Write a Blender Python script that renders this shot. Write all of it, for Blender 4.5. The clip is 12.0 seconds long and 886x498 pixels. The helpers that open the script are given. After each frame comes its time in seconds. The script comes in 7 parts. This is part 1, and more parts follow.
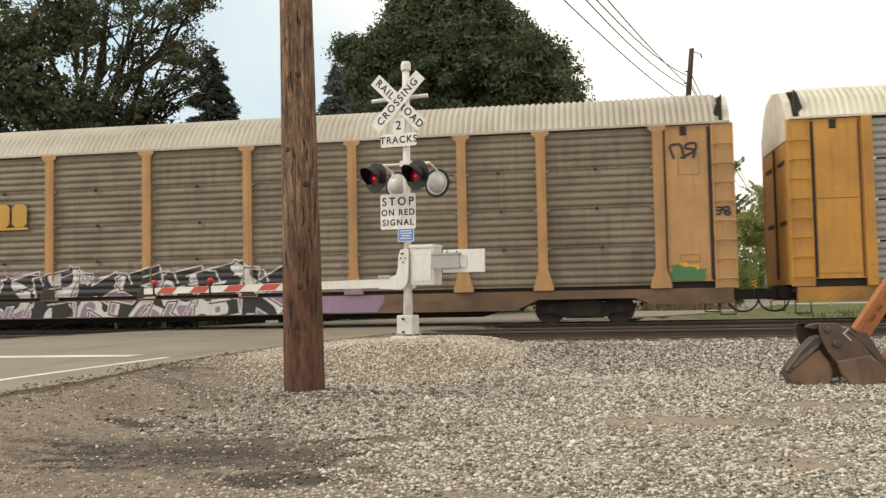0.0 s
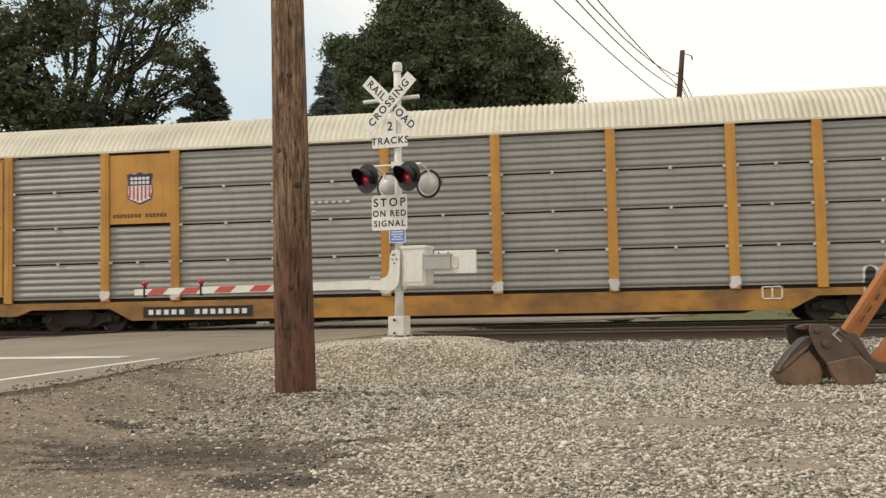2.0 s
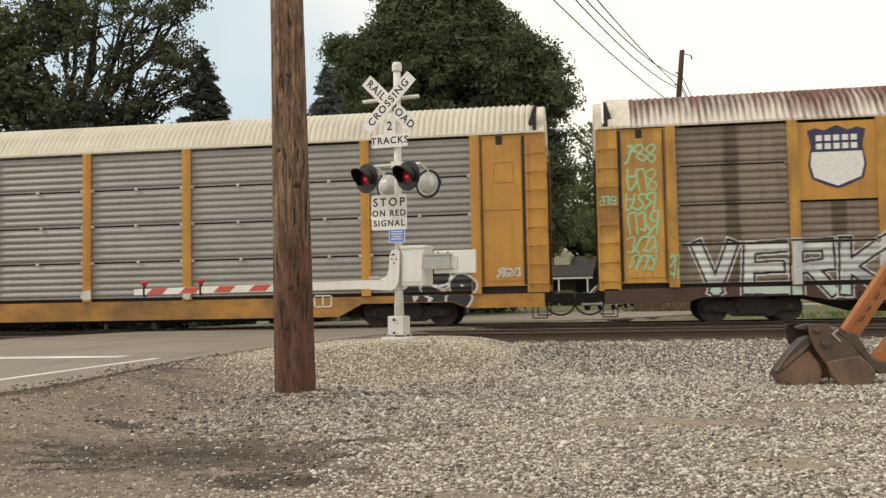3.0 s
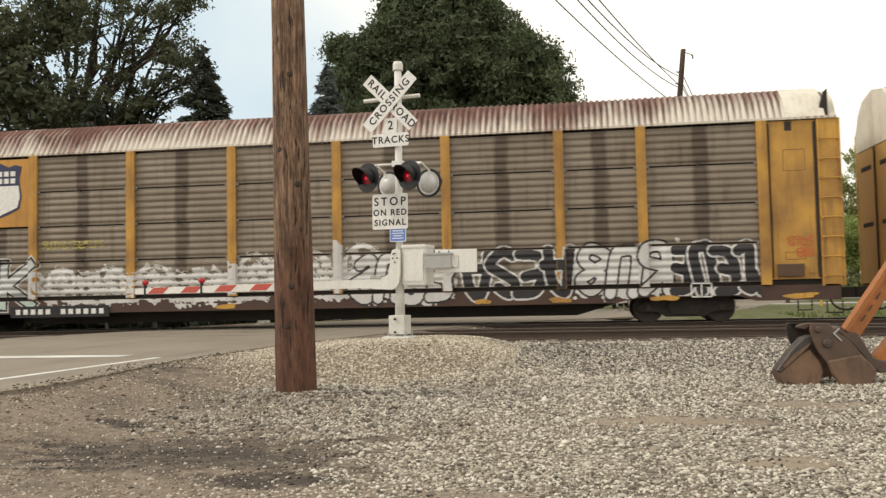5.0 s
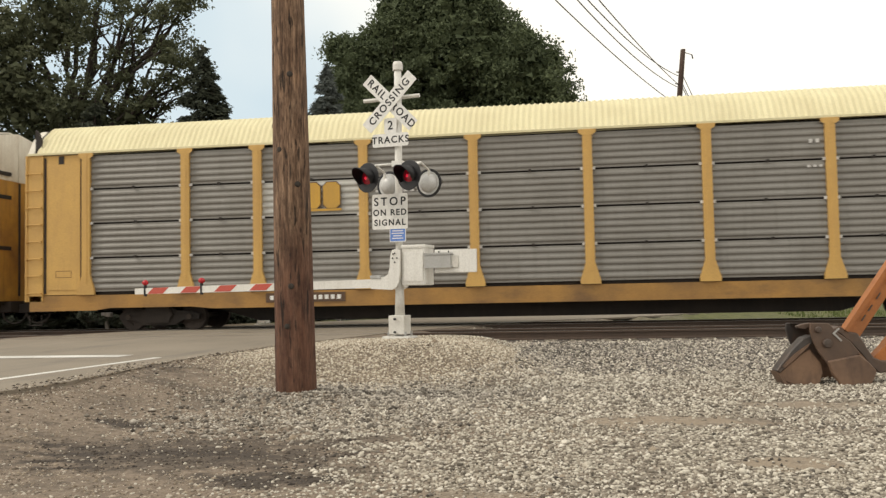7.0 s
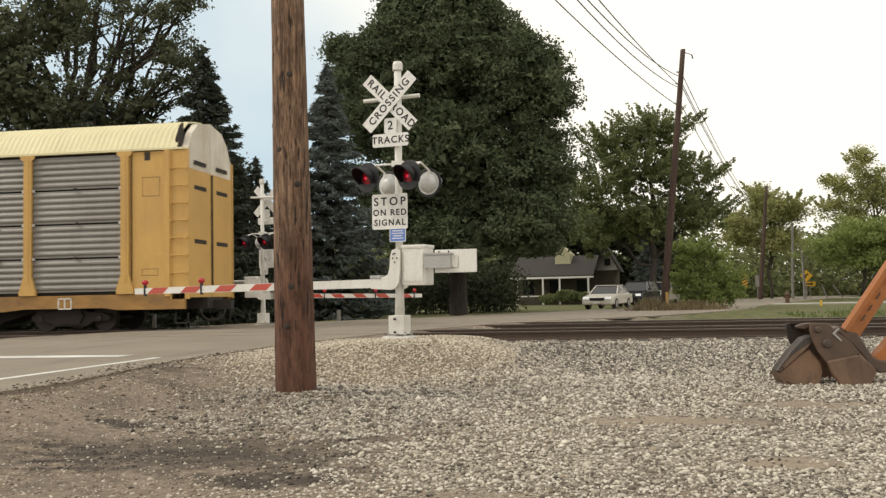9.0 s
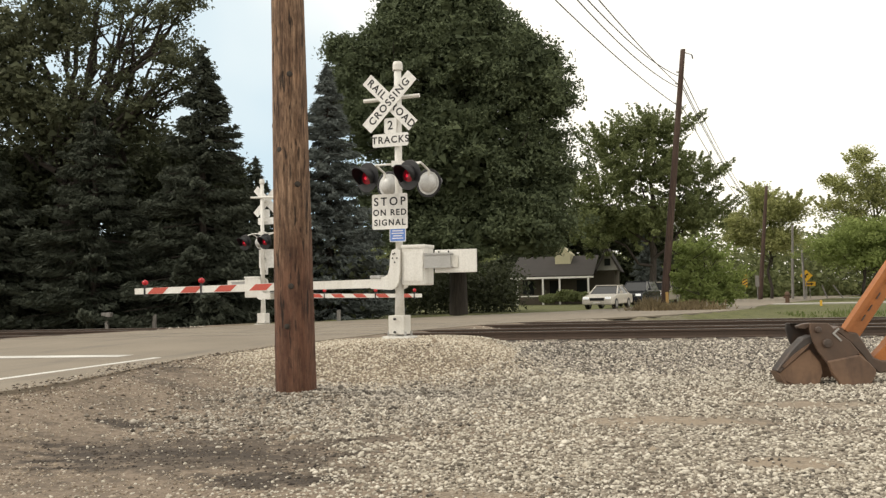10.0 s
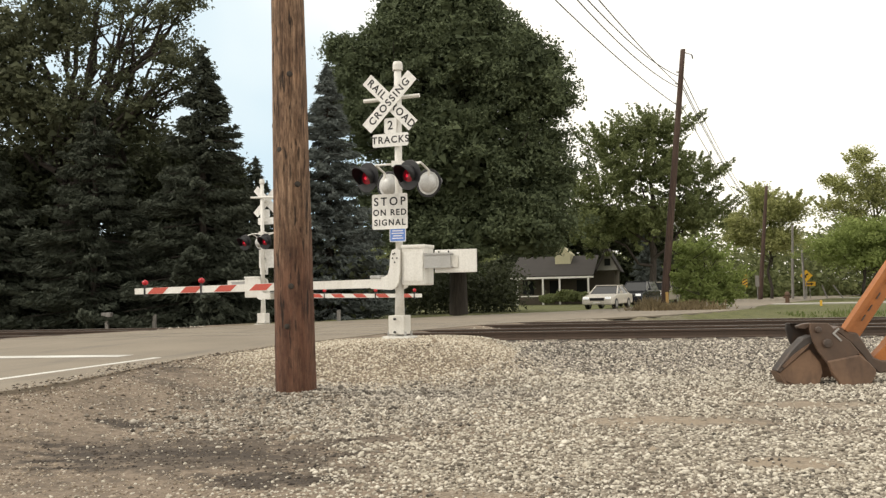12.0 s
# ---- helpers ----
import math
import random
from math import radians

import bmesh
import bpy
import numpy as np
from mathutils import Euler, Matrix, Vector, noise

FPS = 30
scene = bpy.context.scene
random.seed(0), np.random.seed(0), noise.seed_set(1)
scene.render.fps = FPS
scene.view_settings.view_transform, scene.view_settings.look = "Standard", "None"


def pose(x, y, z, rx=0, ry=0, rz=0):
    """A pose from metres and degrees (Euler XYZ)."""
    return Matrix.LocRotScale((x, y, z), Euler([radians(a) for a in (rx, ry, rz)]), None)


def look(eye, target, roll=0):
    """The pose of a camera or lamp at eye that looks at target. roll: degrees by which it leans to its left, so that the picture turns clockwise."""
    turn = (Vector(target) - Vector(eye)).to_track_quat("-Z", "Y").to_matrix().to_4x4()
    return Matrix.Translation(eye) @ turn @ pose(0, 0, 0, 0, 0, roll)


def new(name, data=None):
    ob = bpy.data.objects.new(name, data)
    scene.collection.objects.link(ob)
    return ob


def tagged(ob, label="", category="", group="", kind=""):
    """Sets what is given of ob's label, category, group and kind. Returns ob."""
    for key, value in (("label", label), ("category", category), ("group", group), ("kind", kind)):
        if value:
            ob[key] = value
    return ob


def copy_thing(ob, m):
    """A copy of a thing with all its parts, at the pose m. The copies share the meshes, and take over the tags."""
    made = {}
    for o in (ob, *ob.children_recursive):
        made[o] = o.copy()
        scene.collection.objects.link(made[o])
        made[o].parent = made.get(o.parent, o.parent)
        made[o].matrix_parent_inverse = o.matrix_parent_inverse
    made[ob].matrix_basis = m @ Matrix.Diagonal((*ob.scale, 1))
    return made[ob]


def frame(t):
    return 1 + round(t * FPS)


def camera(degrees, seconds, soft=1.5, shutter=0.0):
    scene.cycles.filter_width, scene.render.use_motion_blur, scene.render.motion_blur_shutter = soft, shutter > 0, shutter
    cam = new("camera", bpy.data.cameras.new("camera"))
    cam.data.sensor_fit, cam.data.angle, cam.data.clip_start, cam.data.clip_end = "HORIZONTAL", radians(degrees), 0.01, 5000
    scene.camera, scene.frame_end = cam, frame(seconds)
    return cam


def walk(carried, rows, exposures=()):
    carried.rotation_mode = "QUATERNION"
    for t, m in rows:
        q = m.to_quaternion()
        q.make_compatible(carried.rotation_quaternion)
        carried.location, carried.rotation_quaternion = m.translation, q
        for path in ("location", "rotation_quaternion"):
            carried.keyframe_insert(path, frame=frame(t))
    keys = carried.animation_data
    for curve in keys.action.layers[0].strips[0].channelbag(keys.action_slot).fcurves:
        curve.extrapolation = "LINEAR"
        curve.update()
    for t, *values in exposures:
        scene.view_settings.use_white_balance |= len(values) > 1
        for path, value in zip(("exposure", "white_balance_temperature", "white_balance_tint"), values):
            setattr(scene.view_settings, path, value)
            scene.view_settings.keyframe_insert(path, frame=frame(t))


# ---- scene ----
import collections

# ---------------------------------------------------------------- camera
cam = camera(53.37, 12.0, soft=1.35, shutter=0.12)


def aim(dx, dy):
    """The standing camera, turned by small amounts to its left and upwards (thousandths of its focal length)."""
    yaw, pitch = radians(8.79) + dx / 1560, radians(2.97) + dy / 1560
    eye = Vector((0, 0, 1.15))
    way = Vector((-math.sin(yaw) * math.cos(pitch), math.cos(yaw) * math.cos(pitch), math.sin(pitch)))
    return look(eye, eye + way * 10, -1.175)


PATH = [(0.0, aim(14.6, 0.2)), (0.25, aim(12.6, 0.6)), (0.5, aim(9.0, 1.4)), (0.75, aim(5.2, 2.2)), (1.0, aim(2.2, 2.7)),
        (1.25, aim(0.4, 2.5)), (1.5, aim(-0.4, 2.0)), (2.0, aim(-0.6, 1.7)), (2.5, aim(-1.4, 1.5)), (3.2, aim(-1.2, 1.2)),
        (4.0, aim(-0.3, 0.6)), (4.8, aim(0.4, 0.0)), (6.5, aim(0.2, 0.0)), (9.0, aim(0, 0)), (12.0, aim(0, 0))]
walk(cam, PATH, [(0.0, 0.02), (1.0, -0.06), (2.0, -0.12), (3.2, -0.12), (4.8, -0.02), (5.5, 0.0), (7.0, -0.05), (9.0, -0.09), (9.5, 0.02), (10.5, 0.09), (12.0, 0.15)])

# ---------------------------------------------------------------- world and sun: a bright overcast afternoon
SUN_ELEVATION, SUN_AZIMUTH = 42, 250
world = bpy.data.worlds.new("overcast_sky")
scene.world = world
world.use_nodes = True
wn, wl = world.node_tree.nodes, world.node_tree.links
wn.clear()
sky = wn.new("ShaderNodeTexSky")
sky.sky_type, sky.sun_disc = "NISHITA", False
sky.sun_elevation, sky.sun_rotation = radians(SUN_ELEVATION), radians(SUN_AZIMUTH)
sky.air_density, sky.dust_density = 1.0, 3.0
w_coord = wn.new("ShaderNodeTexCoord")
w_cloud = wn.new("ShaderNodeTexNoise")
w_cloud.inputs["Scale"].default_value, w_cloud.inputs["Detail"].default_value = 1.1, 5
w_ramp = wn.new("ShaderNodeValToRGB")
w_ramp.color_ramp.elements[0].position, w_ramp.color_ramp.elements[1].position = 0.18, 0.46
w_ramp.color_ramp.elements[0].color, w_ramp.color_ramp.elements[1].color = (0.0, 0.0, 0.0, 1), (1, 1, 1, 1)
w_tint = wn.new("ShaderNodeMix")
w_tint.data_type = "RGBA"
w_tint.inputs["A"].default_value, w_tint.inputs["B"].default_value = (0.56, 0.76, 0.88, 1), (1.34, 1.27, 1.13, 1)
w_scale = wn.new("ShaderNodeVectorMath")
w_scale.operation = "SCALE"
w_scale.inputs["Scale"].default_value = 0.09
w_mix = wn.new("ShaderNodeMix")
w_mix.data_type = "RGBA"
w_back, w_out = wn.new("ShaderNodeBackground"), wn.new("ShaderNodeOutputWorld")
wl.new(w_coord.outputs["Generated"], w_cloud.inputs["Vector"])
w_dot, w_gap, w_sum = wn.new("ShaderNodeVectorMath"), wn.new("ShaderNodeMapRange"), wn.new("ShaderNodeMath")
w_dot.operation, w_sum.operation = "DOT_PRODUCT", "SUBTRACT"
w_dot.inputs[1].default_value = Vector((-0.43, 0.87, 0.22)).normalized()
w_gap.inputs["From Min"].default_value, w_gap.inputs["From Max"].default_value, w_gap.inputs["To Max"].default_value = 0.90, 0.995, 0.30
wl.new(w_coord.outputs["Generated"], w_dot.inputs[0])
wl.new(w_dot.outputs["Value"], w_gap.inputs["Value"])
wl.new(w_cloud.outputs["Fac"], w_sum.inputs[0])
wl.new(w_gap.outputs["Result"], w_sum.inputs[1])
wl.new(w_sum.outputs["Value"], w_ramp.inputs["Fac"])
wl.new(w_ramp.outputs["Color"], w_tint.inputs["Factor"])
wl.new(sky.outputs["Color"], w_scale.inputs[0])
wl.new(w_scale.outputs["Vector"], w_mix.inputs["A"])
wl.new(w_tint.outputs["Result"], w_mix.inputs["B"])
w_mix.inputs["Factor"].default_value = 0.9
wl.new(w_mix.outputs["Result"], w_back.inputs["Color"])
w_back.inputs["Strength"].default_value = 1.0
wl.new(w_back.outputs["Background"], w_out.inputs["Surface"])

sun_data = bpy.data.lights.new("sun", "SUN")
sun_data.energy, sun_data.angle, sun_data.color = 1.5, radians(12), (1.0, 0.92, 0.80)
sun = new("sun", sun_data)
SUN_REACH = 60 / math.tan(radians(SUN_ELEVATION))
sun.matrix_world = look((0, 0, 60), (-SUN_REACH * math.sin(radians(SUN_AZIMUTH)), -SUN_REACH * math.cos(radians(SUN_AZIMUTH)), 0))
scene.view_settings.exposure = 0.0


# ---------------------------------------------------------------- materials
def nodes_of(name):
    m = bpy.data.materials.new(name)
    m.use_nodes = True
    return m, m.node_tree.nodes, m.node_tree.links, m.node_tree.nodes["Principled BSDF"]


def coords(n, l, per_object=True):
    """Object coordinates in metres, shifted for each object by its own random amount."""
    c = n.new("ShaderNodeTexCoord")
    if not per_object:
        return c.outputs["Object"]
    info, add, mul = n.new("ShaderNodeObjectInfo"), n.new("ShaderNodeVectorMath"), n.new("ShaderNodeMath")
    mul.operation = "MULTIPLY"
    mul.inputs[1].default_value = 37.0
    l.new(info.outputs["Random"], mul.inputs[0])
    l.new(c.outputs["Object"], add.inputs[0])
    l.new(mul.outputs["Value"], add.inputs[1])
    return add.outputs["Vector"]


def noise_node(n, l, vec, scale, detail=4, stretch=None, rough=0.55):
    t = n.new("ShaderNodeTexNoise")
    t.inputs["Scale"].default_value, t.inputs["Detail"].default_value, t.inputs["Roughness"].default_value = scale, detail, rough
    if stretch:
        s = n.new("ShaderNodeMapping")
        s.inputs["Scale"].default_value = stretch
        l.new(vec, s.inputs["Vector"])
        vec = s.outputs["Vector"]
    l.new(vec, t.inputs["Vector"])
    return t.outputs["Fac"]


def ramp(n, l, fac, *stops):
    r = n.new("ShaderNodeValToRGB")
    e = r.color_ramp.elements
    while len(e) < len(stops):
        e.new(0.5)
    for el, (p, c) in zip(e, stops):
        el.position, el.color = p, (*c, 1) if len(c) == 3 else c
    l.new(fac, r.inputs["Fac"])
    return r.outputs["Color"]


def blend(n, l, fac, a, b, mode="MIX"):
    m = n.new("ShaderNodeMix")
    m.data_type, m.blend_type = "RGBA", mode
    for sock, v in (("Factor", fac), ("A", a), ("B", b)):
        if hasattr(v, "is_linked"):
            l.new(v, m.inputs[sock])
        elif sock == "Factor":
            m.inputs[sock].default_value = v
        else:
            m.inputs[sock].default_value = (*v, 1)
    return m.outputs["Result"]


def bump(n, l, b, height, strength, distance=0.01):
    u = n.new("ShaderNodeBump")
    u.inputs["Strength"].default_value, u.inputs["Distance"].default_value = strength, distance
    l.new(height, u.inputs["Height"])
    l.new(u.outputs["Normal"], b.inputs["Normal"])


W3, B3 = (1, 1, 1), (0, 0, 0)


def painted(name, base, dirt, rough=0.55, metal=0.0, amount=0.5, grain=9.0, stretch=(1, 1, 1), streak=(6, 6, 0.5), bumpy=0.15, per_object=True):
    """Weathered paint or bare metal: blotches, vertical streaks and fine grain."""
    m, n, l, b = nodes_of(name)
    v = coords(n, l, per_object)
    big = noise_node(n, l, v, 0.9, 5, stretch)
    run = noise_node(n, l, v, 1.4, 4, streak)
    fine = noise_node(n, l, v, grain * 4, 3)
    c = blend(n, l, ramp(n, l, big, (0.38, B3), (0.72, (amount,) * 3)), base, dirt)
    c = blend(n, l, ramp(n, l, run, (0.50, B3), (0.78, (amount * 0.8,) * 3)), c, dirt)
    c = blend(n, l, ramp(n, l, fine, (0.3, (0.86,) * 3), (0.7, (1.0,) * 3)), c, c, "MIX")
    g = blend(n, l, 1.0, c, ramp(n, l, fine, (0.3, (0.88,) * 3), (0.7, (1.04,) * 3)), "MULTIPLY")
    l.new(g, b.inputs["Base Color"])
    b.inputs["Roughness"].default_value, b.inputs["Metallic"].default_value = rough, metal
    if bumpy:
        bump(n, l, b, fine, bumpy, 0.004)
    return m


def plain(name, base, rough=0.5, metal=0.0, glow=0.0):
    m, n, l, b = nodes_of(name)
    v = coords(n, l)
    f = noise_node(n, l, v, 14, 4)
    c = blend(n, l, 1.0, base, ramp(n, l, f, (0.3, (0.82,) * 3), (0.7, (1.05,) * 3)), "MULTIPLY")
    l.new(c, b.inputs["Base Color"])
    b.inputs["Roughness"].default_value, b.inputs["Metallic"].default_value = rough, metal
    if glow:
        l.new(c, b.inputs["Emission Color"])
        b.inputs["Emission Strength"].default_value = glow
    return m


def streaked_panel(name, base, dirt, run):
    """Weathered panel sheet: blotches, and dark rust runs below the latch at its middle."""
    m, n, l, b = nodes_of(name)
    v, own = coords(n, l), coords(n, l, False)
    big = noise_node(n, l, v, 0.9, 5)
    fine = noise_node(n, l, v, 36, 3)
    c = blend(n, l, ramp(n, l, big, (0.36, B3), (0.70, (0.75,) * 3)), base, dirt)
    sep, off, wide = n.new("ShaderNodeSeparateXYZ"), n.new("ShaderNodeMath"), n.new("ShaderNodeMath")
    l.new(own, sep.inputs["Vector"])
    off.operation, wide.operation = "ABSOLUTE", "MULTIPLY_ADD"
    l.new(sep.outputs["X"], off.inputs[0])
    l.new(noise_node(n, l, v, 1.6, 5, (3.5, 1, 0.6)), wide.inputs[0])
    wide.inputs[1].default_value = -0.26
    l.new(off.outputs["Value"], wide.inputs[2])
    c = blend(n, l, ramp(n, l, wide.outputs["Value"], (0.0, (0.72,) * 3), (0.09, B3)), c, run)
    c = blend(n, l, ramp(n, l, noise_node(n, l, v, 1.3, 4, (5, 5, 0.5)), (0.52, B3), (0.75, (0.45,) * 3)), c, run)
    c = blend(n, l, 1.0, c, ramp(n, l, fine, (0.3, (0.86,) * 3), (0.7, (1.04,) * 3)), "MULTIPLY")
    l.new(c, b.inputs["Base Color"])
    b.inputs["Roughness"].default_value, b.inputs["Metallic"].default_value = 0.65, 0.1
    bump(n, l, b, fine, 0.15, 0.004)
    wide.use_clamp = True
    return m


def rusted_roof(name, paint, rust):
    """A roof whose pale paint survives in streaks towards the eaves and is rusted through above."""
    m, n, l, b = nodes_of(name)
    v = coords(n, l, False)
    sep, add, up = n.new("ShaderNodeSeparateXYZ"), n.new("ShaderNodeMath"), n.new("ShaderNodeMapRange")
    l.new(v, sep.inputs["Vector"])
    up.inputs["From Min"].default_value, up.inputs["From Max"].default_value = 4.75, 5.65
    l.new(sep.outputs["Z"], up.inputs["Value"])
    up.inputs["To Min"].default_value, up.inputs["To Max"].default_value = -0.72, -0.10
    add.operation = "MULTIPLY_ADD"
    zone = blend(n, l, 0.5, noise_node(n, l, v, 0.45, 3, (1, 0.2, 0.2)), noise_node(n, l, v, 1.7, 6, (6, 0.5, 0.5), 0.7))
    l.new(zone, add.inputs[0])
    add.inputs[1].default_value = 2.3
    l.new(up.outputs["Result"], add.inputs[2])
    # rust sits deepest in the troughs of the ribs
    mul, wave, trough = (n.new("ShaderNodeMath") for _ in range(3))
    mul.operation, wave.operation, trough.operation = "MULTIPLY_ADD", "COSINE", "MULTIPLY_ADD"
    l.new(sep.outputs["X"], mul.inputs[0])
    mul.inputs[1].default_value, mul.inputs[2].default_value = math.tau / 0.1502, 12.76 * math.tau / 0.1502
    l.new(mul.outputs["Value"], wave.inputs[0])
    l.new(wave.outputs["Value"], trough.inputs[0])
    trough.inputs[1].default_value = 0.14
    l.new(add.outputs["Value"], trough.inputs[2])
    fac = ramp(n, l, trough.outputs["Value"], (0.44, (0.03,) * 3), (0.66, (0.55,) * 3), (0.95, (1.0,) * 3))
    tone = ramp(n, l, noise_node(n, l, v, 3.0, 6), (0.3, rust), (0.7, tuple(2.2 * q for q in rust)))
    l.new(blend(n, l, fac, paint, tone), b.inputs["Base Color"])
    b.inputs["Roughness"].default_value = 0.75
    return m


def leafy(name, dark, light, through_light=0.25):
    """Leaves: each leaf its own green, a little light passes through."""
    m, n, l, b = nodes_of(name)
    g = n.new("ShaderNodeNewGeometry")
    v = coords(n, l)
    f = noise_node(n, l, v, 0.5, 3)
    c = blend(n, l, g.outputs["Random Per Island"], dark, light)
    c = blend(n, l, ramp(n, l, f, (0.35, B3), (0.7, (0.6,) * 3)), c, light)
    l.new(c, b.inputs["Base Color"])
    b.inputs["Roughness"].default_value = 0.75
    b.inputs["Specular IOR Level"].default_value = 0.2
    t, mix, out = n.new("ShaderNodeBsdfTranslucent"), n.new("ShaderNodeMixShader"), n["Material Output"]
    l.new(c, t.inputs["Color"])
    mix.inputs["Fac"].default_value = through_light + 0.05
    l.new(b.outputs["BSDF"], mix.inputs[1])
    l.new(t.outputs["BSDF"], mix.inputs[2])
    l.new(mix.outputs["Shader"], out.inputs["Surface"])
    return m


def barky(name, dark, light, stretch=(9, 9, 0.7), scale=2.0, strength=0.6):
    m, n, l, b = nodes_of(name)
    v = coords(n, l)
    f = noise_node(n, l, v, scale, 6, stretch, 0.62)
    s = noise_node(n, l, v, 1.1, 4, (1, 1, 0.6))
    k = noise_node(n, l, v, 5.5, 5, (7, 7, 0.35), 0.6)
    c = ramp(n, l, f, (0.32, dark), (0.66, light))
    c = blend(n, l, ramp(n, l, s, (0.4, B3), (0.75, (0.55,) * 3)), c, tuple(0.6 * d for d in light))
    c = blend(n, l, ramp(n, l, k, (0.62, B3), (0.68, (0.85,) * 3)), c, tuple(0.35 * d for d in dark))
    l.new(c, b.inputs["Base Color"])
    b.inputs["Roughness"].default_value = 0.9
    bump(n, l, b, f, strength, 0.02)
    return m


def pole_material():
    """Old pole wood: cracks and weathered grey-brown above, dark red-brown preservative towards the foot."""
    m, n, l, b = nodes_of("old_pole_wood")
    v = coords(n, l, False)
    f = noise_node(n, l, v, 2.4, 7, (10, 10, 0.6), 0.65)
    k = noise_node(n, l, v, 3.6, 6, (5.5, 5.5, 0.75), 0.68)
    c = ramp(n, l, f, (0.33, (0.07, 0.040, 0.025)), (0.48, (0.23, 0.145, 0.092)), (0.64, (0.40, 0.275, 0.185)))
    g = noise_node(n, l, v, 7.0, 6, (9, 9, 0.9), 0.7)
    c = blend(n, l, 1.0, c, ramp(n, l, g, (0.36, (0.42, 0.38, 0.36)), (0.62, (1.12, 1.08, 1.05))), "MULTIPLY")
    sep, mul = n.new("ShaderNodeSeparateXYZ"), n.new("ShaderNodeMath")
    l.new(v, sep.inputs["Vector"])
    mul.operation = "MULTIPLY_ADD"
    l.new(noise_node(n, l, v, 1.6, 4, (2, 2, 0.5)), mul.inputs[0])
    mul.inputs[1].default_value = -2.2
    l.new(sep.outputs["Z"], mul.inputs[2])
    c = blend(n, l, ramp(n, l, mul.outputs["Value"], (0.0, (0.78,) * 3), (0.55, (0.6,) * 3), (1.1, B3)), c, (0.112, 0.045, 0.027))
    c = blend(n, l, 1.0, c, ramp(n, l, noise_node(n, l, v, 3.2, 6, (3, 3, 1.0), 0.7), (0.36, (0.50, 0.47, 0.45)), (0.56, (1.0, 1.0, 1.0)), (0.72, (1.22, 1.18, 1.12))), "MULTIPLY")
    c = blend(n, l, ramp(n, l, k, (0.58, B3), (0.64, (0.88,) * 3)), c, (0.026, 0.016, 0.011))
    l.new(c, b.inputs["Base Color"])
    b.inputs["Roughness"].default_value = 0.9
    h = n.new("ShaderNodeMath")
    h.operation = "SUBTRACT"
    l.new(f, h.inputs[0])
    l.new(ramp(n, l, k, (0.58, B3), (0.66, W3)), h.inputs[1])
    bump(n, l, b, h.outputs["Value"], 1.0, 0.03)
    return m


def stony(name, *tones, rough=0.9):
    """Crushed stone: every stone takes its own tone."""
    m, n, l, b = nodes_of(name)
    g = n.new("ShaderNodeNewGeometry")
    f = noise_node(n, l, coords(n, l), 60, 4)
    c = ramp(n, l, g.outputs["Random Per Island"], *[(i / (len(tones) - 1), t) for i, t in enumerate(tones)])
    c = blend(n, l, 1.0, c, ramp(n, l, f, (0.3, (0.75,) * 3), (0.7, (1.1,) * 3)), "MULTIPLY")
    l.new(c, b.inputs["Base Color"])
    b.inputs["Roughness"].default_value = rough
    return m


# dark patches (oily stains, and a dark stretch right of the pole) and bare sandy patches on the yard: x, y, half width,
# half depth, strength
DARK_PATCHES = ((-3.9, 6.5, 0.45, 0.09, 0.95), (-3.85, 6.22, 0.5, 0.08, 0.95), (-3.7, 5.96, 0.5, 0.08, 0.95), (-3.5, 5.7, 0.4, 0.07, 0.9), (-4.15, 7.65, 0.35, 0.25, 0.95), (-2.85, 6.25, 0.75, 0.24, 0.9), (-2.0, 5.4, 0.55, 0.35, 0.95), (-2.9, 6.3, 1.8, 1.0, 0.72), (-4.8, 9.8, 1.0, 0.25, 0.5), (-1.7, 10.0, 1.5, 0.5, 0.6), (-5.3, 10.6, 0.5, 0.5, 0.6), (-7.4, 12.3, 0.8, 0.3, 0.6), (0.2, 9.4, 1.6, 0.35, 0.4))
BARE = ((0.77, 8.0, 0.9, 0.42, 0.9), (1.30, 6.1, 0.5, 0.3, 0.9), (-0.6, 5.0, 0.5, 0.2, 0.7), (2.2, 9.2, 0.9, 0.4, 0.6))


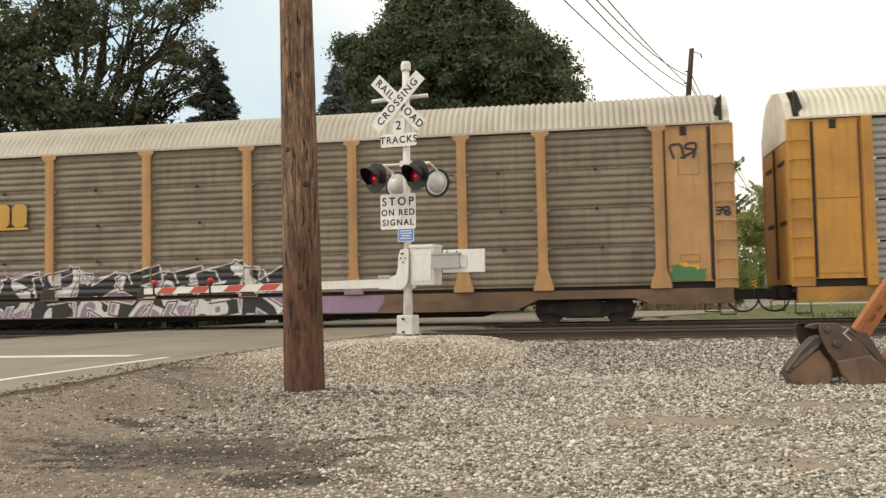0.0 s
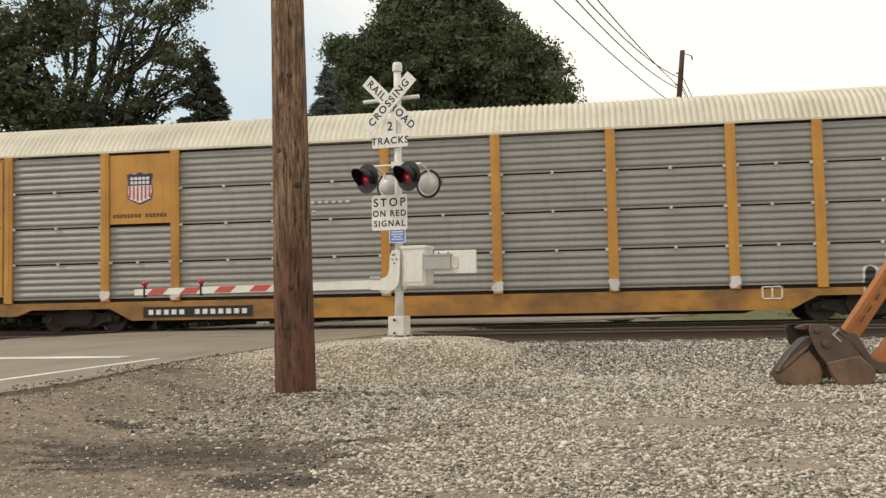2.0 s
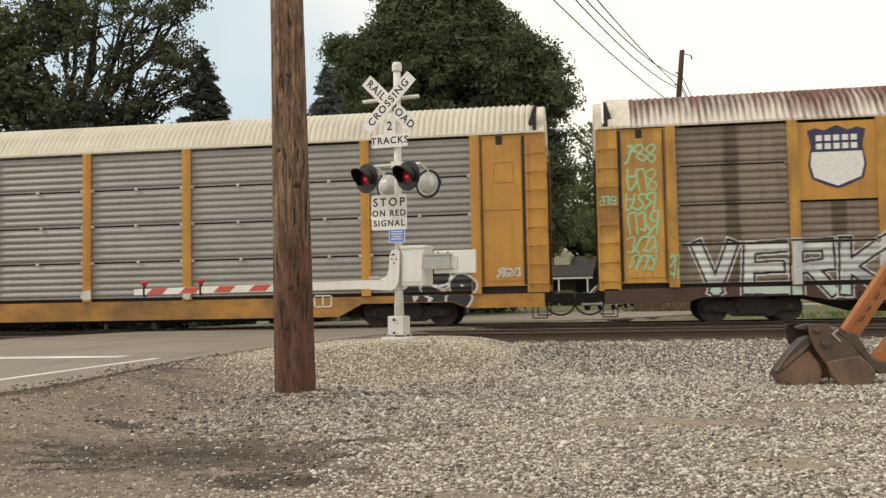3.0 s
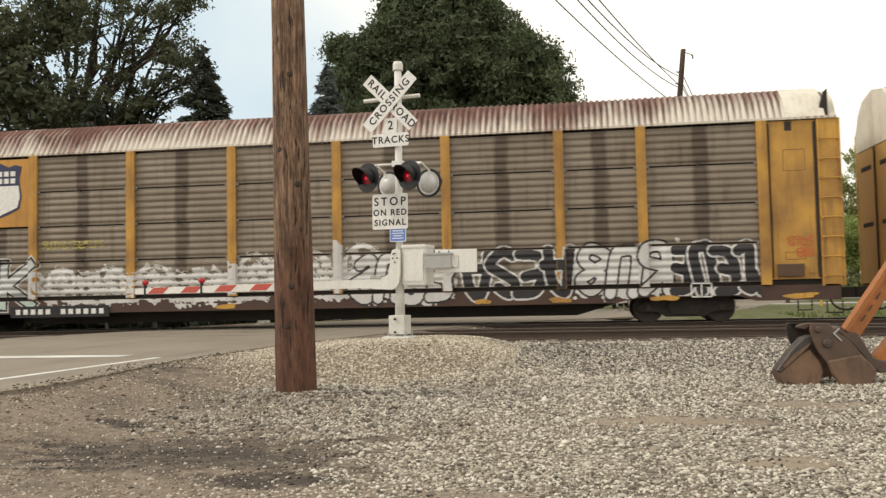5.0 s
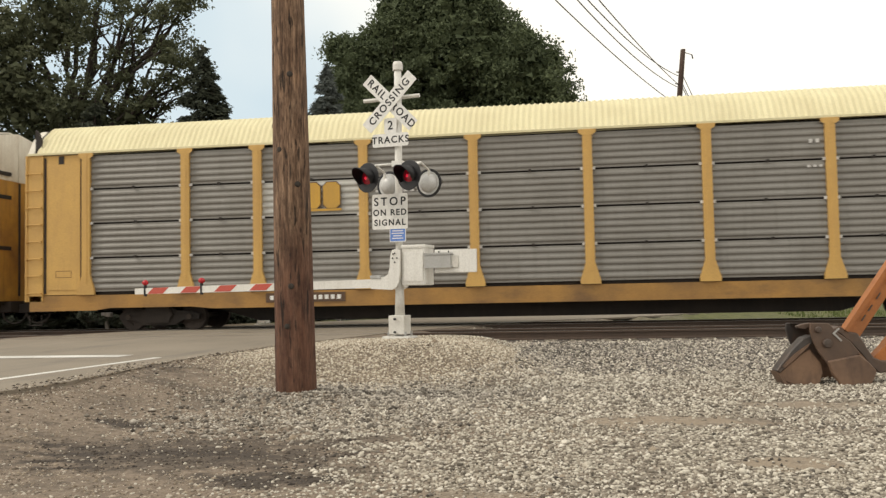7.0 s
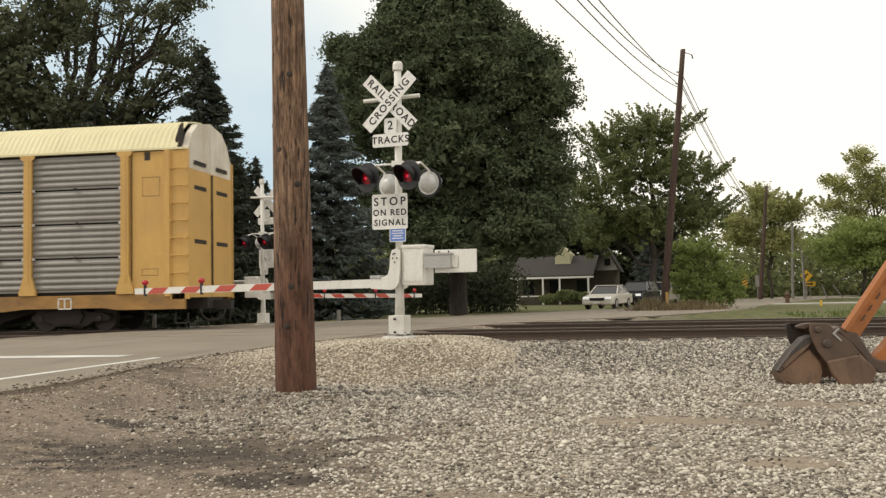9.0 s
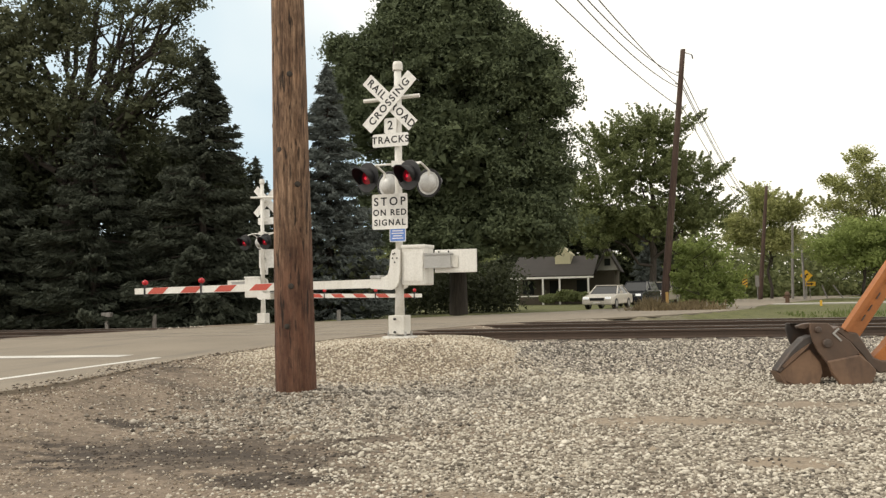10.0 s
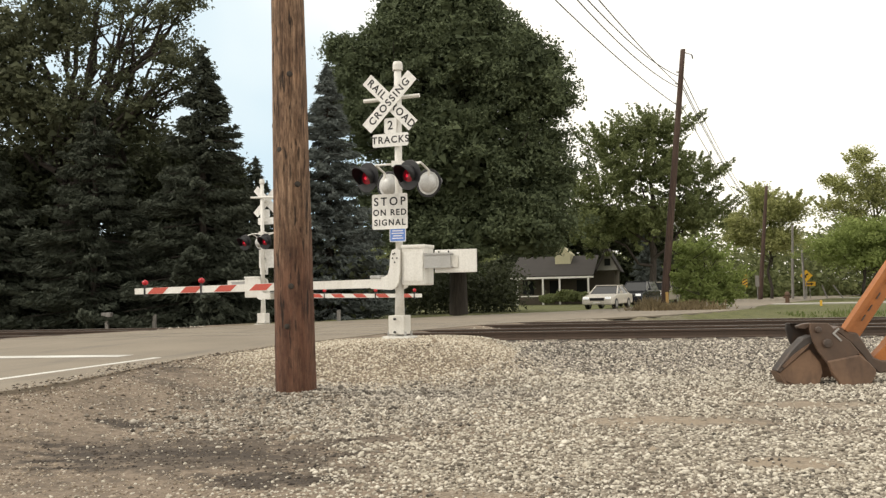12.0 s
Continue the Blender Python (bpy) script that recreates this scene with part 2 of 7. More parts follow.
def ground_material():
    """Yard ground: crushed pale stone, worn sandy dirt by the road, dark patches, some of them oily; grass beyond the
    tracks.
    """
    m, n, l, b = nodes_of("ground")
    v = coords(n, l, False)
    sep = n.new("ShaderNodeSeparateXYZ")
    l.new(v, sep.inputs["Vector"])
    fine = n.new("ShaderNodeTexVoronoi")
    fine.inputs["Scale"].default_value = 36
    l.new(v, fine.inputs["Vector"])
    stone = ramp(n, l, fine.outputs["Color"], (0.15, (0.085, 0.070, 0.053)), (0.5, (0.22, 0.188, 0.147)), (0.85, (0.44, 0.39, 0.32)))
    sand = ramp(n, l, noise_node(n, l, v, 15, 9, None, 0.72), (0.28, (0.10, 0.074, 0.053)), (0.5, (0.20, 0.154, 0.113)), (0.72, (0.31, 0.245, 0.182)))
    patch = noise_node(n, l, v, 0.55, 4)
    # worn sandy dirt towards the road
    wear = n.new("ShaderNodeMapRange")
    wear.inputs["From Min"].default_value, wear.inputs["From Max"].default_value = -0.6, -3.6
    l.new(sep.outputs["X"], wear.inputs["Value"])
    w = n.new("ShaderNodeMath")
    w.operation = "MULTIPLY_ADD"
    l.new(patch, w.inputs[0])
    w.inputs[1].default_value = 1.6
    l.new(wear.outputs["Result"], w.inputs[2])
    c = blend(n, l, ramp(n, l, w.outputs["Value"], (0.75, B3), (1.0, (0.9,) * 3)), stone, sand)
    stain = noise_node(n, l, v, 1.1, 5, (0.8, 1.3, 1))
    c = blend(n, l, ramp(n, l, stain, (0.50, B3), (0.68, (0.75,) * 3)), c, (0.085, 0.068, 0.052))
    marks = [(s, (0.045, 0.034, 0.026)) for s in DARK_PATCHES] + [(s, (0.27, 0.215, 0.155)) for s in BARE]
    for (sx, sy, rx, ry, much), tone in marks:
        sub, sc, ln = n.new("ShaderNodeVectorMath"), n.new("ShaderNodeVectorMath"), n.new("ShaderNodeVectorMath")
        sub.operation, sc.operation, ln.operation = "SUBTRACT", "MULTIPLY", "LENGTH"
        sub.inputs[1].default_value, sc.inputs[1].default_value = (sx, sy, 0.1), (0.30 / rx, 0.30 / ry, 0)
        l.new(v, sub.inputs[0])
        l.new(sub.outputs["Vector"], sc.inputs[0])
        l.new(sc.outputs["Vector"], ln.inputs[0])
        rag = n.new("ShaderNodeMath")
        rag.operation = "MULTIPLY_ADD"
        l.new(noise_node(n, l, v, 4.5, 8), rag.inputs[0])
        rag.inputs[1].default_value = 0.95
        l.new(ln.outputs["Value"], rag.inputs[2])
        c = blend(n, l, ramp(n, l, rag.outputs["Value"], (0.60, (much,) * 3), (0.80, B3)), c, tone)
    grass = ramp(n, l, noise_node(n, l, v, 3.0, 6), (0.3, (0.062, 0.067, 0.018)), (0.7, (0.135, 0.138, 0.044)))
    far = n.new("ShaderNodeMapRange")
    far.inputs["From Min"].default_value, far.inputs["From Max"].default_value = 0.1, 0.9
    fy, fm = n.new("ShaderNodeMapRange"), n.new("ShaderNodeMath")
    fy.inputs["From Min"].default_value, fy.inputs["From Max"].default_value = 26.0, 40.0
    l.new(sep.outputs["Y"], fy.inputs["Value"])
    fm.operation = "MULTIPLY"
    l.new(fy.outputs["Result"], fm.inputs[0])
    l.new(ramp(n, l, noise_node(n, l, v, 0.8, 5), (0.3, (0.6,) * 3), (0.6, (3.0,) * 3)), fm.inputs[1])
    l.new(fm.outputs["Value"], far.inputs["Value"])
    c = blend(n, l, far.outputs["Result"], c, grass)
    l.new(c, b.inputs["Base Color"])
    b.inputs["Roughness"].default_value = 0.95
    bump(n, l, b, fine.outputs["Distance"], 0.5, 0.03)
    return m


def asphalt_material():
    m, n, l, b = nodes_of("asphalt")
    v = coords(n, l, False)
    f = noise_node(n, l, v, 60, 4)
    s = noise_node(n, l, v, 0.6, 5)
    t = noise_node(n, l, v, 0.9, 4, (3, 0.4, 1))
    c = ramp(n, l, f, (0.3, (0.165, 0.139, 0.106)), (0.7, (0.26, 0.222, 0.173)))
    c = blend(n, l, ramp(n, l, s, (0.4, B3), (0.7, (0.55,) * 3)), c, (0.285, 0.244, 0.19))
    c = blend(n, l, ramp(n, l, t, (0.55, B3), (0.75, (0.45,) * 3)), c, (0.10, 0.092, 0.083))
    l.new(c, b.inputs["Base Color"])
    b.inputs["Roughness"].default_value = 0.85
    bump(n, l, b, f, 0.25, 0.01)
    return m


M = {
    "ground": ground_material(),
    "asphalt": asphalt_material(),
    "line": painted("road_paint", (0.74, 0.73, 0.69), (0.36, 0.34, 0.31), 0.7, amount=0.7, grain=14),
    "ballast": stony("ballast", (0.095, 0.080, 0.062), (0.26, 0.225, 0.18), (0.43, 0.385, 0.315), (0.55, 0.505, 0.42), (0.72, 0.67, 0.58)),
    "pea": stony("beige_gravel", (0.20, 0.158, 0.112), (0.42, 0.355, 0.268), (0.56, 0.495, 0.390), (0.72, 0.665, 0.555)),
    "rail": painted("rail_steel", (0.095, 0.066, 0.05), (0.055, 0.042, 0.034), 0.7, 0.3, 0.6),
    "railhead": plain("rail_head", (0.42, 0.40, 0.38), 0.3, 0.9),
    "tie": barky("tie_wood", (0.045, 0.035, 0.028), (0.12, 0.10, 0.085), (0.7, 9, 9)),
    "pole": pole_material(),
    "farpole": barky("far_pole_wood", (0.045, 0.029, 0.022), (0.10, 0.062, 0.048)),
    "greypole": barky("grey_pole_wood", (0.16, 0.15, 0.14), (0.32, 0.30, 0.28)),
    "white": painted("white_paint", (0.78, 0.77, 0.73), (0.42, 0.38, 0.31), 0.5, amount=0.35),
    "sign": plain("sign_white", (0.80, 0.79, 0.76), 0.4),
    "black": plain("sign_black", (0.012, 0.012, 0.013), 0.5),
    "hood": plain("lamp_black", (0.014, 0.014, 0.016), 0.45),
    "silver": painted("aluminium_paint", (0.62, 0.62, 0.61), (0.40, 0.39, 0.37), 0.45, 0.2, 0.4),
    "lens": plain("red_lens", (0.22, 0.008, 0.016), 0.15, glow=0.22),
    "bulb": plain("lit_bulb", (0.85, 0.02, 0.05), 0.2, glow=0.6),
    "lensdim": plain("red_lens_dim", (0.42, 0.015, 0.022), 0.2, glow=0.10),
    "red": painted("red_sheeting", (0.52, 0.075, 0.05), (0.40, 0.12, 0.09), 0.4, amount=0.4),
    "blue": plain("blue_sign", (0.13, 0.25, 0.66), 0.4),
    "steel": painted("galvanised_steel", (0.46, 0.46, 0.45), (0.30, 0.28, 0.25), 0.45, 0.5, 0.5),
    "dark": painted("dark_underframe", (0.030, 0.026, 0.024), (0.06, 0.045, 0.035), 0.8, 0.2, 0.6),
    "wheel": painted("wheel_steel", (0.05, 0.04, 0.035), (0.10, 0.075, 0.06), 0.6, 0.5, 0.5),
    "yellow": painted("yellow_paint", (0.58, 0.29, 0.045), (0.27, 0.125, 0.04), 0.5, amount=0.55),
    "yellow_pale": painted("pale_yellow_paint", (0.62, 0.38, 0.11), (0.42, 0.25, 0.09), 0.55, amount=0.45),
    "yellow_dull": painted("dull_yellow_paint", (0.52, 0.29, 0.115), (0.24, 0.15, 0.085), 0.6, amount=0.6),
    "yellow_rust": painted("rust_stained_yellow", (0.60, 0.33, 0.06), (0.16, 0.07, 0.035), 0.6, amount=0.75),
    "panel": painted("galvanised_panel", (0.305, 0.298, 0.282), (0.215, 0.203, 0.182), 0.5, 0.25, 0.5),
    "spraywhite": painted("white_spray", (0.68, 0.67, 0.655), (0.42, 0.40, 0.375), 0.7, amount=0.65),
    "seam": plain("seam_shadow", (0.20, 0.10, 0.035), 0.7),
    "sill_dirty": painted("dirty_yellow_sill", (0.46, 0.225, 0.04), (0.11, 0.065, 0.036), 0.6, amount=0.85, streak=(1.2, 3, 3)),
    "sill_pale": painted("dirty_pale_sill", (0.40, 0.215, 0.055), (0.12, 0.07, 0.038), 0.6, amount=0.7, streak=(1.2, 3, 3)),
    "sill_brown": painted("rusty_brown_sill", (0.085, 0.048, 0.035), (0.05, 0.03, 0.024), 0.8, amount=0.6, streak=(1.2, 3, 3)),
    "sill_grime": painted("grimy_sill", (0.20, 0.125, 0.07), (0.075, 0.05, 0.035), 0.8, amount=0.8, streak=(1.2, 3, 3)),
    "woods": leafy("distant_leaf", (0.095, 0.115, 0.050), (0.215, 0.235, 0.105), 0.3),
    "panel_dull": painted("dull_panel", (0.250, 0.239, 0.218), (0.178, 0.165, 0.145), 0.5, 0.2, 0.6),
    "panel_clean": painted("clean_panel", (0.46, 0.45, 0.42), (0.36, 0.34, 0.31), 0.5, 0.2, 0.3),
    "panel_grime": painted("grimy_panel", (0.235, 0.195, 0.143), (0.115, 0.090, 0.063), 0.65, 0.1, 0.75),
    "panel_brown": streaked_panel("brown_panel", (0.258, 0.214, 0.164), (0.176, 0.138, 0.101), (0.062, 0.041, 0.029)),
    "roof": painted("cream_roof", (0.68, 0.64, 0.53), (0.44, 0.40, 0.31), 0.6, amount=0.5, streak=(7, 0.3, 0.3)),
    "roof_yellow": painted("yellowed_roof", (0.74, 0.68, 0.43), (0.54, 0.46, 0.26), 0.6, amount=0.4, streak=(7, 0.3, 0.3)),
    "roof_grey": painted("grey_roof", (0.52, 0.48, 0.40), (0.32, 0.28, 0.22), 0.65, amount=0.6, streak=(7, 0.3, 0.3)),
    "roof_rust": rusted_roof("rusted_roof", (0.66, 0.61, 0.53), (0.085, 0.036, 0.026)),
    "endwhite": painted("white_end_paint", (0.74, 0.70, 0.60), (0.36, 0.27, 0.18), 0.6, amount=0.5),
    "bark": barky("bark", (0.022, 0.018, 0.014), (0.065, 0.052, 0.042)),
    "oak": leafy("oak_leaf", (0.065, 0.074, 0.045), (0.135, 0.148, 0.085)),
    "maple": leafy("maple_leaf", (0.066, 0.085, 0.050), (0.138, 0.166, 0.088)),
    "spruce": leafy("spruce_needles", (0.034, 0.041, 0.030), (0.074, 0.085, 0.061), 0.08),
    "bluespruce": leafy("blue_spruce_needles", (0.085, 0.10, 0.092), (0.155, 0.175, 0.162), 0.08),
    "ash": leafy("ash_leaf", (0.105, 0.128, 0.052), (0.23, 0.26, 0.115), 0.35),
    "young": leafy("young_leaf", (0.17, 0.22, 0.065), (0.34, 0.40, 0.14), 0.4),
    "yellowing": leafy("yellowing_leaf", (0.22, 0.24, 0.085), (0.44, 0.45, 0.20), 0.4),
    # darkest leaf tone: the shade among and behind the trees is in the colour
    "shade": leafy("shaded_leaf", (0.035, 0.040, 0.024), (0.060, 0.070, 0.036), 0.15),
}


# ---------------------------------------------------------------- mesh helpers
def part(name, bm, material, parent=None, label="", m=None):
    """Links a bmesh as one mesh object under a thing or a part."""
    me = bpy.data.meshes.new(name)
    bm.to_mesh(me)
    bm.free()
    me.materials.append(material)
    return hang(name, me, parent, label, m)


def hang(name, me, parent=None, label="", m=None):
    ob = new(name, me)
    if parent:
        ob.parent = parent
    if m is not None:
        ob.matrix_basis = m
    if label:
        ob["label"] = label
    return ob


def smooth(ob):
    for p in ob.data.polygons:
        p.use_smooth = True
    return ob


def thing(name, m=None, label="", category="", group="", kind=""):
    ob = new(name)
    ob.empty_display_size = 0.2
    if m is not None:
        ob.matrix_basis = m
    return tagged(ob, label, category, group, kind)


def box(bm, lo, hi, m=None):
    x0, y0, z0 = lo
    x1, y1, z1 = hi
    vs = [bm.verts.new(p) for p in ((x0, y0, z0), (x1, y0, z0), (x1, y1, z0), (x0, y1, z0), (x0, y0, z1), (x1, y0, z1), (x1, y1, z1), (x0, y1, z1))]
    for f in ((3, 2, 1, 0), (4, 5, 6, 7), (0, 1, 5, 4), (1, 2, 6, 5), (2, 3, 7, 6), (3, 0, 4, 7)):
        bm.faces.new([vs[i] for i in f])
    if m is not None:
        for v in vs:
            v.co = m @ v.co
    return vs


def boxed(lo, hi, bevel=0.0):
    bm = bmesh.new()
    box(bm, lo, hi)
    if bevel:
        bmesh.ops.bevel(bm, geom=bm.edges[:], offset=bevel, segments=2, profile=0.7, affect="EDGES")
    return bm


def tube(bm, a, b, ra, rb=None, seg=10, caps=True):
    """A tapered round bar from a to b."""
    a, b = Vector(a), Vector(b)
    rb = ra if rb is None else rb
    d = (b - a).normalized()
    u = d.orthogonal().normalized()
    w = d.cross(u)
    rings = []
    for p, r in ((a, ra), (b, rb)):
        rings.append([bm.verts.new(p + (u * math.cos(k * math.tau / seg) + w * math.sin(k * math.tau / seg)) * r) for k in range(seg)])
    for k in range(seg):
        bm.faces.new((rings[0][k], rings[0][(k + 1) % seg], rings[1][(k + 1) % seg], rings[1][k]))
    if caps:
        bm.faces.new(rings[0][::-1])
        bm.faces.new(rings[1])
    return bm


def turned(profile, seg=16, axis="y"):
    """A turned body: profile of (radius, along) about an axis."""
    bm = bmesh.new()
    rings = []
    for r, h in profile:
        ring = []
        for k in range(seg):
            c, s = math.cos(k * math.tau / seg) * r, math.sin(k * math.tau / seg) * r
            ring.append(bm.verts.new((c, h, s) if axis == "y" else (c, s, h) if axis == "z" else (h, c, s)))
        rings.append(ring)
    for a, b in zip(rings, rings[1:]):
        for k in range(seg):
            bm.faces.new((a[k], a[(k + 1) % seg], b[(k + 1) % seg], b[k]))
    for ring in (rings[0][::-1], rings[-1]):
        if (ring[0].co - ring[1].co).length > 1e-4:
            bm.faces.new(ring)
    bmesh.ops.remove_doubles(bm, verts=bm.verts[:], dist=1e-5)
    bmesh.ops.recalc_face_normals(bm, faces=bm.faces[:])
    return bm


def slab(outline, lo, hi, axis="y", bm=None):
    """A plate: a closed outline of two coordinates, given thickness along the axis."""
    bm = bm or bmesh.new()

    def at(p, h):
        return {"y": (p[0], h, p[1]), "z": (p[0], p[1], h), "x": (h, p[0], p[1])}[axis]
    a = [bm.verts.new(at(p, lo)) for p in outline]
    b = [bm.verts.new(at(p, hi)) for p in outline]
    n = len(outline)
    bm.faces.new(a)
    bm.faces.new(b[::-1])
    for k in range(n):
        bm.faces.new((a[k], b[k], b[(k + 1) % n], a[(k + 1) % n]))
    bmesh.ops.recalc_face_normals(bm, faces=bm.faces[:])
    return bm


def from_arrays(name, verts, quads, material, parent=None, label="", tris=False):
    """A mesh out of numpy arrays."""
    k = 3 if tris else 4
    me = bpy.data.meshes.new(name)
    me.vertices.add(len(verts))
    me.vertices.foreach_set("co", np.ascontiguousarray(verts, dtype=np.float32).ravel())
    me.loops.add(len(quads) * k)
    me.loops.foreach_set("vertex_index", np.ascontiguousarray(quads, dtype=np.int32).ravel())
    me.polygons.add(len(quads))
    me.polygons.foreach_set("loop_start", np.arange(0, len(quads) * k, k, dtype=np.int32))
    me.update(calc_edges=True)
    me.materials.append(material)
    return hang(name, me, parent, label)


RNG = np.random.default_rng(7)


# ---------------------------------------------------------------- ground, road, tracks
RAIL_Z, TRAIN_Y, NEAR_Y = 0.36, 23.25, 19.05


def ease(a, b, v):
    k = min(1.0, max(0.0, (v - a) / (b - a)))
    return k * k * (3 - 2 * k)


def road_centre(y):
    """The road bends away: nearly square to the tracks before them, slanting off behind."""
    pts = ((-60, -12.0), (0, -11.0), (8, -10.6), (14, -9.8), (19, -8.6), (26, -5.8), (34, -2.3), (52, 5.2), (90, 21.0), (200, 66.0))
    for (y0, x0), (y1, x1) in zip(pts, pts[1:]):
        if y <= y1:
            return x0 + (x1 - x0) * (y - y0) / (y1 - y0)
    return pts[-1][1]


def road_half(y):
    return 4.6 + 1.9 * ease(22, 30, y) - 2.6 * ease(38, 60, y)


def road_height(y):
    if y < 26:
        return 0.30 + 0.06 * min(1, max(0, (y - 8) / 9))
    return 0.36 - 0.22 * min(1, (y - 26) / 22)


def ground_height(x, y):
    """Yard, gravel mound at the signal, ballast shoulder, the road's bank, low ground beyond."""
    if y < 26:
        z = 0.165 * ease(13.2, 17.2, y)
        if y > 24.8:
            z = 0.165 - 0.1 * ease(24.8, 26.0, y)
        if y < 17.4:
            mound = 0.43 * math.exp(-((x + 3.0) / 2.1) ** 4) * ease(10.2, 13.6, y) * (1 - 0.75 * ease(15.6, 17.2, y))
            z = max(z, mound)
        z += 0.02 * noise.noise((x * 0.7, y * 0.7, 0.3)) * (1 - ease(16, 17, y))
    else:
        z = 0.065 + 0.03 * noise.noise((x * 0.2, y * 0.2, 2.0))
    # bank beside the road, sunk below its surface
    off = abs(x - road_centre(y)) - road_half(y)
    k = 1 - ease(0.0, 2.2 if y < 17 else 1.0, off)
    # gravel banked up round the foot of the pole
    bank = 0.10 * math.exp(-((x + 3.2) ** 2 + (y - 9.75) ** 2) / 0.6)
    return bank + z * (1 - k) + (road_height(y) - (0.012 if off > -0.35 else 0.06)) * k


def build_ground():
    xs = np.unique(np.concatenate((np.linspace(-900, -40, 12), np.linspace(-40, -14, 20), np.linspace(-14, 10, 130), np.linspace(10, 40, 24), np.linspace(40, 900, 12))))
    ys = np.unique(np.concatenate((np.linspace(-200, 0, 8), np.linspace(0, 27, 140), np.linspace(27, 100, 40), np.linspace(100, 1500, 12))))
    verts = np.array([(x, y, ground_height(x, y) if abs(x) < 120 and -60 < y < 150 else 0.05) for y in ys for x in xs])
    nx = len(xs)
    i = (np.arange(len(ys) - 1)[:, None] * nx + np.arange(nx - 1)[None, :]).ravel()
    ob = from_arrays("ground", verts, np.stack((i, i + 1, i + nx + 1, i + nx), 1), M["ground"])
    smooth(ob)
    tagged(ob, "yard of crushed stone and dirt, grass beyond the tracks", "ground", kind="structure")


def strip(name, ys, lo, hi, lift, material, label, category):
    """A strip laid along the road between two offsets from its centre line."""
    bm = bmesh.new()
    rows = []
    for y in ys:
        c, z = road_centre(y), road_height(y) + lift
        rows.append([bm.verts.new((c + o, y, zz)) for o, zz in ((lo(y), z - 0.05), (lo(y), z), (hi(y), z), (hi(y), z - 0.05))])
    for a, b in zip(rows, rows[1:]):
        for k in range(3):
            bm.faces.new((a[k], a[k + 1], b[k + 1], b[k]))
    bmesh.ops.recalc_face_normals(bm, faces=bm.faces[:])
    ob = part(name, bm, material)
    return tagged(ob, label, category, kind="structure")


def build_road():
    ys = [-60, -30, -10, 0, 2, 4, 6, *(7 + 0.2 * k for k in range(50)), 17, 18, 19, 20, 21, 22, 23, 24, 25, 26, 28, 30, 32, 34, 37, 40, 44, 48, 52, 60, 70, 90, 120, 160, 200]

    def edge(y):
        return road_half(y) + 0.12 * noise.noise((y * 0.9, 1.7, 0)) + 0.10 * noise.noise((y * 3.1, 5.0, 0)) + (0.45 * ease(12, 8, y) if y < 12 else 0)
    strip("road", ys, lambda y: -edge(y + 40), edge, 0.0, M["asphalt"], "worn grey asphalt road over the level crossing", "road")
    fine = [y * 0.5 for y in range(-20, 25)]
    strip("edge_line", fine, lambda y: 3.95, lambda y: 4.07, 0.004, M["line"], "faded white edge line painted on asphalt", "road marking")
    bm = bmesh.new()
    box(bm, (-12.9, 12.15, road_height(12) + 0.004), (-6.75, 12.6, road_height(12) + 0.008))
    tagged(part("stop_line", bm, M["line"]), "wide worn white stop line before the tracks", "road marking", kind="structure")


def rail_profile():
    return ((-0.07, -0.17), (0.07, -0.17), (0.07, -0.155), (0.012, -0.13), (0.012, -0.045), (0.037, -0.035), (0.037, -0.004), (0.03, 0.0), (-0.03, 0.0), (-0.037, -0.004), (-0.037, -0.035), (-0.012, -0.045), (-0.012, -0.13), (-0.07, -0.155))


def build_track(yc, label):
    track = thing("railway_track", pose(0, yc, RAIL_Z), label, "railway track", "railway tracks", "structure")
    for side in (-0.7535, 0.7535):
        rail = part("rail", slab([(p[0] + side, p[1]) for p in rail_profile()], -170, 170, "x"), M["rail"], track, "rust-brown steel rail with a polished top")
        bm = bmesh.new()
        box(bm, (-170, side - 0.024, 0.001), (170, side + 0.024, 0.004))
        part("rail_head", bm, M["railhead"], rail, "shiny worn rail head")
    bm = bmesh.new()
    box(bm, (-0.11, -1.3, -0.33), (0.11, 1.3, -0.175))
    first = part("sleeper", bm, M["tie"], track)
    me = first.data
    first.matrix_basis = pose(-30, 0, 0)
    for k in range(1, 130):
        x = -30 + k * 0.52
        c = road_centre(yc)
        if c - 5 < x < c + 5:
            continue
        hang("sleeper", me, track, "", pose(x, 0, random.uniform(-0.012, 0.004), 0, 0, random.uniform(-1.5, 1.5)))


build_ground()
build_road()
build_track(NEAR_Y, "rusty single railway track on sleepers and pale ballast")
build_track(TRAIN_Y, "main railway track under the passing freight train")


# ---------------------------------------------------------------- freight train: four covered car carriers
POSTS = (-11.84, -9.03, -7.05, -4.23, -1.41, 1.41, 4.23, 7.05, 9.03, 11.84)
HALF, SIDE = 13.64, 1.5        # half length of the body, half width over the panels
P_LO, P_HI = 1.06, 4.75        # the panels' lower and upper edge above the rail
WHEEL_R = 0.356


RIB = 0.026                    # depth of a panel's corrugations and their shape over one pitch
RIBS = 5
RIB_SHAPE = ((0.10, 0.0), (0.36, 1.0), (0.60, 1.0), (0.92, 0.0))


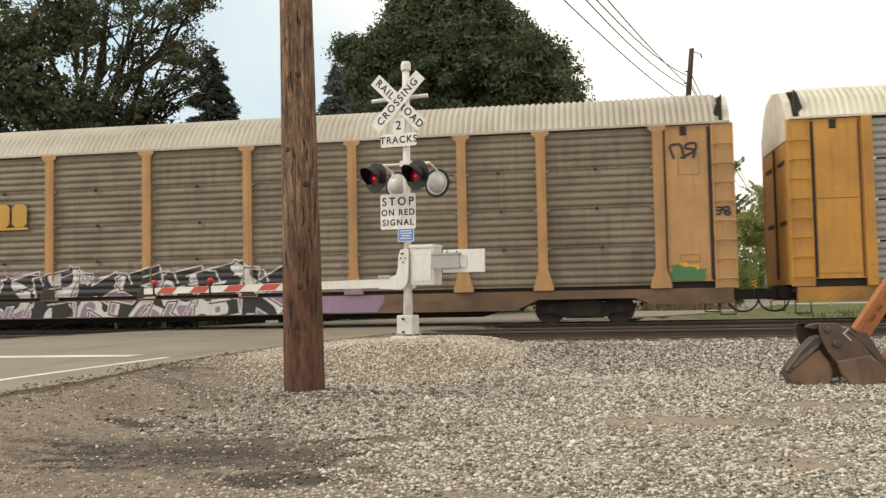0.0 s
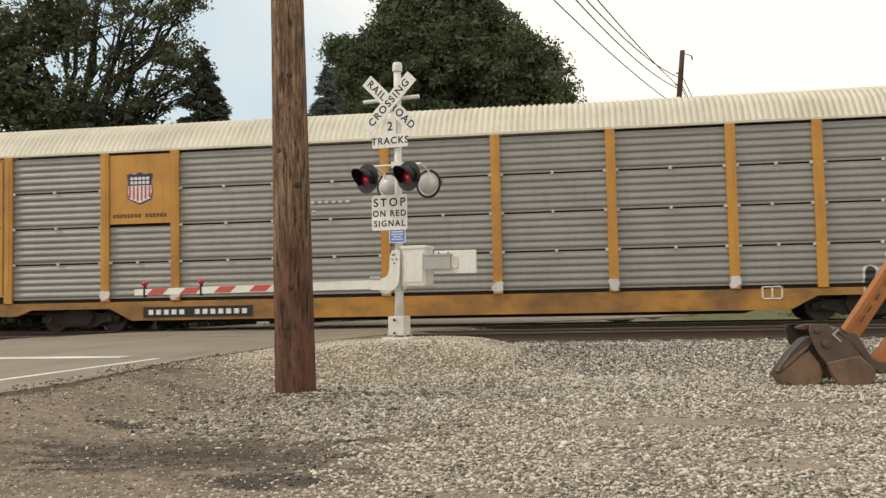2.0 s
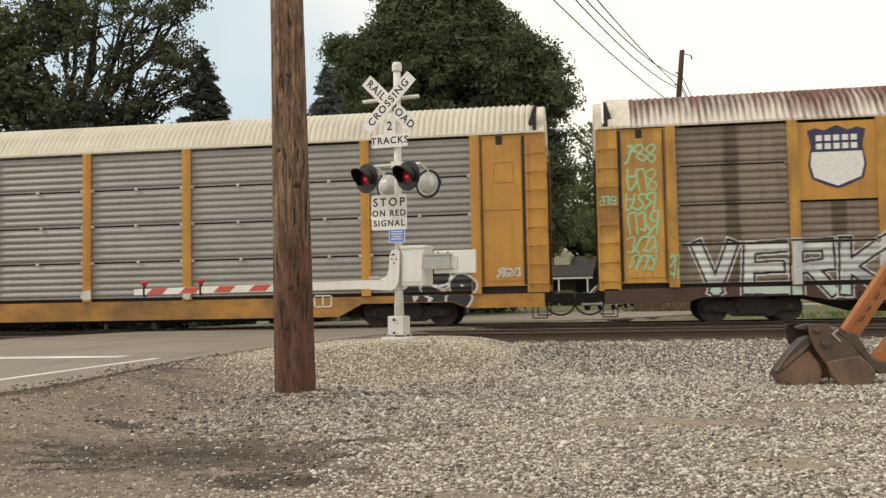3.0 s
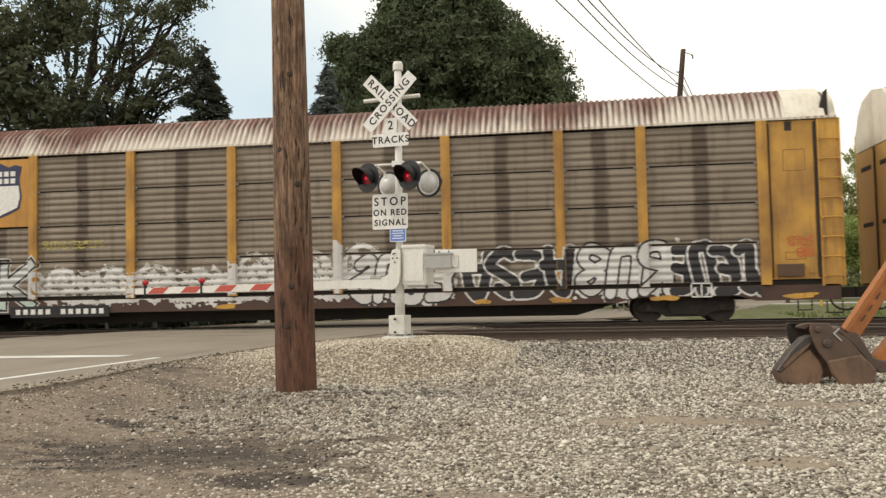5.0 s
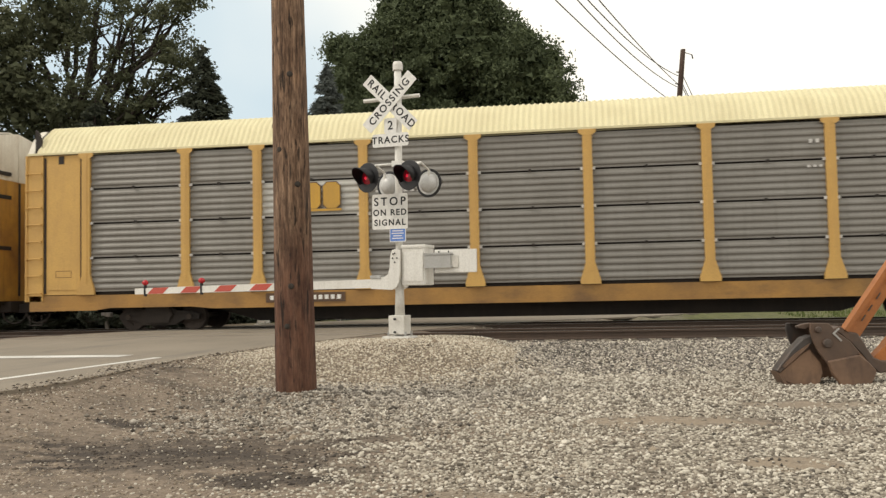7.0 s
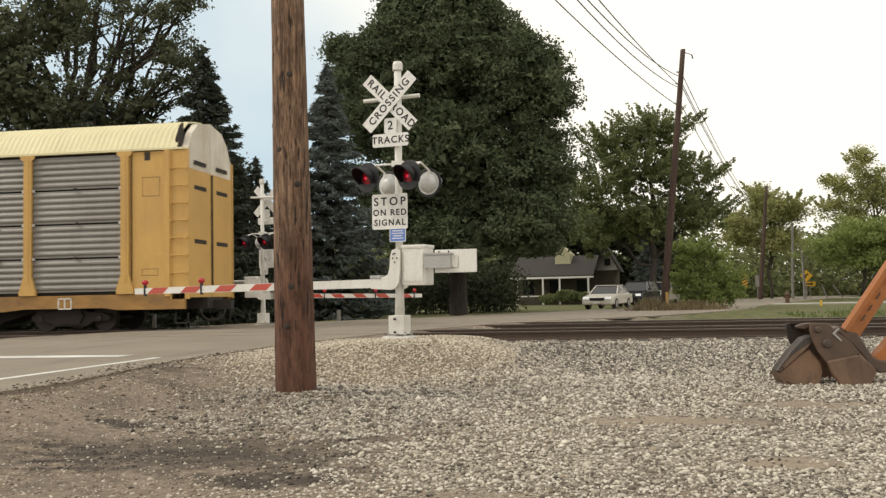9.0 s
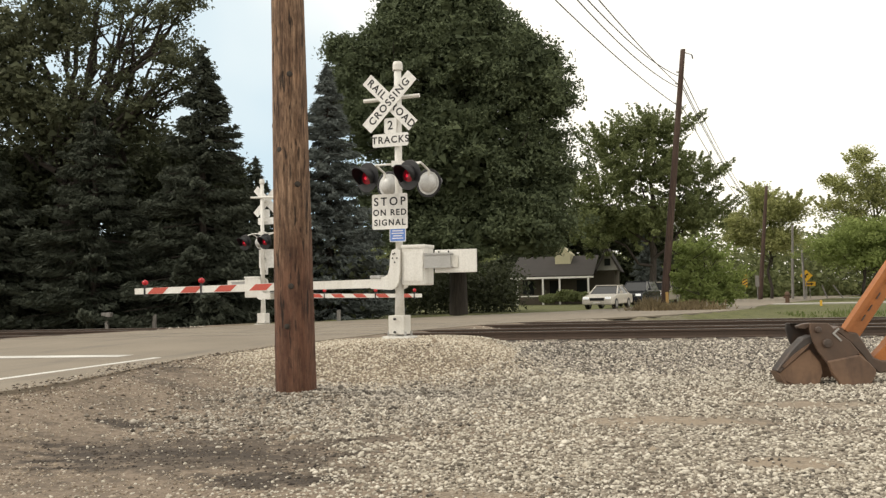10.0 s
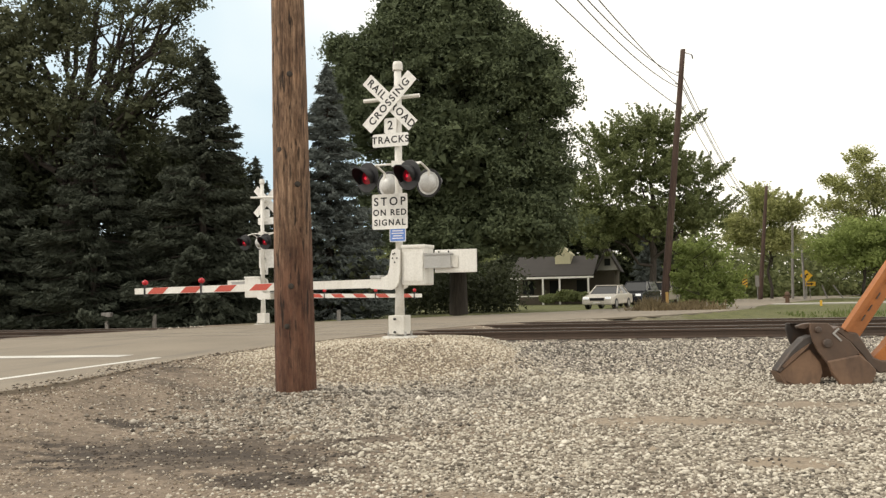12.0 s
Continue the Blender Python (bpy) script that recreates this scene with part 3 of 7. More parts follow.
def panel_mesh(width, height, name="corrugated_panel"):
    """A sheet of horizontal corrugations with flat lips, 4 mm thick at its rim."""
    bm = bmesh.new()
    ridges = RIBS
    prof = [(0.0, 0.0), (0.03, 0.0)]
    step = (height - 0.06) / ridges
    for k in range(ridges):
        z = 0.03 + k * step
        prof += [(z + step * a, -RIB * b) for a, b in RIB_SHAPE]
    prof += [(height, 0.0)]
    a = [bm.verts.new((-width / 2, y, z)) for z, y in prof]
    b = [bm.verts.new((width / 2, y, z)) for z, y in prof]
    for k in range(len(prof) - 1):
        bm.faces.new((a[k], b[k], b[k + 1], a[k + 1]))
    back = [bm.verts.new((x, 0.03, z)) for x, z in ((-width / 2, 0), (width / 2, 0), (width / 2, height), (-width / 2, height))]
    bm.faces.new((back[3], back[2], back[1], back[0]))
    bm.faces.new((back[0], back[1], b[0], a[0]))
    bm.faces.new((a[-1], b[-1], back[2], back[3]))
    me = bpy.data.meshes.new(name)
    bm.to_mesh(me)
    bm.free()
    return me


def post_bm(foot, p_lo):
    """A side post: a shallow channel that may spread out into a gusset at its foot."""
    w = 0.115
    out = [(-w, P_HI + 0.02), (-w, p_lo + 0.44), (-w - foot, p_lo + 0.02), (-w - foot, p_lo - 0.08), (w + foot, p_lo - 0.08), (w + foot, p_lo + 0.02), (w, p_lo + 0.44), (w, P_HI + 0.02)]
    bm = slab(out, -0.05, 0.03)
    box(bm, (-0.04, -0.062, 1.3), (0.04, -0.049, P_HI))
    if foot:
        slab([(-w - 0.10, P_HI + 0.02), (-w - 0.10, P_HI - 0.06), (-w, P_HI - 0.13), (w, P_HI - 0.13), (w + 0.10, P_HI - 0.06), (w + 0.10, P_HI + 0.02)], -0.056, -0.051, "y", bm)
    return bm


def roof_bm(x0, x1, rib=0.055):
    """A corrugated roof skin: ribs from eave to ridge and down again, with thickness."""
    prof = ((-1.53, 4.815), (-1.50, 4.89), (-1.18, 5.36), (-0.80, 5.64), (0.0, 5.78), (0.80, 5.64), (1.18, 5.36), (1.50, 4.89), (1.53, 4.815))
    n = int((x1 - x0) / 0.0375)
    xs = np.linspace(x0, x1, n + 1)
    verts, quads = [], []
    for i, x in enumerate(xs):
        d = rib * abs((i % 4) - 2) / 2
        for j, (y, z) in enumerate(prof):
            k = d if 0 < j < len(prof) - 1 else 0
            verts.append((x, y * (1 - k / 1.6), z - k))
    m = len(prof)
    for i in range(n):
        for j in range(m - 1):
            quads.append((i * m + j, (i + 1) * m + j, (i + 1) * m + j + 1, i * m + j + 1))
    base = len(verts)
    # plain inner lining closes the skin from below
    for x in (x0, x1):
        verts += [(x, y * 0.985, z - 0.05) for y, z in prof]
    for j in range(m - 1):
        quads.append((base + j, base + j + 1, base + m + j + 1, base + m + j))
    for s, at0 in ((0, 0), (1, n * m)):
        for j in range(m - 1):
            q = (at0 + j, at0 + j + 1, base + s * m + j + 1, base + s * m + j)
            quads.append(q if s else q[::-1])
    return np.array(verts), np.array(quads)


def sill_outline(low, top):
    cut, end = max(0.62, low + 0.05), max(0.46, low)
    return [(-13.5, top), (-13.5, end), (-11.6, end), (-11.2, cut), (-8.9, cut), (-8.3, low), (8.3, low), (8.9, cut), (11.2, cut), (11.6, end), (13.5, end), (13.5, top)]


def truck(parent, x):
    """A two-axle bogie; its wheelsets turn."""
    tr = part("bogie", slab([(-0.42, 0.42), (-0.3, 0.2), (0.3, 0.2), (0.42, 0.42), (0.3, 0.62), (-0.3, 0.62)], -1.15, 1.15), M["dark"], parent, "dark greasy two-axle bogie", pose(x, 0, 0))
    for s in (-1, 1):
        out = [(-1.15, 0.42), (-1.12, 0.28), (-0.66, 0.26), (-0.45, 0.14), (0.45, 0.14), (0.66, 0.26), (1.12, 0.28), (1.15, 0.42), (0.9, 0.5), (0.5, 0.52), (0.36, 0.6), (-0.36, 0.6), (-0.5, 0.52), (-0.9, 0.5)]
        part("side_frame", slab(out, s * 1.0 - 0.07, s * 1.0 + 0.07), M["dark"], tr)
        bm = bmesh.new()
        for k in (-0.2, 0.0, 0.2):
            tube(bm, (k, s * 1.0, 0.17), (k, s * 1.0, 0.5), 0.07, seg=8)
        part("spring_nest", bm, M["wheel"], tr)
    sets = []
    for dx in (-0.865, 0.865):
        bm = bmesh.new()
        tube(bm, (0, -1.12, 0), (0, 1.12, 0), 0.075, seg=10)
        for s in (-1, 1):
            y = s * 0.7535
            for lo, hi, r in ((y - s * 0.06, y + s * 0.07, WHEEL_R), (y - s * 0.075, y - s * 0.05, WHEEL_R + 0.022)):
                tube(bm, (0, lo, 0), (0, hi, 0), r, seg=20)
            for k in range(4):
                a = k * math.tau / 4 + 0.4
                tube(bm, (0.2 * math.cos(a), y + s * 0.06, 0.2 * math.sin(a)), (0.2 * math.cos(a), y + s * 0.085, 0.2 * math.sin(a)), 0.05, seg=8)
        sets.append(part("wheelset", bm, M["wheel"], tr, "worn steel wheels on an axle", pose(dx, 0, WHEEL_R)))
    return sets


PANELS = {}
LATCH = {}


def latch(parent, tone, m):
    """A small bracket at the joint of two panels."""
    if tone not in LATCH:
        bm = bmesh.new()
        box(bm, (-0.03, -0.03, -0.035), (0.03, 0.02, 0.035))
        LATCH[tone] = part("latch", bm, M[tone], parent, "", m).data
    else:
        hang("latch", LATCH[tone], parent, "", m)


def rail_car(label, x0, yellow, panel, roof, foot, gap, logo=None, ends="endwhite", dull_sill=None, low=0.34, p_lo=P_LO):
    """One enclosed car carrier. Built about its middle, on the rail's top."""
    car = thing("autorack_wagon", pose(x0, TRAIN_Y, RAIL_Z), label, "railway wagon", "wagons of the freight train")
    wheels = []
    part("side_sill", slab(sill_outline(low, p_lo - 0.09), -1.49, -1.40), M[dull_sill or yellow], car)
    part("side_sill", slab(sill_outline(low, p_lo - 0.09), 1.40, 1.49), M[dull_sill or yellow], car)
    bm = bmesh.new()
    box(bm, (-13.5, -1.39, p_lo - 0.20), (13.5, 1.39, p_lo - 0.09))
    part("deck", bm, M["dark"], car)
    part("centre_sill", slab([(-13.7, 0.85), (-13.7, 0.55), (-8.6, 0.55), (-7.4, 0.20), (7.4, 0.20), (8.6, 0.55), (13.7, 0.55), (13.7, 0.85)], -0.5, 0.5), M["dark"], car)
    for s in (-1, 1):
        flip = pose(0, 0, 0) if s < 0 else pose(0, 0, 0, 0, 0, 180)
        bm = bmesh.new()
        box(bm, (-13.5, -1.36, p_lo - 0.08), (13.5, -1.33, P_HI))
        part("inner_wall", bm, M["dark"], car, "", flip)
        bm = bmesh.new()
        box(bm, (-13.55, -1.535, P_HI + 0.02), (13.55, -1.40, P_HI + 0.075))
        part("top_rail", bm, M[roof], car, "", flip)
        pb = post_bm(foot, p_lo)
        me = None
        for p in POSTS:
            if me is None:
                me = part("post", pb, M[yellow], car, "", flip @ pose(p, -SIDE, 0)).data
            else:
                hang("post", me, car, "", flip @ pose(p, -SIDE, 0))
        rows = 4
        h = (P_HI - p_lo) / rows
        for i, (a, b) in enumerate(zip(POSTS, POSTS[1:])):
            w = b - a - 0.23
            key = (round(w, 2), panel, gap, p_lo)
            clean = (round(w, 2), "panel_clean", gap, p_lo)
            if clean not in PANELS:
                PANELS[clean] = panel_mesh(w, h - gap)
                PANELS[clean].materials.append(M["panel_clean"])
            if key not in PANELS:
                PANELS[key] = panel_mesh(w, h - gap)
                PANELS[key].materials.append(M[panel])
            for r in range(rows):
                if s < 0 and logo == "shield" and i == 1 and r >= 2:
                    continue
                hang("panel", PANELS[clean if s < 0 and i == 2 and r == 2 and panel == "panel_dull" else key], car, "", flip @ pose((a + b) / 2, -SIDE + 0.05 + random.uniform(-0.004, 0.004), p_lo + r * h))
                if s < 0 and r and not (logo == "shield" and i == 1 and r == 3):
                    latch(car, "spraywhite" if panel == "panel" else "dark", pose((a + b) / 2 + random.uniform(-0.08, 0.08), -SIDE, p_lo + r * h - 0.015))
                    for e in (a + 0.15, b - 0.15):
                        latch(car, "spraywhite" if panel in ("panel", "panel_dull") else "panel_dull", pose(e, -SIDE + 0.01, p_lo + r * h - 0.02))
    # ends: doors at the sides, ladder bays, folding end doors, hooded roof ends
    for e in (-1, 1):
        for s in (-1, 1):
            xa, xb = sorted((e * 11.96, e * 13.08))
            bm = bmesh.new()
            box(bm, (xa, s * 1.42, 0.99), (xb, s * 1.47, P_HI))
            box(bm, (xa + 0.08, s * 1.45, 1.12), (xb - 0.08, s * 1.485, P_HI - 0.14))
            door = part("side_door", bm, M[yellow], car, "yellow steel side plate with seams")
            bm = bmesh.new()
            zs = 2.86 if foot == 0 else 3.3
            box(bm, (xa + 0.1, s * 1.484, zs), (xb - 0.1, s * 1.488, zs + 0.018))
            if panel == "panel":
                part("seam", bm, M["seam"], door)
            for z0, z1, q0, q1 in ((3.55, 4.05, 0.32, 0.75), (1.45, 1.62, 0.3, 0.7)):
                if (e < 0 and z0 > 3 and panel != "panel_grime") or (z0 < 3 and panel == "panel"):
                    continue
                u0, u1 = xa + (xb - xa) * q0, xa + (xb - xa) * q1
                bm = bmesh.new()
                for lo, hi in (((u0, z0), (u1, z0 + 0.014)), ((u0, z1), (u1, z1 + 0.014)), ((u0, z0), (u0 + 0.014, z1)), ((u1, z0), (u1 + 0.014, z1))):
                    box(bm, (lo[0], s * 1.484, lo[1]), (hi[0], s * 1.488, hi[1]))
                part("stencil_box", bm, M["seam"], door)
            bm = bmesh.new()
            box(bm, (xa + 0.42, s * 1.484, P_HI - 0.24), (xa + 0.58, s * 1.49, P_HI - 0.02))
            part("slot", bm, M["dark"], door)
            for gx, half in ((e * 12.01, 0.014), (e * 13.05, 0.032)):
                bm = bmesh.new()
                box(bm, (gx - half, s * 1.484, 1.02), (gx + half, s * 1.4875, P_HI - 0.05))
                part("door_gap", bm, M["dark"], door)
            xp = e * 13.03
            bm = bmesh.new()
            if panel == "panel_dull" and e > 0:
                box(bm, (xp - 0.075, min(s * 1.47, s * 1.545), 0.9), (xp + 0.075, max(s * 1.47, s * 1.545), P_HI + 0.02))
                part("corner_column", bm, M[yellow], car)
            # ladder bay
            xc, xd = sorted((e * 13.1, e * 13.62))
            bm = slab([(u, s * v) for u, v in ((xc, 1.44), (xd, 1.44), (xd, 1.515), (xd - 0.04, 1.515), (xd - 0.04, 1.49), (xc + 0.05, 1.49), (xc + 0.05, 1.515), (xc, 1.515))], 0.82, P_HI + 0.02, "z")
            bay = part("ladder_bay", bm, M[yellow], car)
            rung = None
            for k in range(8):
                at = pose((xc + xd) / 2, s * 1.55, 1.05 + k * 0.46)
                if rung is None:
                    bm = bmesh.new()
                    tube(bm, (-0.22, 0, 0), (0.22, 0, 0), 0.014, seg=6)
                    for q in (-0.21, 0.21):
                        box(bm, (q - 0.02, -0.02, -0.03), (q + 0.02, 0.02 if s > 0 else 0.06, 0.03))
                    rung = part("rung", bm, M[yellow], bay, "", at).data
                else:
                    hang("rung", rung, bay, "", at)
            bm = bmesh.new()
            tube(bm, (e * 13.2, s * 1.4, 0.46), (e * 13.2, s * 1.4, 0.18), 0.016, seg=6)
            tube(bm, (e * 13.55, s * 1.4, 0.46), (e * 13.55, s * 1.4, 0.18), 0.016, seg=6)
            tube(bm, (e * 13.2, s * 1.4, 0.19), (e * 13.55, s * 1.4, 0.19), 0.016, seg=6)
            part("step", bm, M["dark"], car)
        # folding end doors in two leaves, with dark slots
        for s in (-1, 1):
            bm = bmesh.new()
            xx = sorted((e * 13.42, e * (13.60)))
            box(bm, (xx[0], min(s * 0.02, s * 1.43), 0.86), (xx[1], max(s * 0.02, s * 1.43), 4.28))
            leaf = part("end_door", bm, M[yellow], car, "ribbed yellow folding end door")
            bm = bmesh.new()
            zs = [4.28, 4.74, 5.26, 5.56, 5.70]
            ys = [1.43, 1.46, 1.16, 0.78, 0.0]
            out = [(0.02 * s, 4.29)] + [(s * 1.43, 4.29)] + [(s * y, z) for y, z in zip(ys[1:], zs[1:])]
            slab(out, xx[0] - 0.02, xx[1] - 0.02, "x", bm)
            part("end_hood", bm, M[ends], car, "weathered white upper end sheet")
            for z in (2.3, 3.75, 4.42):
                bm = bmesh.new()
                box(bm, (min(e * 13.6, e * 13.612), min(s * 0.35, s * 1.1), z), (max(e * 13.6, e * 13.612), max(s * 0.35, s * 1.1), z + 0.11))
                part("slot", bm, M["dark"], leaf)
        bm = bmesh.new()
        tube(bm, (e * 13.62, 0.0, 1.0), (e * 13.62, 0.0, 4.25), 0.03, seg=8)
        part("lock_rod", bm, M["dark"], car)
        # coupler, air hose, corner gusset of the roof
        bm = bmesh.new()
        box(bm, (min(e * 13.6, e * 14.2), -0.12, 0.52), (max(e * 13.6, e * 14.2), 0.12, 0.78))
        part("coupler", bm, M["dark"], car)
        bm = bmesh.new()
        rings = []
        for k in range(13):
            a = k / 12 * math.pi
            c = Vector((e * (13.5 + 0.72 * (1 - math.cos(a)) / 2), -0.55, 0.55 - 0.32 * math.sin(a)))
            out = Vector((math.cos(a) * e, 0, math.sin(a)))
            rings.append([bm.verts.new(c + (out * math.cos(q * math.tau / 6) + Vector((0, 1, 0)) * math.sin(q * math.tau / 6)) * 0.024) for q in range(6)])
        for g, f in zip(rings, rings[1:]):
            for q in range(6):
                bm.faces.new((g[q], g[(q + 1) % 6], f[(q + 1) % 6], f[q]))
        part("air_hose", bm, M["dark"], car)
        for s in (-1, 1):
            bm = slab([(e * 13.12, 4.78), (e * 13.4, 4.78), (e * 13.4, 5.5), (e * 13.32, 5.42)], s * 1.40, s * 1.30)
            part("roof_gusset", bm, M["dark"], car)
        wheels += truck(car, e * 10.0)
    plain_end = 0.9 if roof == "roof_rust" else 0.0
    v, q = roof_bm(-13.30 + plain_end * 0.6, 13.30 - plain_end, 0.036 if roof == "roof_yellow" else 0.055)
    from_arrays("roof", v, q, M[roof], car)
    if plain_end:
        for x0, x1 in ((-13.30, -13.30 + plain_end * 0.6), (13.30 - plain_end, 13.30)):
            v, q = roof_bm(x0, x1, 0.008)
            from_arrays("roof_end_sheet", v, q, M[ends], car, "smooth weathered white roof sheet")
    return car, wheels


def letter_plate(car, x0, x1, z0, z1, back, bars, n, label):
    """A stencilled plate: its writing is shown as bars."""
    bm = bmesh.new()
    box(bm, (x0, -1.512, z0), (x1, -1.49, z1))
    plate = part("number_plate", bm, M[back], car, label)
    w, t = (x1 - x0) / (n + 1), z1 - z0
    bm = bmesh.new()
    box(bm, (-w * 0.30, -1.516, z0 + 0.27 * t), (w * 0.30, -1.511, z0 + 0.73 * t))
    bar = None
    for k in range(n):
        if k == n // 2 - 1:
            continue
        at = pose(x0 + w * (k + 1), 0, 0)
        if bar is None:
            bar = part("bar", bm, M[bars], plate, "", at).data
        else:
            hang("bar", bar, plate, "", at)
    return plate


# small surges of the train's pace
SURGE_T = (0.0, 0.5, 1.0, 1.5, 2.0, 2.5, 3.0, 3.5, 4.5, 5.0, 5.5, 6.0, 6.5, 7.0, 9.0, 12.0)
SURGE = (0.02, 0.04, 0.08, 0.09, 0.04, -0.02, -0.06, 0.0, 0.10, 0.09, 0.06, 0.05, 0.02, -0.02, -0.14, -0.16)


def car_x(k, t):
    """Where the middle of wagon k is at t seconds; the train gathers a little speed."""
    return 18.315 - 10.93 * t + 0.0334 * t ** 2 - 0.00429 * t ** 3 + 28.45 * k + float(np.interp(t, SURGE_T, SURGE))




CARS = []
CARS.append(rail_car("enclosed car carrier wagon with grimy grey-brown panels and purple graffiti", car_x(-1, 0), "yellow_dull", "panel_grime", "roof_grey", 0.13, 0.012, dull_sill="sill_grime", low=0.36, p_lo=0.92))
CARS.append(rail_car("enclosed car carrier wagon with clean galvanised panels and yellow posts", car_x(0, 0), "yellow", "panel", "roof", 0.0, 0.042, "shield", dull_sill="sill_dirty", low=0.30, p_lo=0.89))
CARS.append(rail_car("enclosed car carrier wagon with brown panels, rusted roof and white graffiti", car_x(1, 0), "yellow_rust", "panel_brown", "roof_rust", 0.0, 0.036, "shield", dull_sill="sill_brown", low=0.50, p_lo=0.95))
CARS.append(rail_car("enclosed car carrier wagon with dull grey panels and pale yellow posts", car_x(2, 0), "yellow_pale", "panel_dull", "roof_yellow", 0.13, 0.046, dull_sill="sill_pale", low=0.56))


# ---------------------------------------------------------------- trees
def leaf_blades(p, size, rng, aspect=0.62, droop=0.0):
    """Small pointed leaves at the points p, turned at random."""
    n = len(p)
    u = rng.normal(size=(n, 3))
    u[:, 2] = u[:, 2] * 0.7 - droop
    u /= np.linalg.norm(u, axis=1)[:, None]
    w = np.cross(u, rng.normal(size=(n, 3)))
    w /= np.linalg.norm(w, axis=1)[:, None] + 1e-9
    s = (size * rng.uniform(0.6, 1.35, n))[:, None]
    a, b = u * s, w * s * aspect
    v = np.stack((p - a * 0.7 - b, p + a, p - a * 0.7 + b), 1).reshape(-1, 3)
    return v, np.arange(n * 3).reshape(-1, 3)


def limb(bm, a, b, ra, rb, rng, steps=4, wobble=0.3):
    a, b = Vector(a), Vector(b)
    last, r0 = a, ra
    for k in range(1, steps + 1):
        f = k / steps
        p = a.lerp(b, f) + Vector(rng.normal(size=3)) * wobble * (1 if k < steps else 0.3) * min(1, f * 2)
        r = ra + (rb - ra) * f
        tube(bm, last, p, r0, r, seg=7, caps=False)
        last, r0 = p, r


def broadleaf(name, base, height, lobes, count, size, leaf, label, category="tree", clump=0.55, trunk=0.35, seed=1, holes=0.35, group="", fill=0.14, spikes=0, plume=1.0, full=0.0):
    """A tree with a tapered trunk, limbs and a crown of leaf clumps gathered in lobes (x, y, z, rx, ry, rz about the base)."""
    rng = np.random.default_rng(seed)
    tree = thing(name, pose(*base), label, category, group)
    bm = bmesh.new()
    top = height * 0.62
    limb(bm, (0, 0, -0.2), (0.2, 0, top), trunk, trunk * 0.45, rng, 5, 0.15)
    for lo in lobes:
        c = Vector(lo[:3])
        start = Vector((0.1, 0, min(top, max(height * 0.18, c.z * 0.55))))
        limb(bm, start, c, trunk * 0.4, trunk * 0.12, rng, 4, 0.35)
        for _ in range(3):
            d = Vector(rng.normal(size=3)).normalized()
            limb(bm, start.lerp(c, 0.7), c + Vector((d.x * lo[3], d.y * lo[4], d.z * lo[5])) * 0.9, trunk * 0.13, trunk * 0.03, rng, 3, 0.3)
    smooth(part("trunk", bm, M["bark"], tree, "dark furrowed trunk and limbs"))
    vol = np.array([lo[3] * lo[4] + lo[4] * lo[5] + lo[3] * lo[5] for lo in lobes])
    per = 70
    count, size = int(count * 1.75), size * 0.80
    pts = []
    for lo, share in zip(lobes, vol / vol.sum()):
        n = max(8, int(count * share / per))
        d = rng.normal(size=(n, 3))
        d /= np.linalg.norm(d, axis=1)[:, None]
        r = rng.uniform(0.0, 1.0, n) ** 0.28 * rng.uniform(0.82, 1.1, n)
        lump = np.array([0.86 + holes * noise.noise(Vector(q) * 2.3 + Vector((seed, 0, 0))) for q in d])
        c = np.array(lo[:3]) + d * np.array(lo[3:]) * (r * lump)[:, None]
        spread = np.clip(rng.normal(size=(n, per, 3)), -1.7, 1.7) * clump * 0.8 * np.array((1, 1, 0.6)) * rng.uniform(0.5, 1.2, n)[:, None, None]
        pts.append((c[:, None, :] + spread).reshape(-1, 3))
    for _ in range(spikes):
        lo = lobes[rng.integers(len(lobes))]
        d = rng.normal(size=3)
        d[2] = abs(d[2]) * 0.8
        d /= np.linalg.norm(d)
        tip = np.array((d[0] * 1.1, d[1] * 0.8, 0.75)) * rng.uniform(0.9, 2.3) * plume
        at0 = np.array(lo[:3]) + d * np.array(lo[3:]) * rng.uniform(0.45, 0.95)
        f = rng.uniform(0, 1, 70)[:, None]
        pts.append(at0 + tip * f + rng.normal(size=(70, 3)) * 0.17 * plume * (1.15 - f))
    p = np.concatenate(pts)
    p = p[p[:, 2] > 0.15]
    v, q = leaf_blades(p, size, rng)
    # the inner foliage, broader sprays that close the crown
    inner = []
    for lo, share in zip(lobes, vol / vol.sum()):
        n = int(count * share * fill) if lo[3] > full else 0
        d = rng.normal(size=(n, 3))
        d *= (rng.uniform(0, 1, n) ** 0.4 * 0.74 / np.linalg.norm(d, axis=1))[:, None]
        inner.append(np.array(lo[:3]) + d * np.array(lo[3:]))
    p = np.concatenate(inner)
    v2, q2 = leaf_blades(p[p[:, 2] > 0.3], size * 2.6, rng)
    v, q = np.concatenate((v, v2)), np.concatenate((q, q2 + len(v)))
    from_arrays("crown", v, q, M[leaf], tree, "uneven crown of many small leaves", tris=True)
    return tree


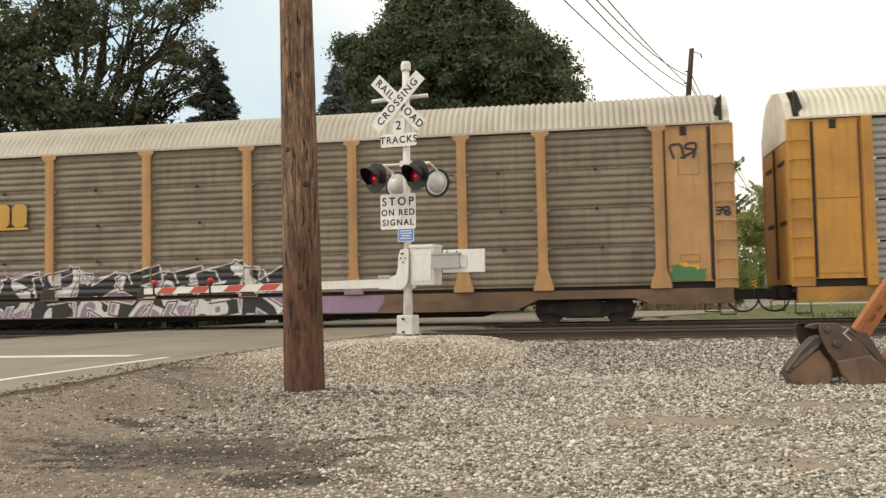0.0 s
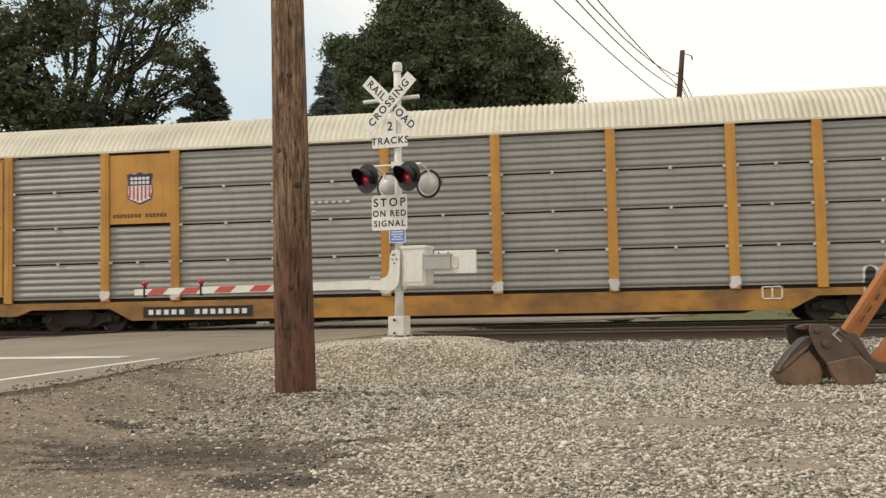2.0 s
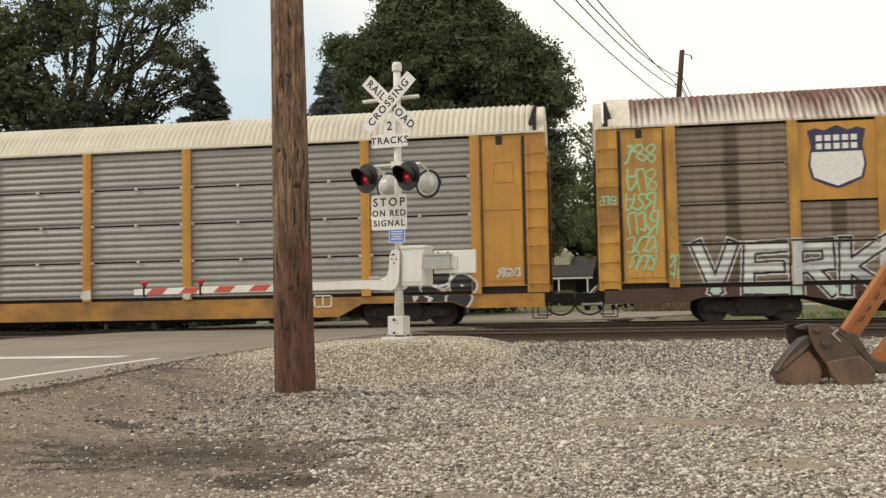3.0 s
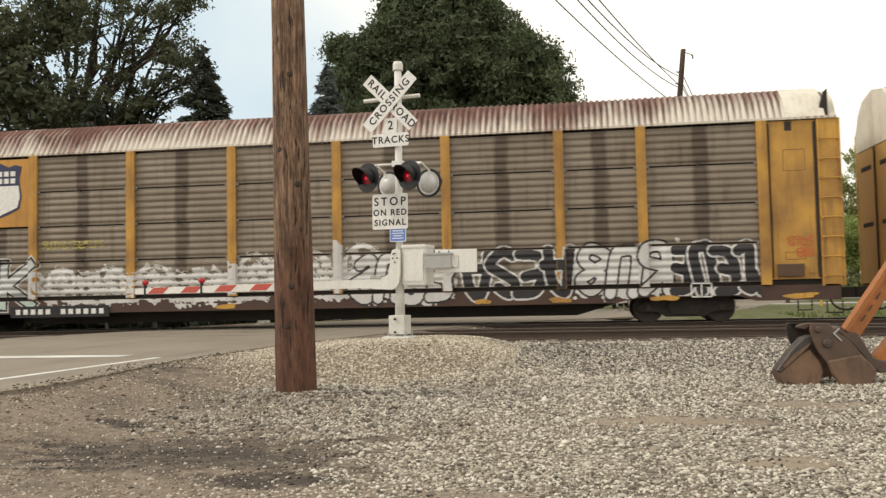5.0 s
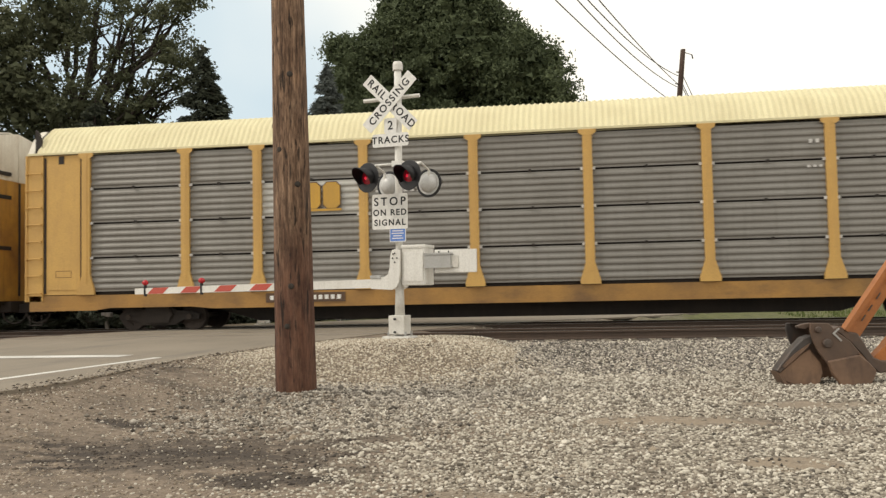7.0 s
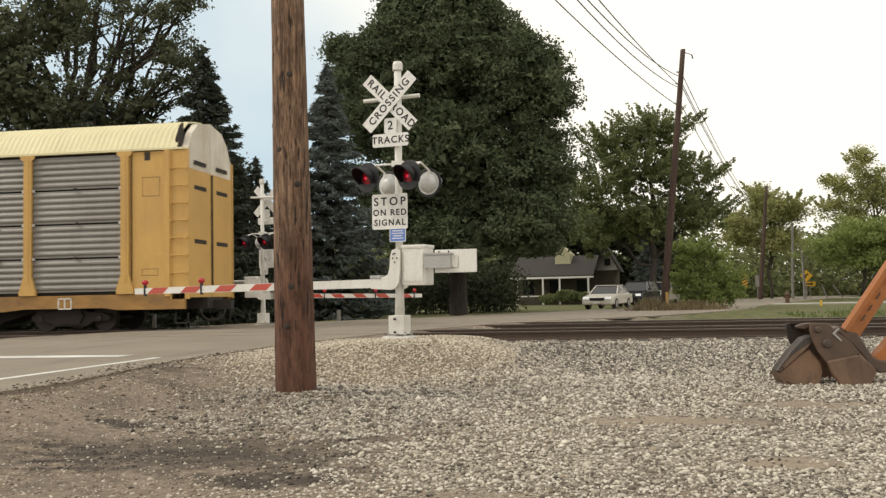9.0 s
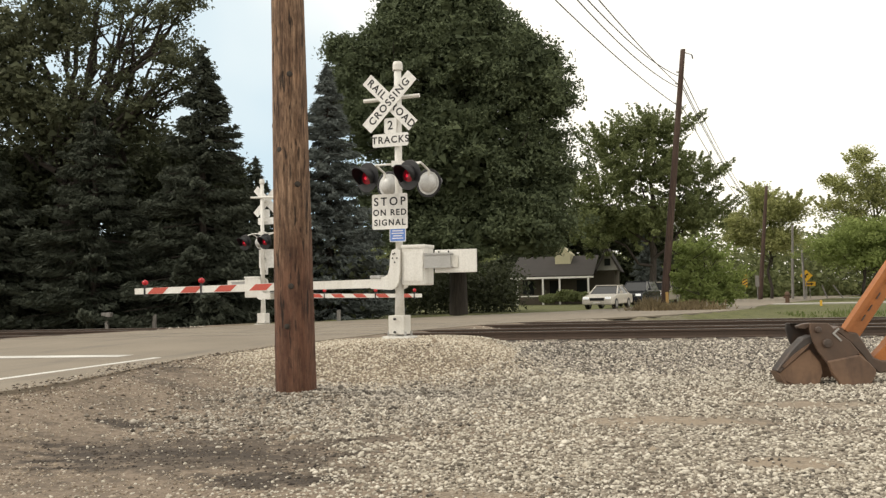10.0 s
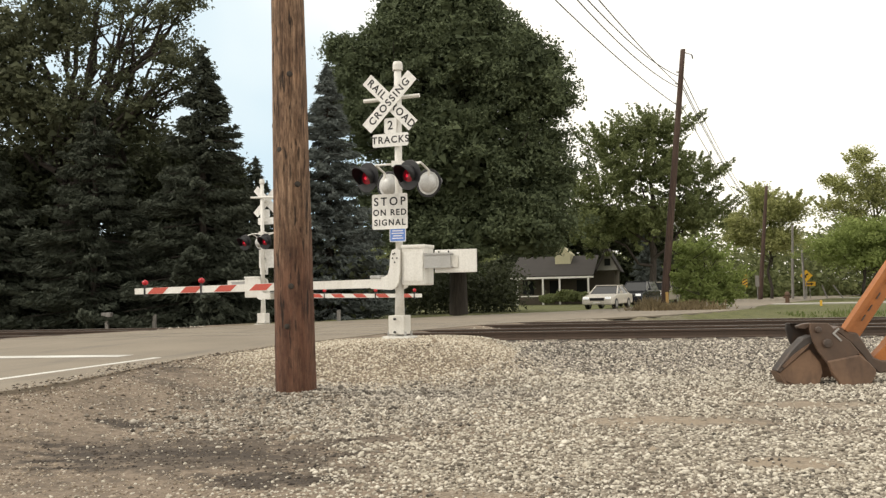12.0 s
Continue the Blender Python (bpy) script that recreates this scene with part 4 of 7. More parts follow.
def conifer(name, base, height, radius, count, leaf, label, seed=1, low=0.5, size=0.17):
    """A spruce: whorls of drooping boughs hung with needle sprays."""
    rng = np.random.default_rng(seed)
    tree = thing(name, pose(*base), label, "tree")
    bm = bmesh.new()
    limb(bm, (0, 0, -0.2), (0, 0, height), 0.22, 0.02, rng, 6, 0.02)
    boughs = []
    z = low
    while z < height * 0.985:
        f = 1 - (z - low) / (height - low)
        r = radius * (f ** 0.85) * 1.0 + 0.08
        for _ in range(int(7 + 6 * f)):
            a = rng.uniform(0, math.tau)
            boughs.append((z + rng.uniform(-0.15, 0.15), a, r * rng.uniform(0.68, 1.14)))
        z += 0.20 + 0.22 * f
    for z, a, r in boughs[:: 3]:
        tube(bm, (0, 0, z), (math.cos(a) * r * 0.8, math.sin(a) * r * 0.8, z - 0.10 * r), 0.03, 0.008, seg=5, caps=False)
    smooth(part("trunk", bm, M["bark"], tree))
    count, size = int(count * 1.7), size * 0.82
    w = np.array([b[2] for b in boughs]) ** 1.3 + 0.05
    share = np.maximum(12, (count * w / w.sum()).astype(int))
    P, U = [], []
    for (z, a, r), n in zip(boughs, share):
        t = rng.uniform(0.12, 1.0, n) ** 0.7
        side = rng.normal(size=n) * 0.26 * r ** 0.5 * (1.05 - t)
        x, y = math.cos(a), math.sin(a)
        sag = -0.34 * r * t ** 1.2 + 0.22 * r * t ** 3
        P.append(np.stack((x * t * r - y * side, y * t * r + x * side, z + sag - np.abs(side) * 0.3 - rng.uniform(0, 0.16, n)), 1))
        u = np.stack((x + rng.normal(size=n) * 0.5, y + rng.normal(size=n) * 0.5, -0.35 + rng.normal(size=n) * 0.35), 1)
        U.append(u / np.linalg.norm(u, axis=1)[:, None])
    p, u = np.concatenate(P), np.concatenate(U)
    n = len(p)
    b = np.cross(u, rng.normal(size=(n, 3)))
    b /= np.linalg.norm(b, axis=1)[:, None] + 1e-9
    s = (size * rng.uniform(0.6, 1.4, n))[:, None]
    v = np.stack((p - u * s * 0.8 - b * s * 0.26, p + u * s, p - u * s * 0.8 + b * s * 0.26), 1).reshape(-1, 3)
    from_arrays("crown", v, np.arange(n * 3).reshape(-1, 3), M[leaf], tree, "tiered drooping boughs of short needles", tris=True)
    return tree


def build_trees():
    # big oak behind the road, its crown above the spruces
    broadleaf("oak_tree", (-21.5, 34.5, 0.05), 17, [(-1.0, -1.6, 12.2, 2.3, 2.2, 1.7), (0.8, -1.3, 12.6, 1.7, 1.6, 1.2), (-1.1, -2.0, 10.0, 2.4, 2.3, 1.7), (-0.3, -1.3, 8.6, 2.6, 2.5, 1.9), (2.0, -1.4, 8.2, 2.2, 2.1, 1.6), (3.6, -1.1, 8.0, 1.9, 1.8, 1.4), (-3.7, -1.5, 12.4, 3.2, 3.0, 2.3), (-4.0, -1.4, 9.6, 3.2, 3.0, 2.3), (0.4, -1.5, 14.3, 2.4, 2.3, 1.7), (2.7, -1.1, 14.5, 2.0, 1.9, 1.4), (5.7, -2.6, 12.4, 1.37, 1.3, 1.04), (4.0, -2.3, 12.3, 1.56, 1.43, 1.17), (3.0, -2.5, 12.8, 1.3, 1.17, 0.91), (6.5, -2.5, 12.6, 0.7, 0.7, 0.5), (5.6, -2.5, 10.8, 1.37, 1.3, 1.04), (6.3, -2.4, 10.1, 1.04, 1.04, 0.78), (4.0, -2.3, 11.1, 1.23, 1.17, 0.91), (5.2, -2.4, 9.6, 1.1, 1.04, 0.78), (3.5, -2.3, 9.9, 1.1, 1.04, 0.78), (2.4, -2.0, 11.4, 1.3, 1.17, 0.91), (2.1, -2.0, 9.8, 1.04, 1.04, 0.78), (4.3, -2.1, 8.9, 0.9, 0.9, 0.6), (6.2, -2.6, 13.7, 1.3, 1.2, 0.9), (5.7, -1.6, 11.3, 1.0, 0.9, 0.7), (6.2, -1.6, 9.8, 1.1, 1.0, 0.8), (4.9, -1.6, 9.1, 1.2, 1.0, 0.7), (3.7, -1.6, 8.7, 1.2, 1.0, 0.7)], 24500, 0.102, "oak", "tall oak with a dark open crown behind the tracks", trunk=0.40, seed=3, holes=0.9, fill=0.14, clump=0.34, full=1.6)
    conifer("spruce_tree", (-13.9, 31.2, 0.1), 10.7, 3.4, 42000, "spruce", "tall dark green spruce with drooping boughs beside the road", 5)
    conifer("spruce_tree", (-18.4, 31.4, 0.1), 9.0, 3.6, 26000, "spruce", "dark green spruce standing among other trees", 6)
    conifer("spruce_tree", (-23.0, 31.5, 0.1), 7.8, 3.4, 22000, "spruce", "dark green spruce in the shade of an oak", 8)
    conifer("spruce_tree", (-14.6, 38.5, 0.1), 7.6, 2.4, 14000, "spruce", "smaller dark green spruce behind the others", 9)
    conifer("blue_spruce_tree", (-10.3, 35.6, 0.1), 11.0, 2.9, 36000, "bluespruce", "tall grey-blue spruce beside a big maple", 11)
    broadleaf("maple_tree", (-6.2, 45.0, 0.1), 17.5, [(0, 0, 13.2, 4.2, 4, 3.4), (-3.6, 0, 10.5, 3.2, 3.6, 3.2), (3.3, 0, 11.8, 3.1, 3.4, 3.2), (3.9, 0, 7.8, 2.5, 2.8, 2.8), (0, -1.5, 8.2, 4.4, 3, 3.4), (-2.6, -1, 6.0, 3.2, 3, 2.6), (3.4, -1, 4.6, 3.2, 3, 2.2), (-0.5, -1.5, 3.8, 4.0, 3, 1.8), (-3.4, 0, 13.6, 2.7, 2.6, 2.4), (-4.6, 0, 11.6, 2.3, 2.4, 2.2), (0.0, 0, 15.6, 3.0, 3, 2.2), (-1.9, 0, 15.6, 2.8, 3, 2.2), (-5.0, 0, 13.2, 1.8, 2.0, 1.9), (3.1, 0, 14.0, 1.6, 1.8, 1.2), (4.6, 0, 12.6, 1.4, 1.6, 1.2), (5.0, 0, 10.9, 1.4, 1.6, 1.1), (1.6, 0, 15.6, 1.5, 1.6, 1.2), (4.7, 0, 6.3, 1.8, 1.8, 1.4), (-6.0, 0, 14.2, 0.9, 1.2, 1.0), (-6.0, 0, 12.2, 1.0, 1.2, 1.1), (-3.0, 0, 16.2, 1.3, 1.4, 0.9), (0.4, -0.5, 5.8, 2.4, 2.2, 1.9)], 112000, 0.125, "maple", "huge dense dark green maple with a rounded crown", trunk=0.5, seed=4, holes=0.55, clump=0.46, fill=0.14)
    broadleaf("ash_tree", (5.6, 71.0, 0.1), 15.5, [(-0.6, 0, 10.2, 3.6, 3.4, 3.0), (-4.0, 0, 8.4, 3.0, 2.6, 2.6), (3.0, 0, 9.2, 2.4, 2.2, 2.2), (0.6, 0, 13.0, 2.4, 2.2, 1.7), (3.4, 0, 6.4, 2.0, 2.0, 1.6), (-2.8, 0, 12.2, 2.0, 1.8, 1.6), (0, 0, 6.0, 3.6, 2.8, 2.0), (-4.6, 0, 5.4, 2.4, 2.2, 1.8)], 13000, 0.16, "ash", "green ash tree with upright feathery branch tips", trunk=0.32, seed=12, holes=1.1, fill=0.02, spikes=520, clump=0.32)
    conifer("blue_spruce_tree", (5.75, 77.0, 0.1), 6.4, 2.0, 9000, "bluespruce", "small grey-blue spruce beyond the waiting cars", 23, 0.4, 0.2)
    broadleaf("young_tree", (6.1, 46.6, 0.05), 4.0, [(-0.4, 0, 2.4, 0.8, 0.8, 0.9), (-0.9, 0, 1.5, 0.7, 0.7, 0.8), (0.7, 0, 1.7, 0.9, 0.8, 0.7), (0.1, 0, 3.2, 0.6, 0.6, 0.5), (1.5, 0, 1.5, 0.7, 0.6, 0.5), (-0.8, 0, 3.0, 0.5, 0.5, 0.5), (0.9, 0, 2.7, 0.5, 0.5, 0.5), (0.2, 0, 0.8, 1.3, 1, 0.6), (1.3, 0, 0.7, 0.8, 0.7, 0.5)], 10000, 0.085, "young", "bushy light green young tree beside a utility pole", clump=0.22, trunk=0.07, seed=13, holes=1.2, fill=0.0, spikes=60, plume=0.42)
    broadleaf("roadside_tree", (18.0, 88.0, 0.1), 10.5, [(0, 0, 8.2, 2.2, 2.0, 1.7), (-2.4, 0, 6.4, 1.9, 1.8, 1.7), (2.2, 0, 8.4, 1.5, 1.5, 1.4), (-0.8, 0, 9.8, 1.3, 1.3, 1.2), (-3.0, 0, 7.6, 1.2, 1.0, 1.0), (0.6, 0, 5.6, 2.4, 2.2, 1.4)], 12000, 0.15, "yellowing", "thin yellowing roadside tree", trunk=0.16, seed=14, holes=0.9, fill=0.04, spikes=60, clump=0.6, plume=0.6)
    broadleaf("roadside_tree", (25.6, 82.0, 0.1), 13.6, [(-1.0, 0, 11.8, 1.4, 1.4, 1.6), (-2.7, 0, 10.0, 1.3, 1.2, 1.2), (0.6, 0, 10.2, 1.4, 1.3, 1.5), (-0.9, 0, 9.0, 1.7, 1.4, 1.4), (-3.6, 0, 8.0, 1.2, 1.1, 1.0), (-1.4, 0, 7.4, 1.8, 1.5, 1.2), (2.4, 0, 10.2, 1.0, 1.0, 1.6), (1.4, 0, 8.0, 1.7, 1.5, 1.4), (3.0, 0, 6.4, 1.5, 1.5, 1.3)], 10000, 0.14, "yellowing", "tall light green roadside tree with an airy crown", trunk=0.17, seed=15, holes=1.1, fill=0.0, spikes=70, clump=0.55, plume=0.5)
    broadleaf("roadside_tree", (23.0, 77.0, 0.1), 7.4, [(0, 0, 5.4, 2.8, 2.4, 1.7), (-2.4, 0, 4.2, 2.2, 2.2, 1.3), (2.6, 0, 5.0, 2.4, 2.2, 1.6), (0.6, 0, 3.4, 2.6, 2.2, 1.0), (4.4, 0, 3.8, 2.0, 2, 1.2)], 13000, 0.13, "young", "low spreading light green tree on the verge", trunk=0.15, seed=16, holes=1.0, fill=0.04, clump=0.5, spikes=30, plume=0.6)
    broadleaf("shrub", (-1.2, 75.6, 0.1), 1.3, [(0, 0, 0.7, 1.2, 0.6, 0.55), (1.6, 0, 0.6, 1.0, 0.6, 0.5), (2.9, 0.2, 0.75, 0.9, 0.6, 0.6), (-1.5, 0, 0.5, 0.9, 0.6, 0.45)], 5000, 0.10, "ash", "clipped green shrubs before a porch", "shrub", clump=0.2, trunk=0.04, seed=25, holes=0.4, fill=0.2)
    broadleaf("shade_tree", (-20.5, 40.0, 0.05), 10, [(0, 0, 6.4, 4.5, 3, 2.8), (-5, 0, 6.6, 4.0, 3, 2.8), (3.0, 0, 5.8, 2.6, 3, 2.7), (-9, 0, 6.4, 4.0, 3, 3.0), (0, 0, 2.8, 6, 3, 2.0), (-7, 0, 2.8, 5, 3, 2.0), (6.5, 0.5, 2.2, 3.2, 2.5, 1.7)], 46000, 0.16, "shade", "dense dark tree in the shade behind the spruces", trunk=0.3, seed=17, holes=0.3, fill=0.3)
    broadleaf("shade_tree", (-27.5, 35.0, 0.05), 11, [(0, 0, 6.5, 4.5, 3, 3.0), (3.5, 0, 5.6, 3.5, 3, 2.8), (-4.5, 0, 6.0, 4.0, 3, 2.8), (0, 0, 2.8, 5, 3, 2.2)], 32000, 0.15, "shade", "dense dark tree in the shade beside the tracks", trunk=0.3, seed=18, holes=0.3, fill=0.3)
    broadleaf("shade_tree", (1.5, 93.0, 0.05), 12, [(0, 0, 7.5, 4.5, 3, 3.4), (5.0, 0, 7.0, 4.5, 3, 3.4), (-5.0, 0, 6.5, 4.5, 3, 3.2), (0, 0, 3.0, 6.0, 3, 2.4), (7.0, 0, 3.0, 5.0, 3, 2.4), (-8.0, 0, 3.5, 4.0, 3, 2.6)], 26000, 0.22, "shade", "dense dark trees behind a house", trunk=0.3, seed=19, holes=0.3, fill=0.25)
    # shaded understorey behind the tracks, and woods in the distance
    rng = np.random.default_rng(21)
    pts = []
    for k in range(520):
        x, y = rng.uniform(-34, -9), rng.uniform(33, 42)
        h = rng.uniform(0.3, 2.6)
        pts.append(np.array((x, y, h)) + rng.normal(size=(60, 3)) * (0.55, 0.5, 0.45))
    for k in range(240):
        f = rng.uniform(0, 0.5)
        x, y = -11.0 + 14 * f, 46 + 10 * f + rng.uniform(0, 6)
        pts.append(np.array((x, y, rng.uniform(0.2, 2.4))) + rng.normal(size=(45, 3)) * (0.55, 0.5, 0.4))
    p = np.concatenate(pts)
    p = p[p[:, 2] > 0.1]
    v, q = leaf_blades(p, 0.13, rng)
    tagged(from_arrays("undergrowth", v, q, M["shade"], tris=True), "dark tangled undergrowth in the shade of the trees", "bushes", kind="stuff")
    pts = []
    for k in range(3600):
        a = rng.uniform(-0.75, 0.60)
        d = rng.uniform(105, 135)
        x, y = d * math.sin(a), d * math.cos(a)
        top = 7.0 + 3.2 * noise.noise((x * 0.06, y * 0.03, 0.5)) + 1.6 * noise.noise((x * 0.3, 0, 0.5))
        z = top * rng.uniform(0.0, 1.0) ** 1.5
        pts.append(np.array((x, y, z)) + rng.normal(size=(34, 3)) * (1.1, 1.0, 0.7))
    p = np.concatenate(pts)
    p = p[p[:, 2] > 0.1]
    v, q = leaf_blades(p, 0.34, rng)
    tagged(from_arrays("distant_woods", v, q, M["woods"], tris=True), "belt of green woods in the distance", "woods", kind="stuff")


build_trees()


# ---------------------------------------------------------------- utility poles and cables
def round_pole(name, foot, top, r0, r1, material, label, seg=18, n=12):
    pole = thing(name, pose(*foot), label, "utility pole")
    bm = bmesh.new()
    a, b = Vector((0, 0, -0.3)), Vector(top) - Vector(foot)
    rings = []
    for k in range(n + 1):
        p, r = a.lerp(b, k / n), r0 + (r1 - r0) * k / n
        ring = []
        for j in range(seg):
            c, w = math.cos(j * math.tau / seg), math.sin(j * math.tau / seg)
            h = p.z
            swell = 0.025 * noise.noise((c * 1.4, w * 1.4, h * 0.45))
            # drying cracks and flaked grain on the finely built pole
            if n > 50:
                crack = noise.noise((c * 9, w * 9, h * 0.9))
                swell += 0.012 * noise.noise((c * 22, w * 22, h * 1.6)) - 0.055 * max(0.0, crack - 0.28) + 0.010 * noise.noise((c * 5, w * 5, h * 5.0))
            ring.append(bm.verts.new(p + Vector((c, w, 0)) * r * (1 + swell)))
        rings.append(ring)
    for u, w in zip(rings, rings[1:]):
        for j in range(seg):
            bm.faces.new((u[j], u[(j + 1) % seg], w[(j + 1) % seg], w[j]))
    bm.faces.new(rings[-1])
    bm.faces.new(rings[0][::-1])
    smooth(part("shaft", bm, material, pole))
    return pole


# ---------------------------------------------------------------- paint on the wagons: emblems, plates, graffiti
def blob(cx, cz, w, h, rng, wob, n=22):
    """A rounded, uneven closed outline inside a cell."""
    ph = [rng.uniform(0, math.tau) for _ in range(3)]
    out = []
    for k in range(n):
        a = k * math.tau / n
        c, s = math.cos(a), math.sin(a)
        r = (abs(c) ** 3.2 + abs(s) ** 3.2) ** (-1 / 3.2)
        r *= 1 + wob * (0.5 * math.sin(2 * a + ph[0]) + 0.4 * math.sin(3 * a + ph[1]) + 0.3 * math.sin(5 * a + ph[2]))
        out.append((cx + c * r * w / 2, cz + s * r * h / 2))
    return out


# ---- spray paint that follows the corrugations, posts and sill: strokes are laid on a fine sheet over the wagon's side
def side_surface(x, z, low, gap, foot, p_lo):
    """How far out the wagon's side lies at x, z; nan where there is a gap."""
    y = np.full(x.shape, np.nan)
    ax = np.abs(x)
    cut, end = max(0.62, low + 0.05), max(0.46, low)
    bottom = np.interp(ax, (8.3, 8.9, 11.2, 11.6), (low, cut, cut, end))
    y[(z >= bottom + 0.01) & (z <= p_lo - 0.095)] = -1.49
    h = (P_HI - p_lo) / 4
    step = (h - gap - 0.06) / RIBS
    zz = np.mod(z - p_lo, h)
    wave = np.interp(np.mod(zz - 0.03, step) / step, [0.0] + [a for a, _ in RIB_SHAPE], [0.0] + [b for _, b in RIB_SHAPE])
    wave[(zz < 0.03) | (zz > h - gap - 0.03)] = 0.0
    sheet = (z >= p_lo) & (z <= P_HI) & (zz <= h - gap) & (ax < 11.72)
    y[sheet] = (-SIDE + 0.05 - RIB * wave)[sheet]
    for p in POSTS:
        half = 0.115 + foot * np.clip((p_lo + 0.44 - z) / 0.42, 0, 1)
        on = (np.abs(x - p) < half) & (z >= p_lo - 0.075) & (z <= P_HI)
        y[on] = np.where((np.abs(x - p) < 0.045) & (z > 1.3), -1.563, -1.551)[on]
    y[(ax > 12.0) & (ax < 12.95) & (z > 1.0) & (z < P_HI)] = -1.488
    y[(ax > 13.11) & (z > 0.84) & (z < P_HI)] = -1.493
    return y


class Sheet:
    """A fine grid over part of a wagon's side; what is put later covers what was there."""
    def __init__(self, car, x0, x1, z0, z1, low, gap, foot, cell=0.017, p_lo=P_LO):
        self.car, self.cell = car, cell
        self.xs, self.zs = np.arange(x0, x1, cell), np.arange(z0, z1, cell)
        gx, gz = np.meshgrid(self.xs, self.zs)
        self.out = side_surface(gx, gz, low, gap, foot, p_lo) - 0.008
        self.x, self.z = gx[:-1, :-1] + cell / 2, gz[:-1, :-1] + cell / 2
        self.key = np.full(self.x.shape, -1)
        self.kinds = []

    def put(self, mask, letter, role, material, label):
        """Lays paint where mask holds; letter groups the pieces of one letter, role names the piece."""
        self.key[mask] = len(self.kinds)
        self.kinds.append((letter, role, material, label))

    def build(self):
        heads = {}
        ny, nx = self.out.shape
        whole = ~(np.isnan(self.out[:-1, :-1]) | np.isnan(self.out[1:, :-1]) | np.isnan(self.out[:-1, 1:]) | np.isnan(self.out[1:, 1:]))
        gx, gz = np.meshgrid(self.xs, self.zs)
        for k, (letter, role, material, label) in enumerate(self.kinds):
            r, c = np.nonzero((self.key == k) & whole)
            if len(r) < 6:
                continue
            i = r * nx + c
            quads = np.stack((i, i + 1, i + nx + 1, i + nx), 1)
            used, flat = np.unique(quads, return_inverse=True)
            verts = np.stack((gx.ravel()[used], self.out.ravel()[used], gz.ravel()[used]), 1)
            ob = from_arrays(role, verts, flat.reshape(-1, 4), M[material], heads.get(letter, self.car), label if letter not in heads else "")
            heads.setdefault(letter, ob)


def wander(sheet, scale, seed):
    """A smooth uneven field over the sheet, about -1 to 1."""
    rng = np.random.default_rng(seed)
    f = np.zeros(sheet.x.shape)
    for k in range(14):
        a = rng.uniform(0, math.tau)
        q = scale * rng.uniform(0.6, 2.6)
        f += np.sin((sheet.x * math.cos(a) + sheet.z * math.sin(a)) * q + rng.uniform(0, math.tau))
    return f / 4.5


def rounded_path(pts, n=6):
    """A smooth curve through the points."""
    p = [Vector(q) for q in pts]
    out = []
    for k in range(len(p) - 1):
        a, b, c, d = p[max(0, k - 1)], p[k], p[k + 1], p[min(len(p) - 1, k + 2)]
        for i in range(n):
            t = i / n
            out.append(0.5 * ((2 * b) + (c - a) * t + (2 * a - 5 * b + 4 * c - d) * t * t + (3 * b - a - 3 * c + d) * t ** 3))
    return out + [p[-1]]


def reach(sheet, strokes, x0, x1, z0, z1, square=False, lean=0.0):
    """Distance of every cell from a letter's strokes, given in a unit box."""
    d = np.full(sheet.x.shape, 9.0)
    c0 = max(0, int((x0 - 0.6 - sheet.xs[0]) / sheet.cell))
    c1 = max(c0 + 1, int((x1 + 0.6 - sheet.xs[0]) / sheet.cell))
    X, Z = sheet.x[:, c0:c1], sheet.z[:, c0:c1]
    near = d[:, c0:c1]
    for stroke in strokes:
        path = [Vector(q) for q in stroke] if square else rounded_path(stroke)
        path = [(x0 + (x1 - x0) * (q[0] + lean * (q[1] - 0.5)), z0 + (z1 - z0) * q[1]) for q in path]
        for (ax, az), (bx, bz) in zip(path, path[1:]):
            ux, uz = bx - ax, bz - az
            n = math.hypot(ux, uz) + 1e-9
            ux, uz = ux / n, uz / n
            along, off = (X - ax) * ux + (Z - az) * uz, np.abs((Z - az) * ux - (X - ax) * uz)
            past = np.maximum(np.maximum(-along, along - n), 0)
            near = np.minimum(near, np.maximum(past, off) if square else np.hypot(past, off))
    d[:, c0:c1] = near
    return d


GLYPH_A = (((0.85, 0.85), (0.4, 1.0), (0.1, 0.75), (0.45, 0.52), (0.9, 0.3), (0.6, 0.0), (0.05, 0.1)),)
GLYPH_B = (((0.05, 0.0), (0.1, 0.6), (0.45, 1.0), (0.85, 0.7), (0.95, 0.0)), ((0.15, 0.34), (0.9, 0.34)))
GLYPH_C = (((0.95, 0.95), (0.2, 0.9), (0.15, 0.52), (0.8, 0.55)), ((0.15, 0.52), (0.15, 0.1), (0.95, 0.02)))
GLYPH_D = (((0.1, 0.0), (0.08, 0.95), (0.7, 1.0), (0.85, 0.7), (0.3, 0.5), (0.95, 0.0)),)
GLYPH_E = (((0.5, 0.52), (0.1, 0.72), (0.45, 1.0), (0.85, 0.75), (0.5, 0.52), (0.05, 0.25), (0.5, 0.0), (0.95, 0.25), (0.5, 0.52)),)
GLYPH_F = (((0.05, 1.0), (0.35, 0.55), (0.55, 0.95), (0.95, 0.9)), ((0.35, 0.55), (0.5, 0.0), (0.95, 0.1)))
GLYPH_G = (((0.1, 1.0), (0.1, 0.1), (0.5, 0.0), (0.9, 0.15), (0.9, 1.0)),)
GLYPHS = (GLYPH_A, GLYPH_B, GLYPH_C, GLYPH_D, GLYPH_E, GLYPH_F, GLYPH_G)
SHARP_A = (((0.0, 0.0), (0.25, 0.85), (0.95, 1.0)), ((0.2, 0.45), (0.85, 0.5), (0.7, 0.05)))
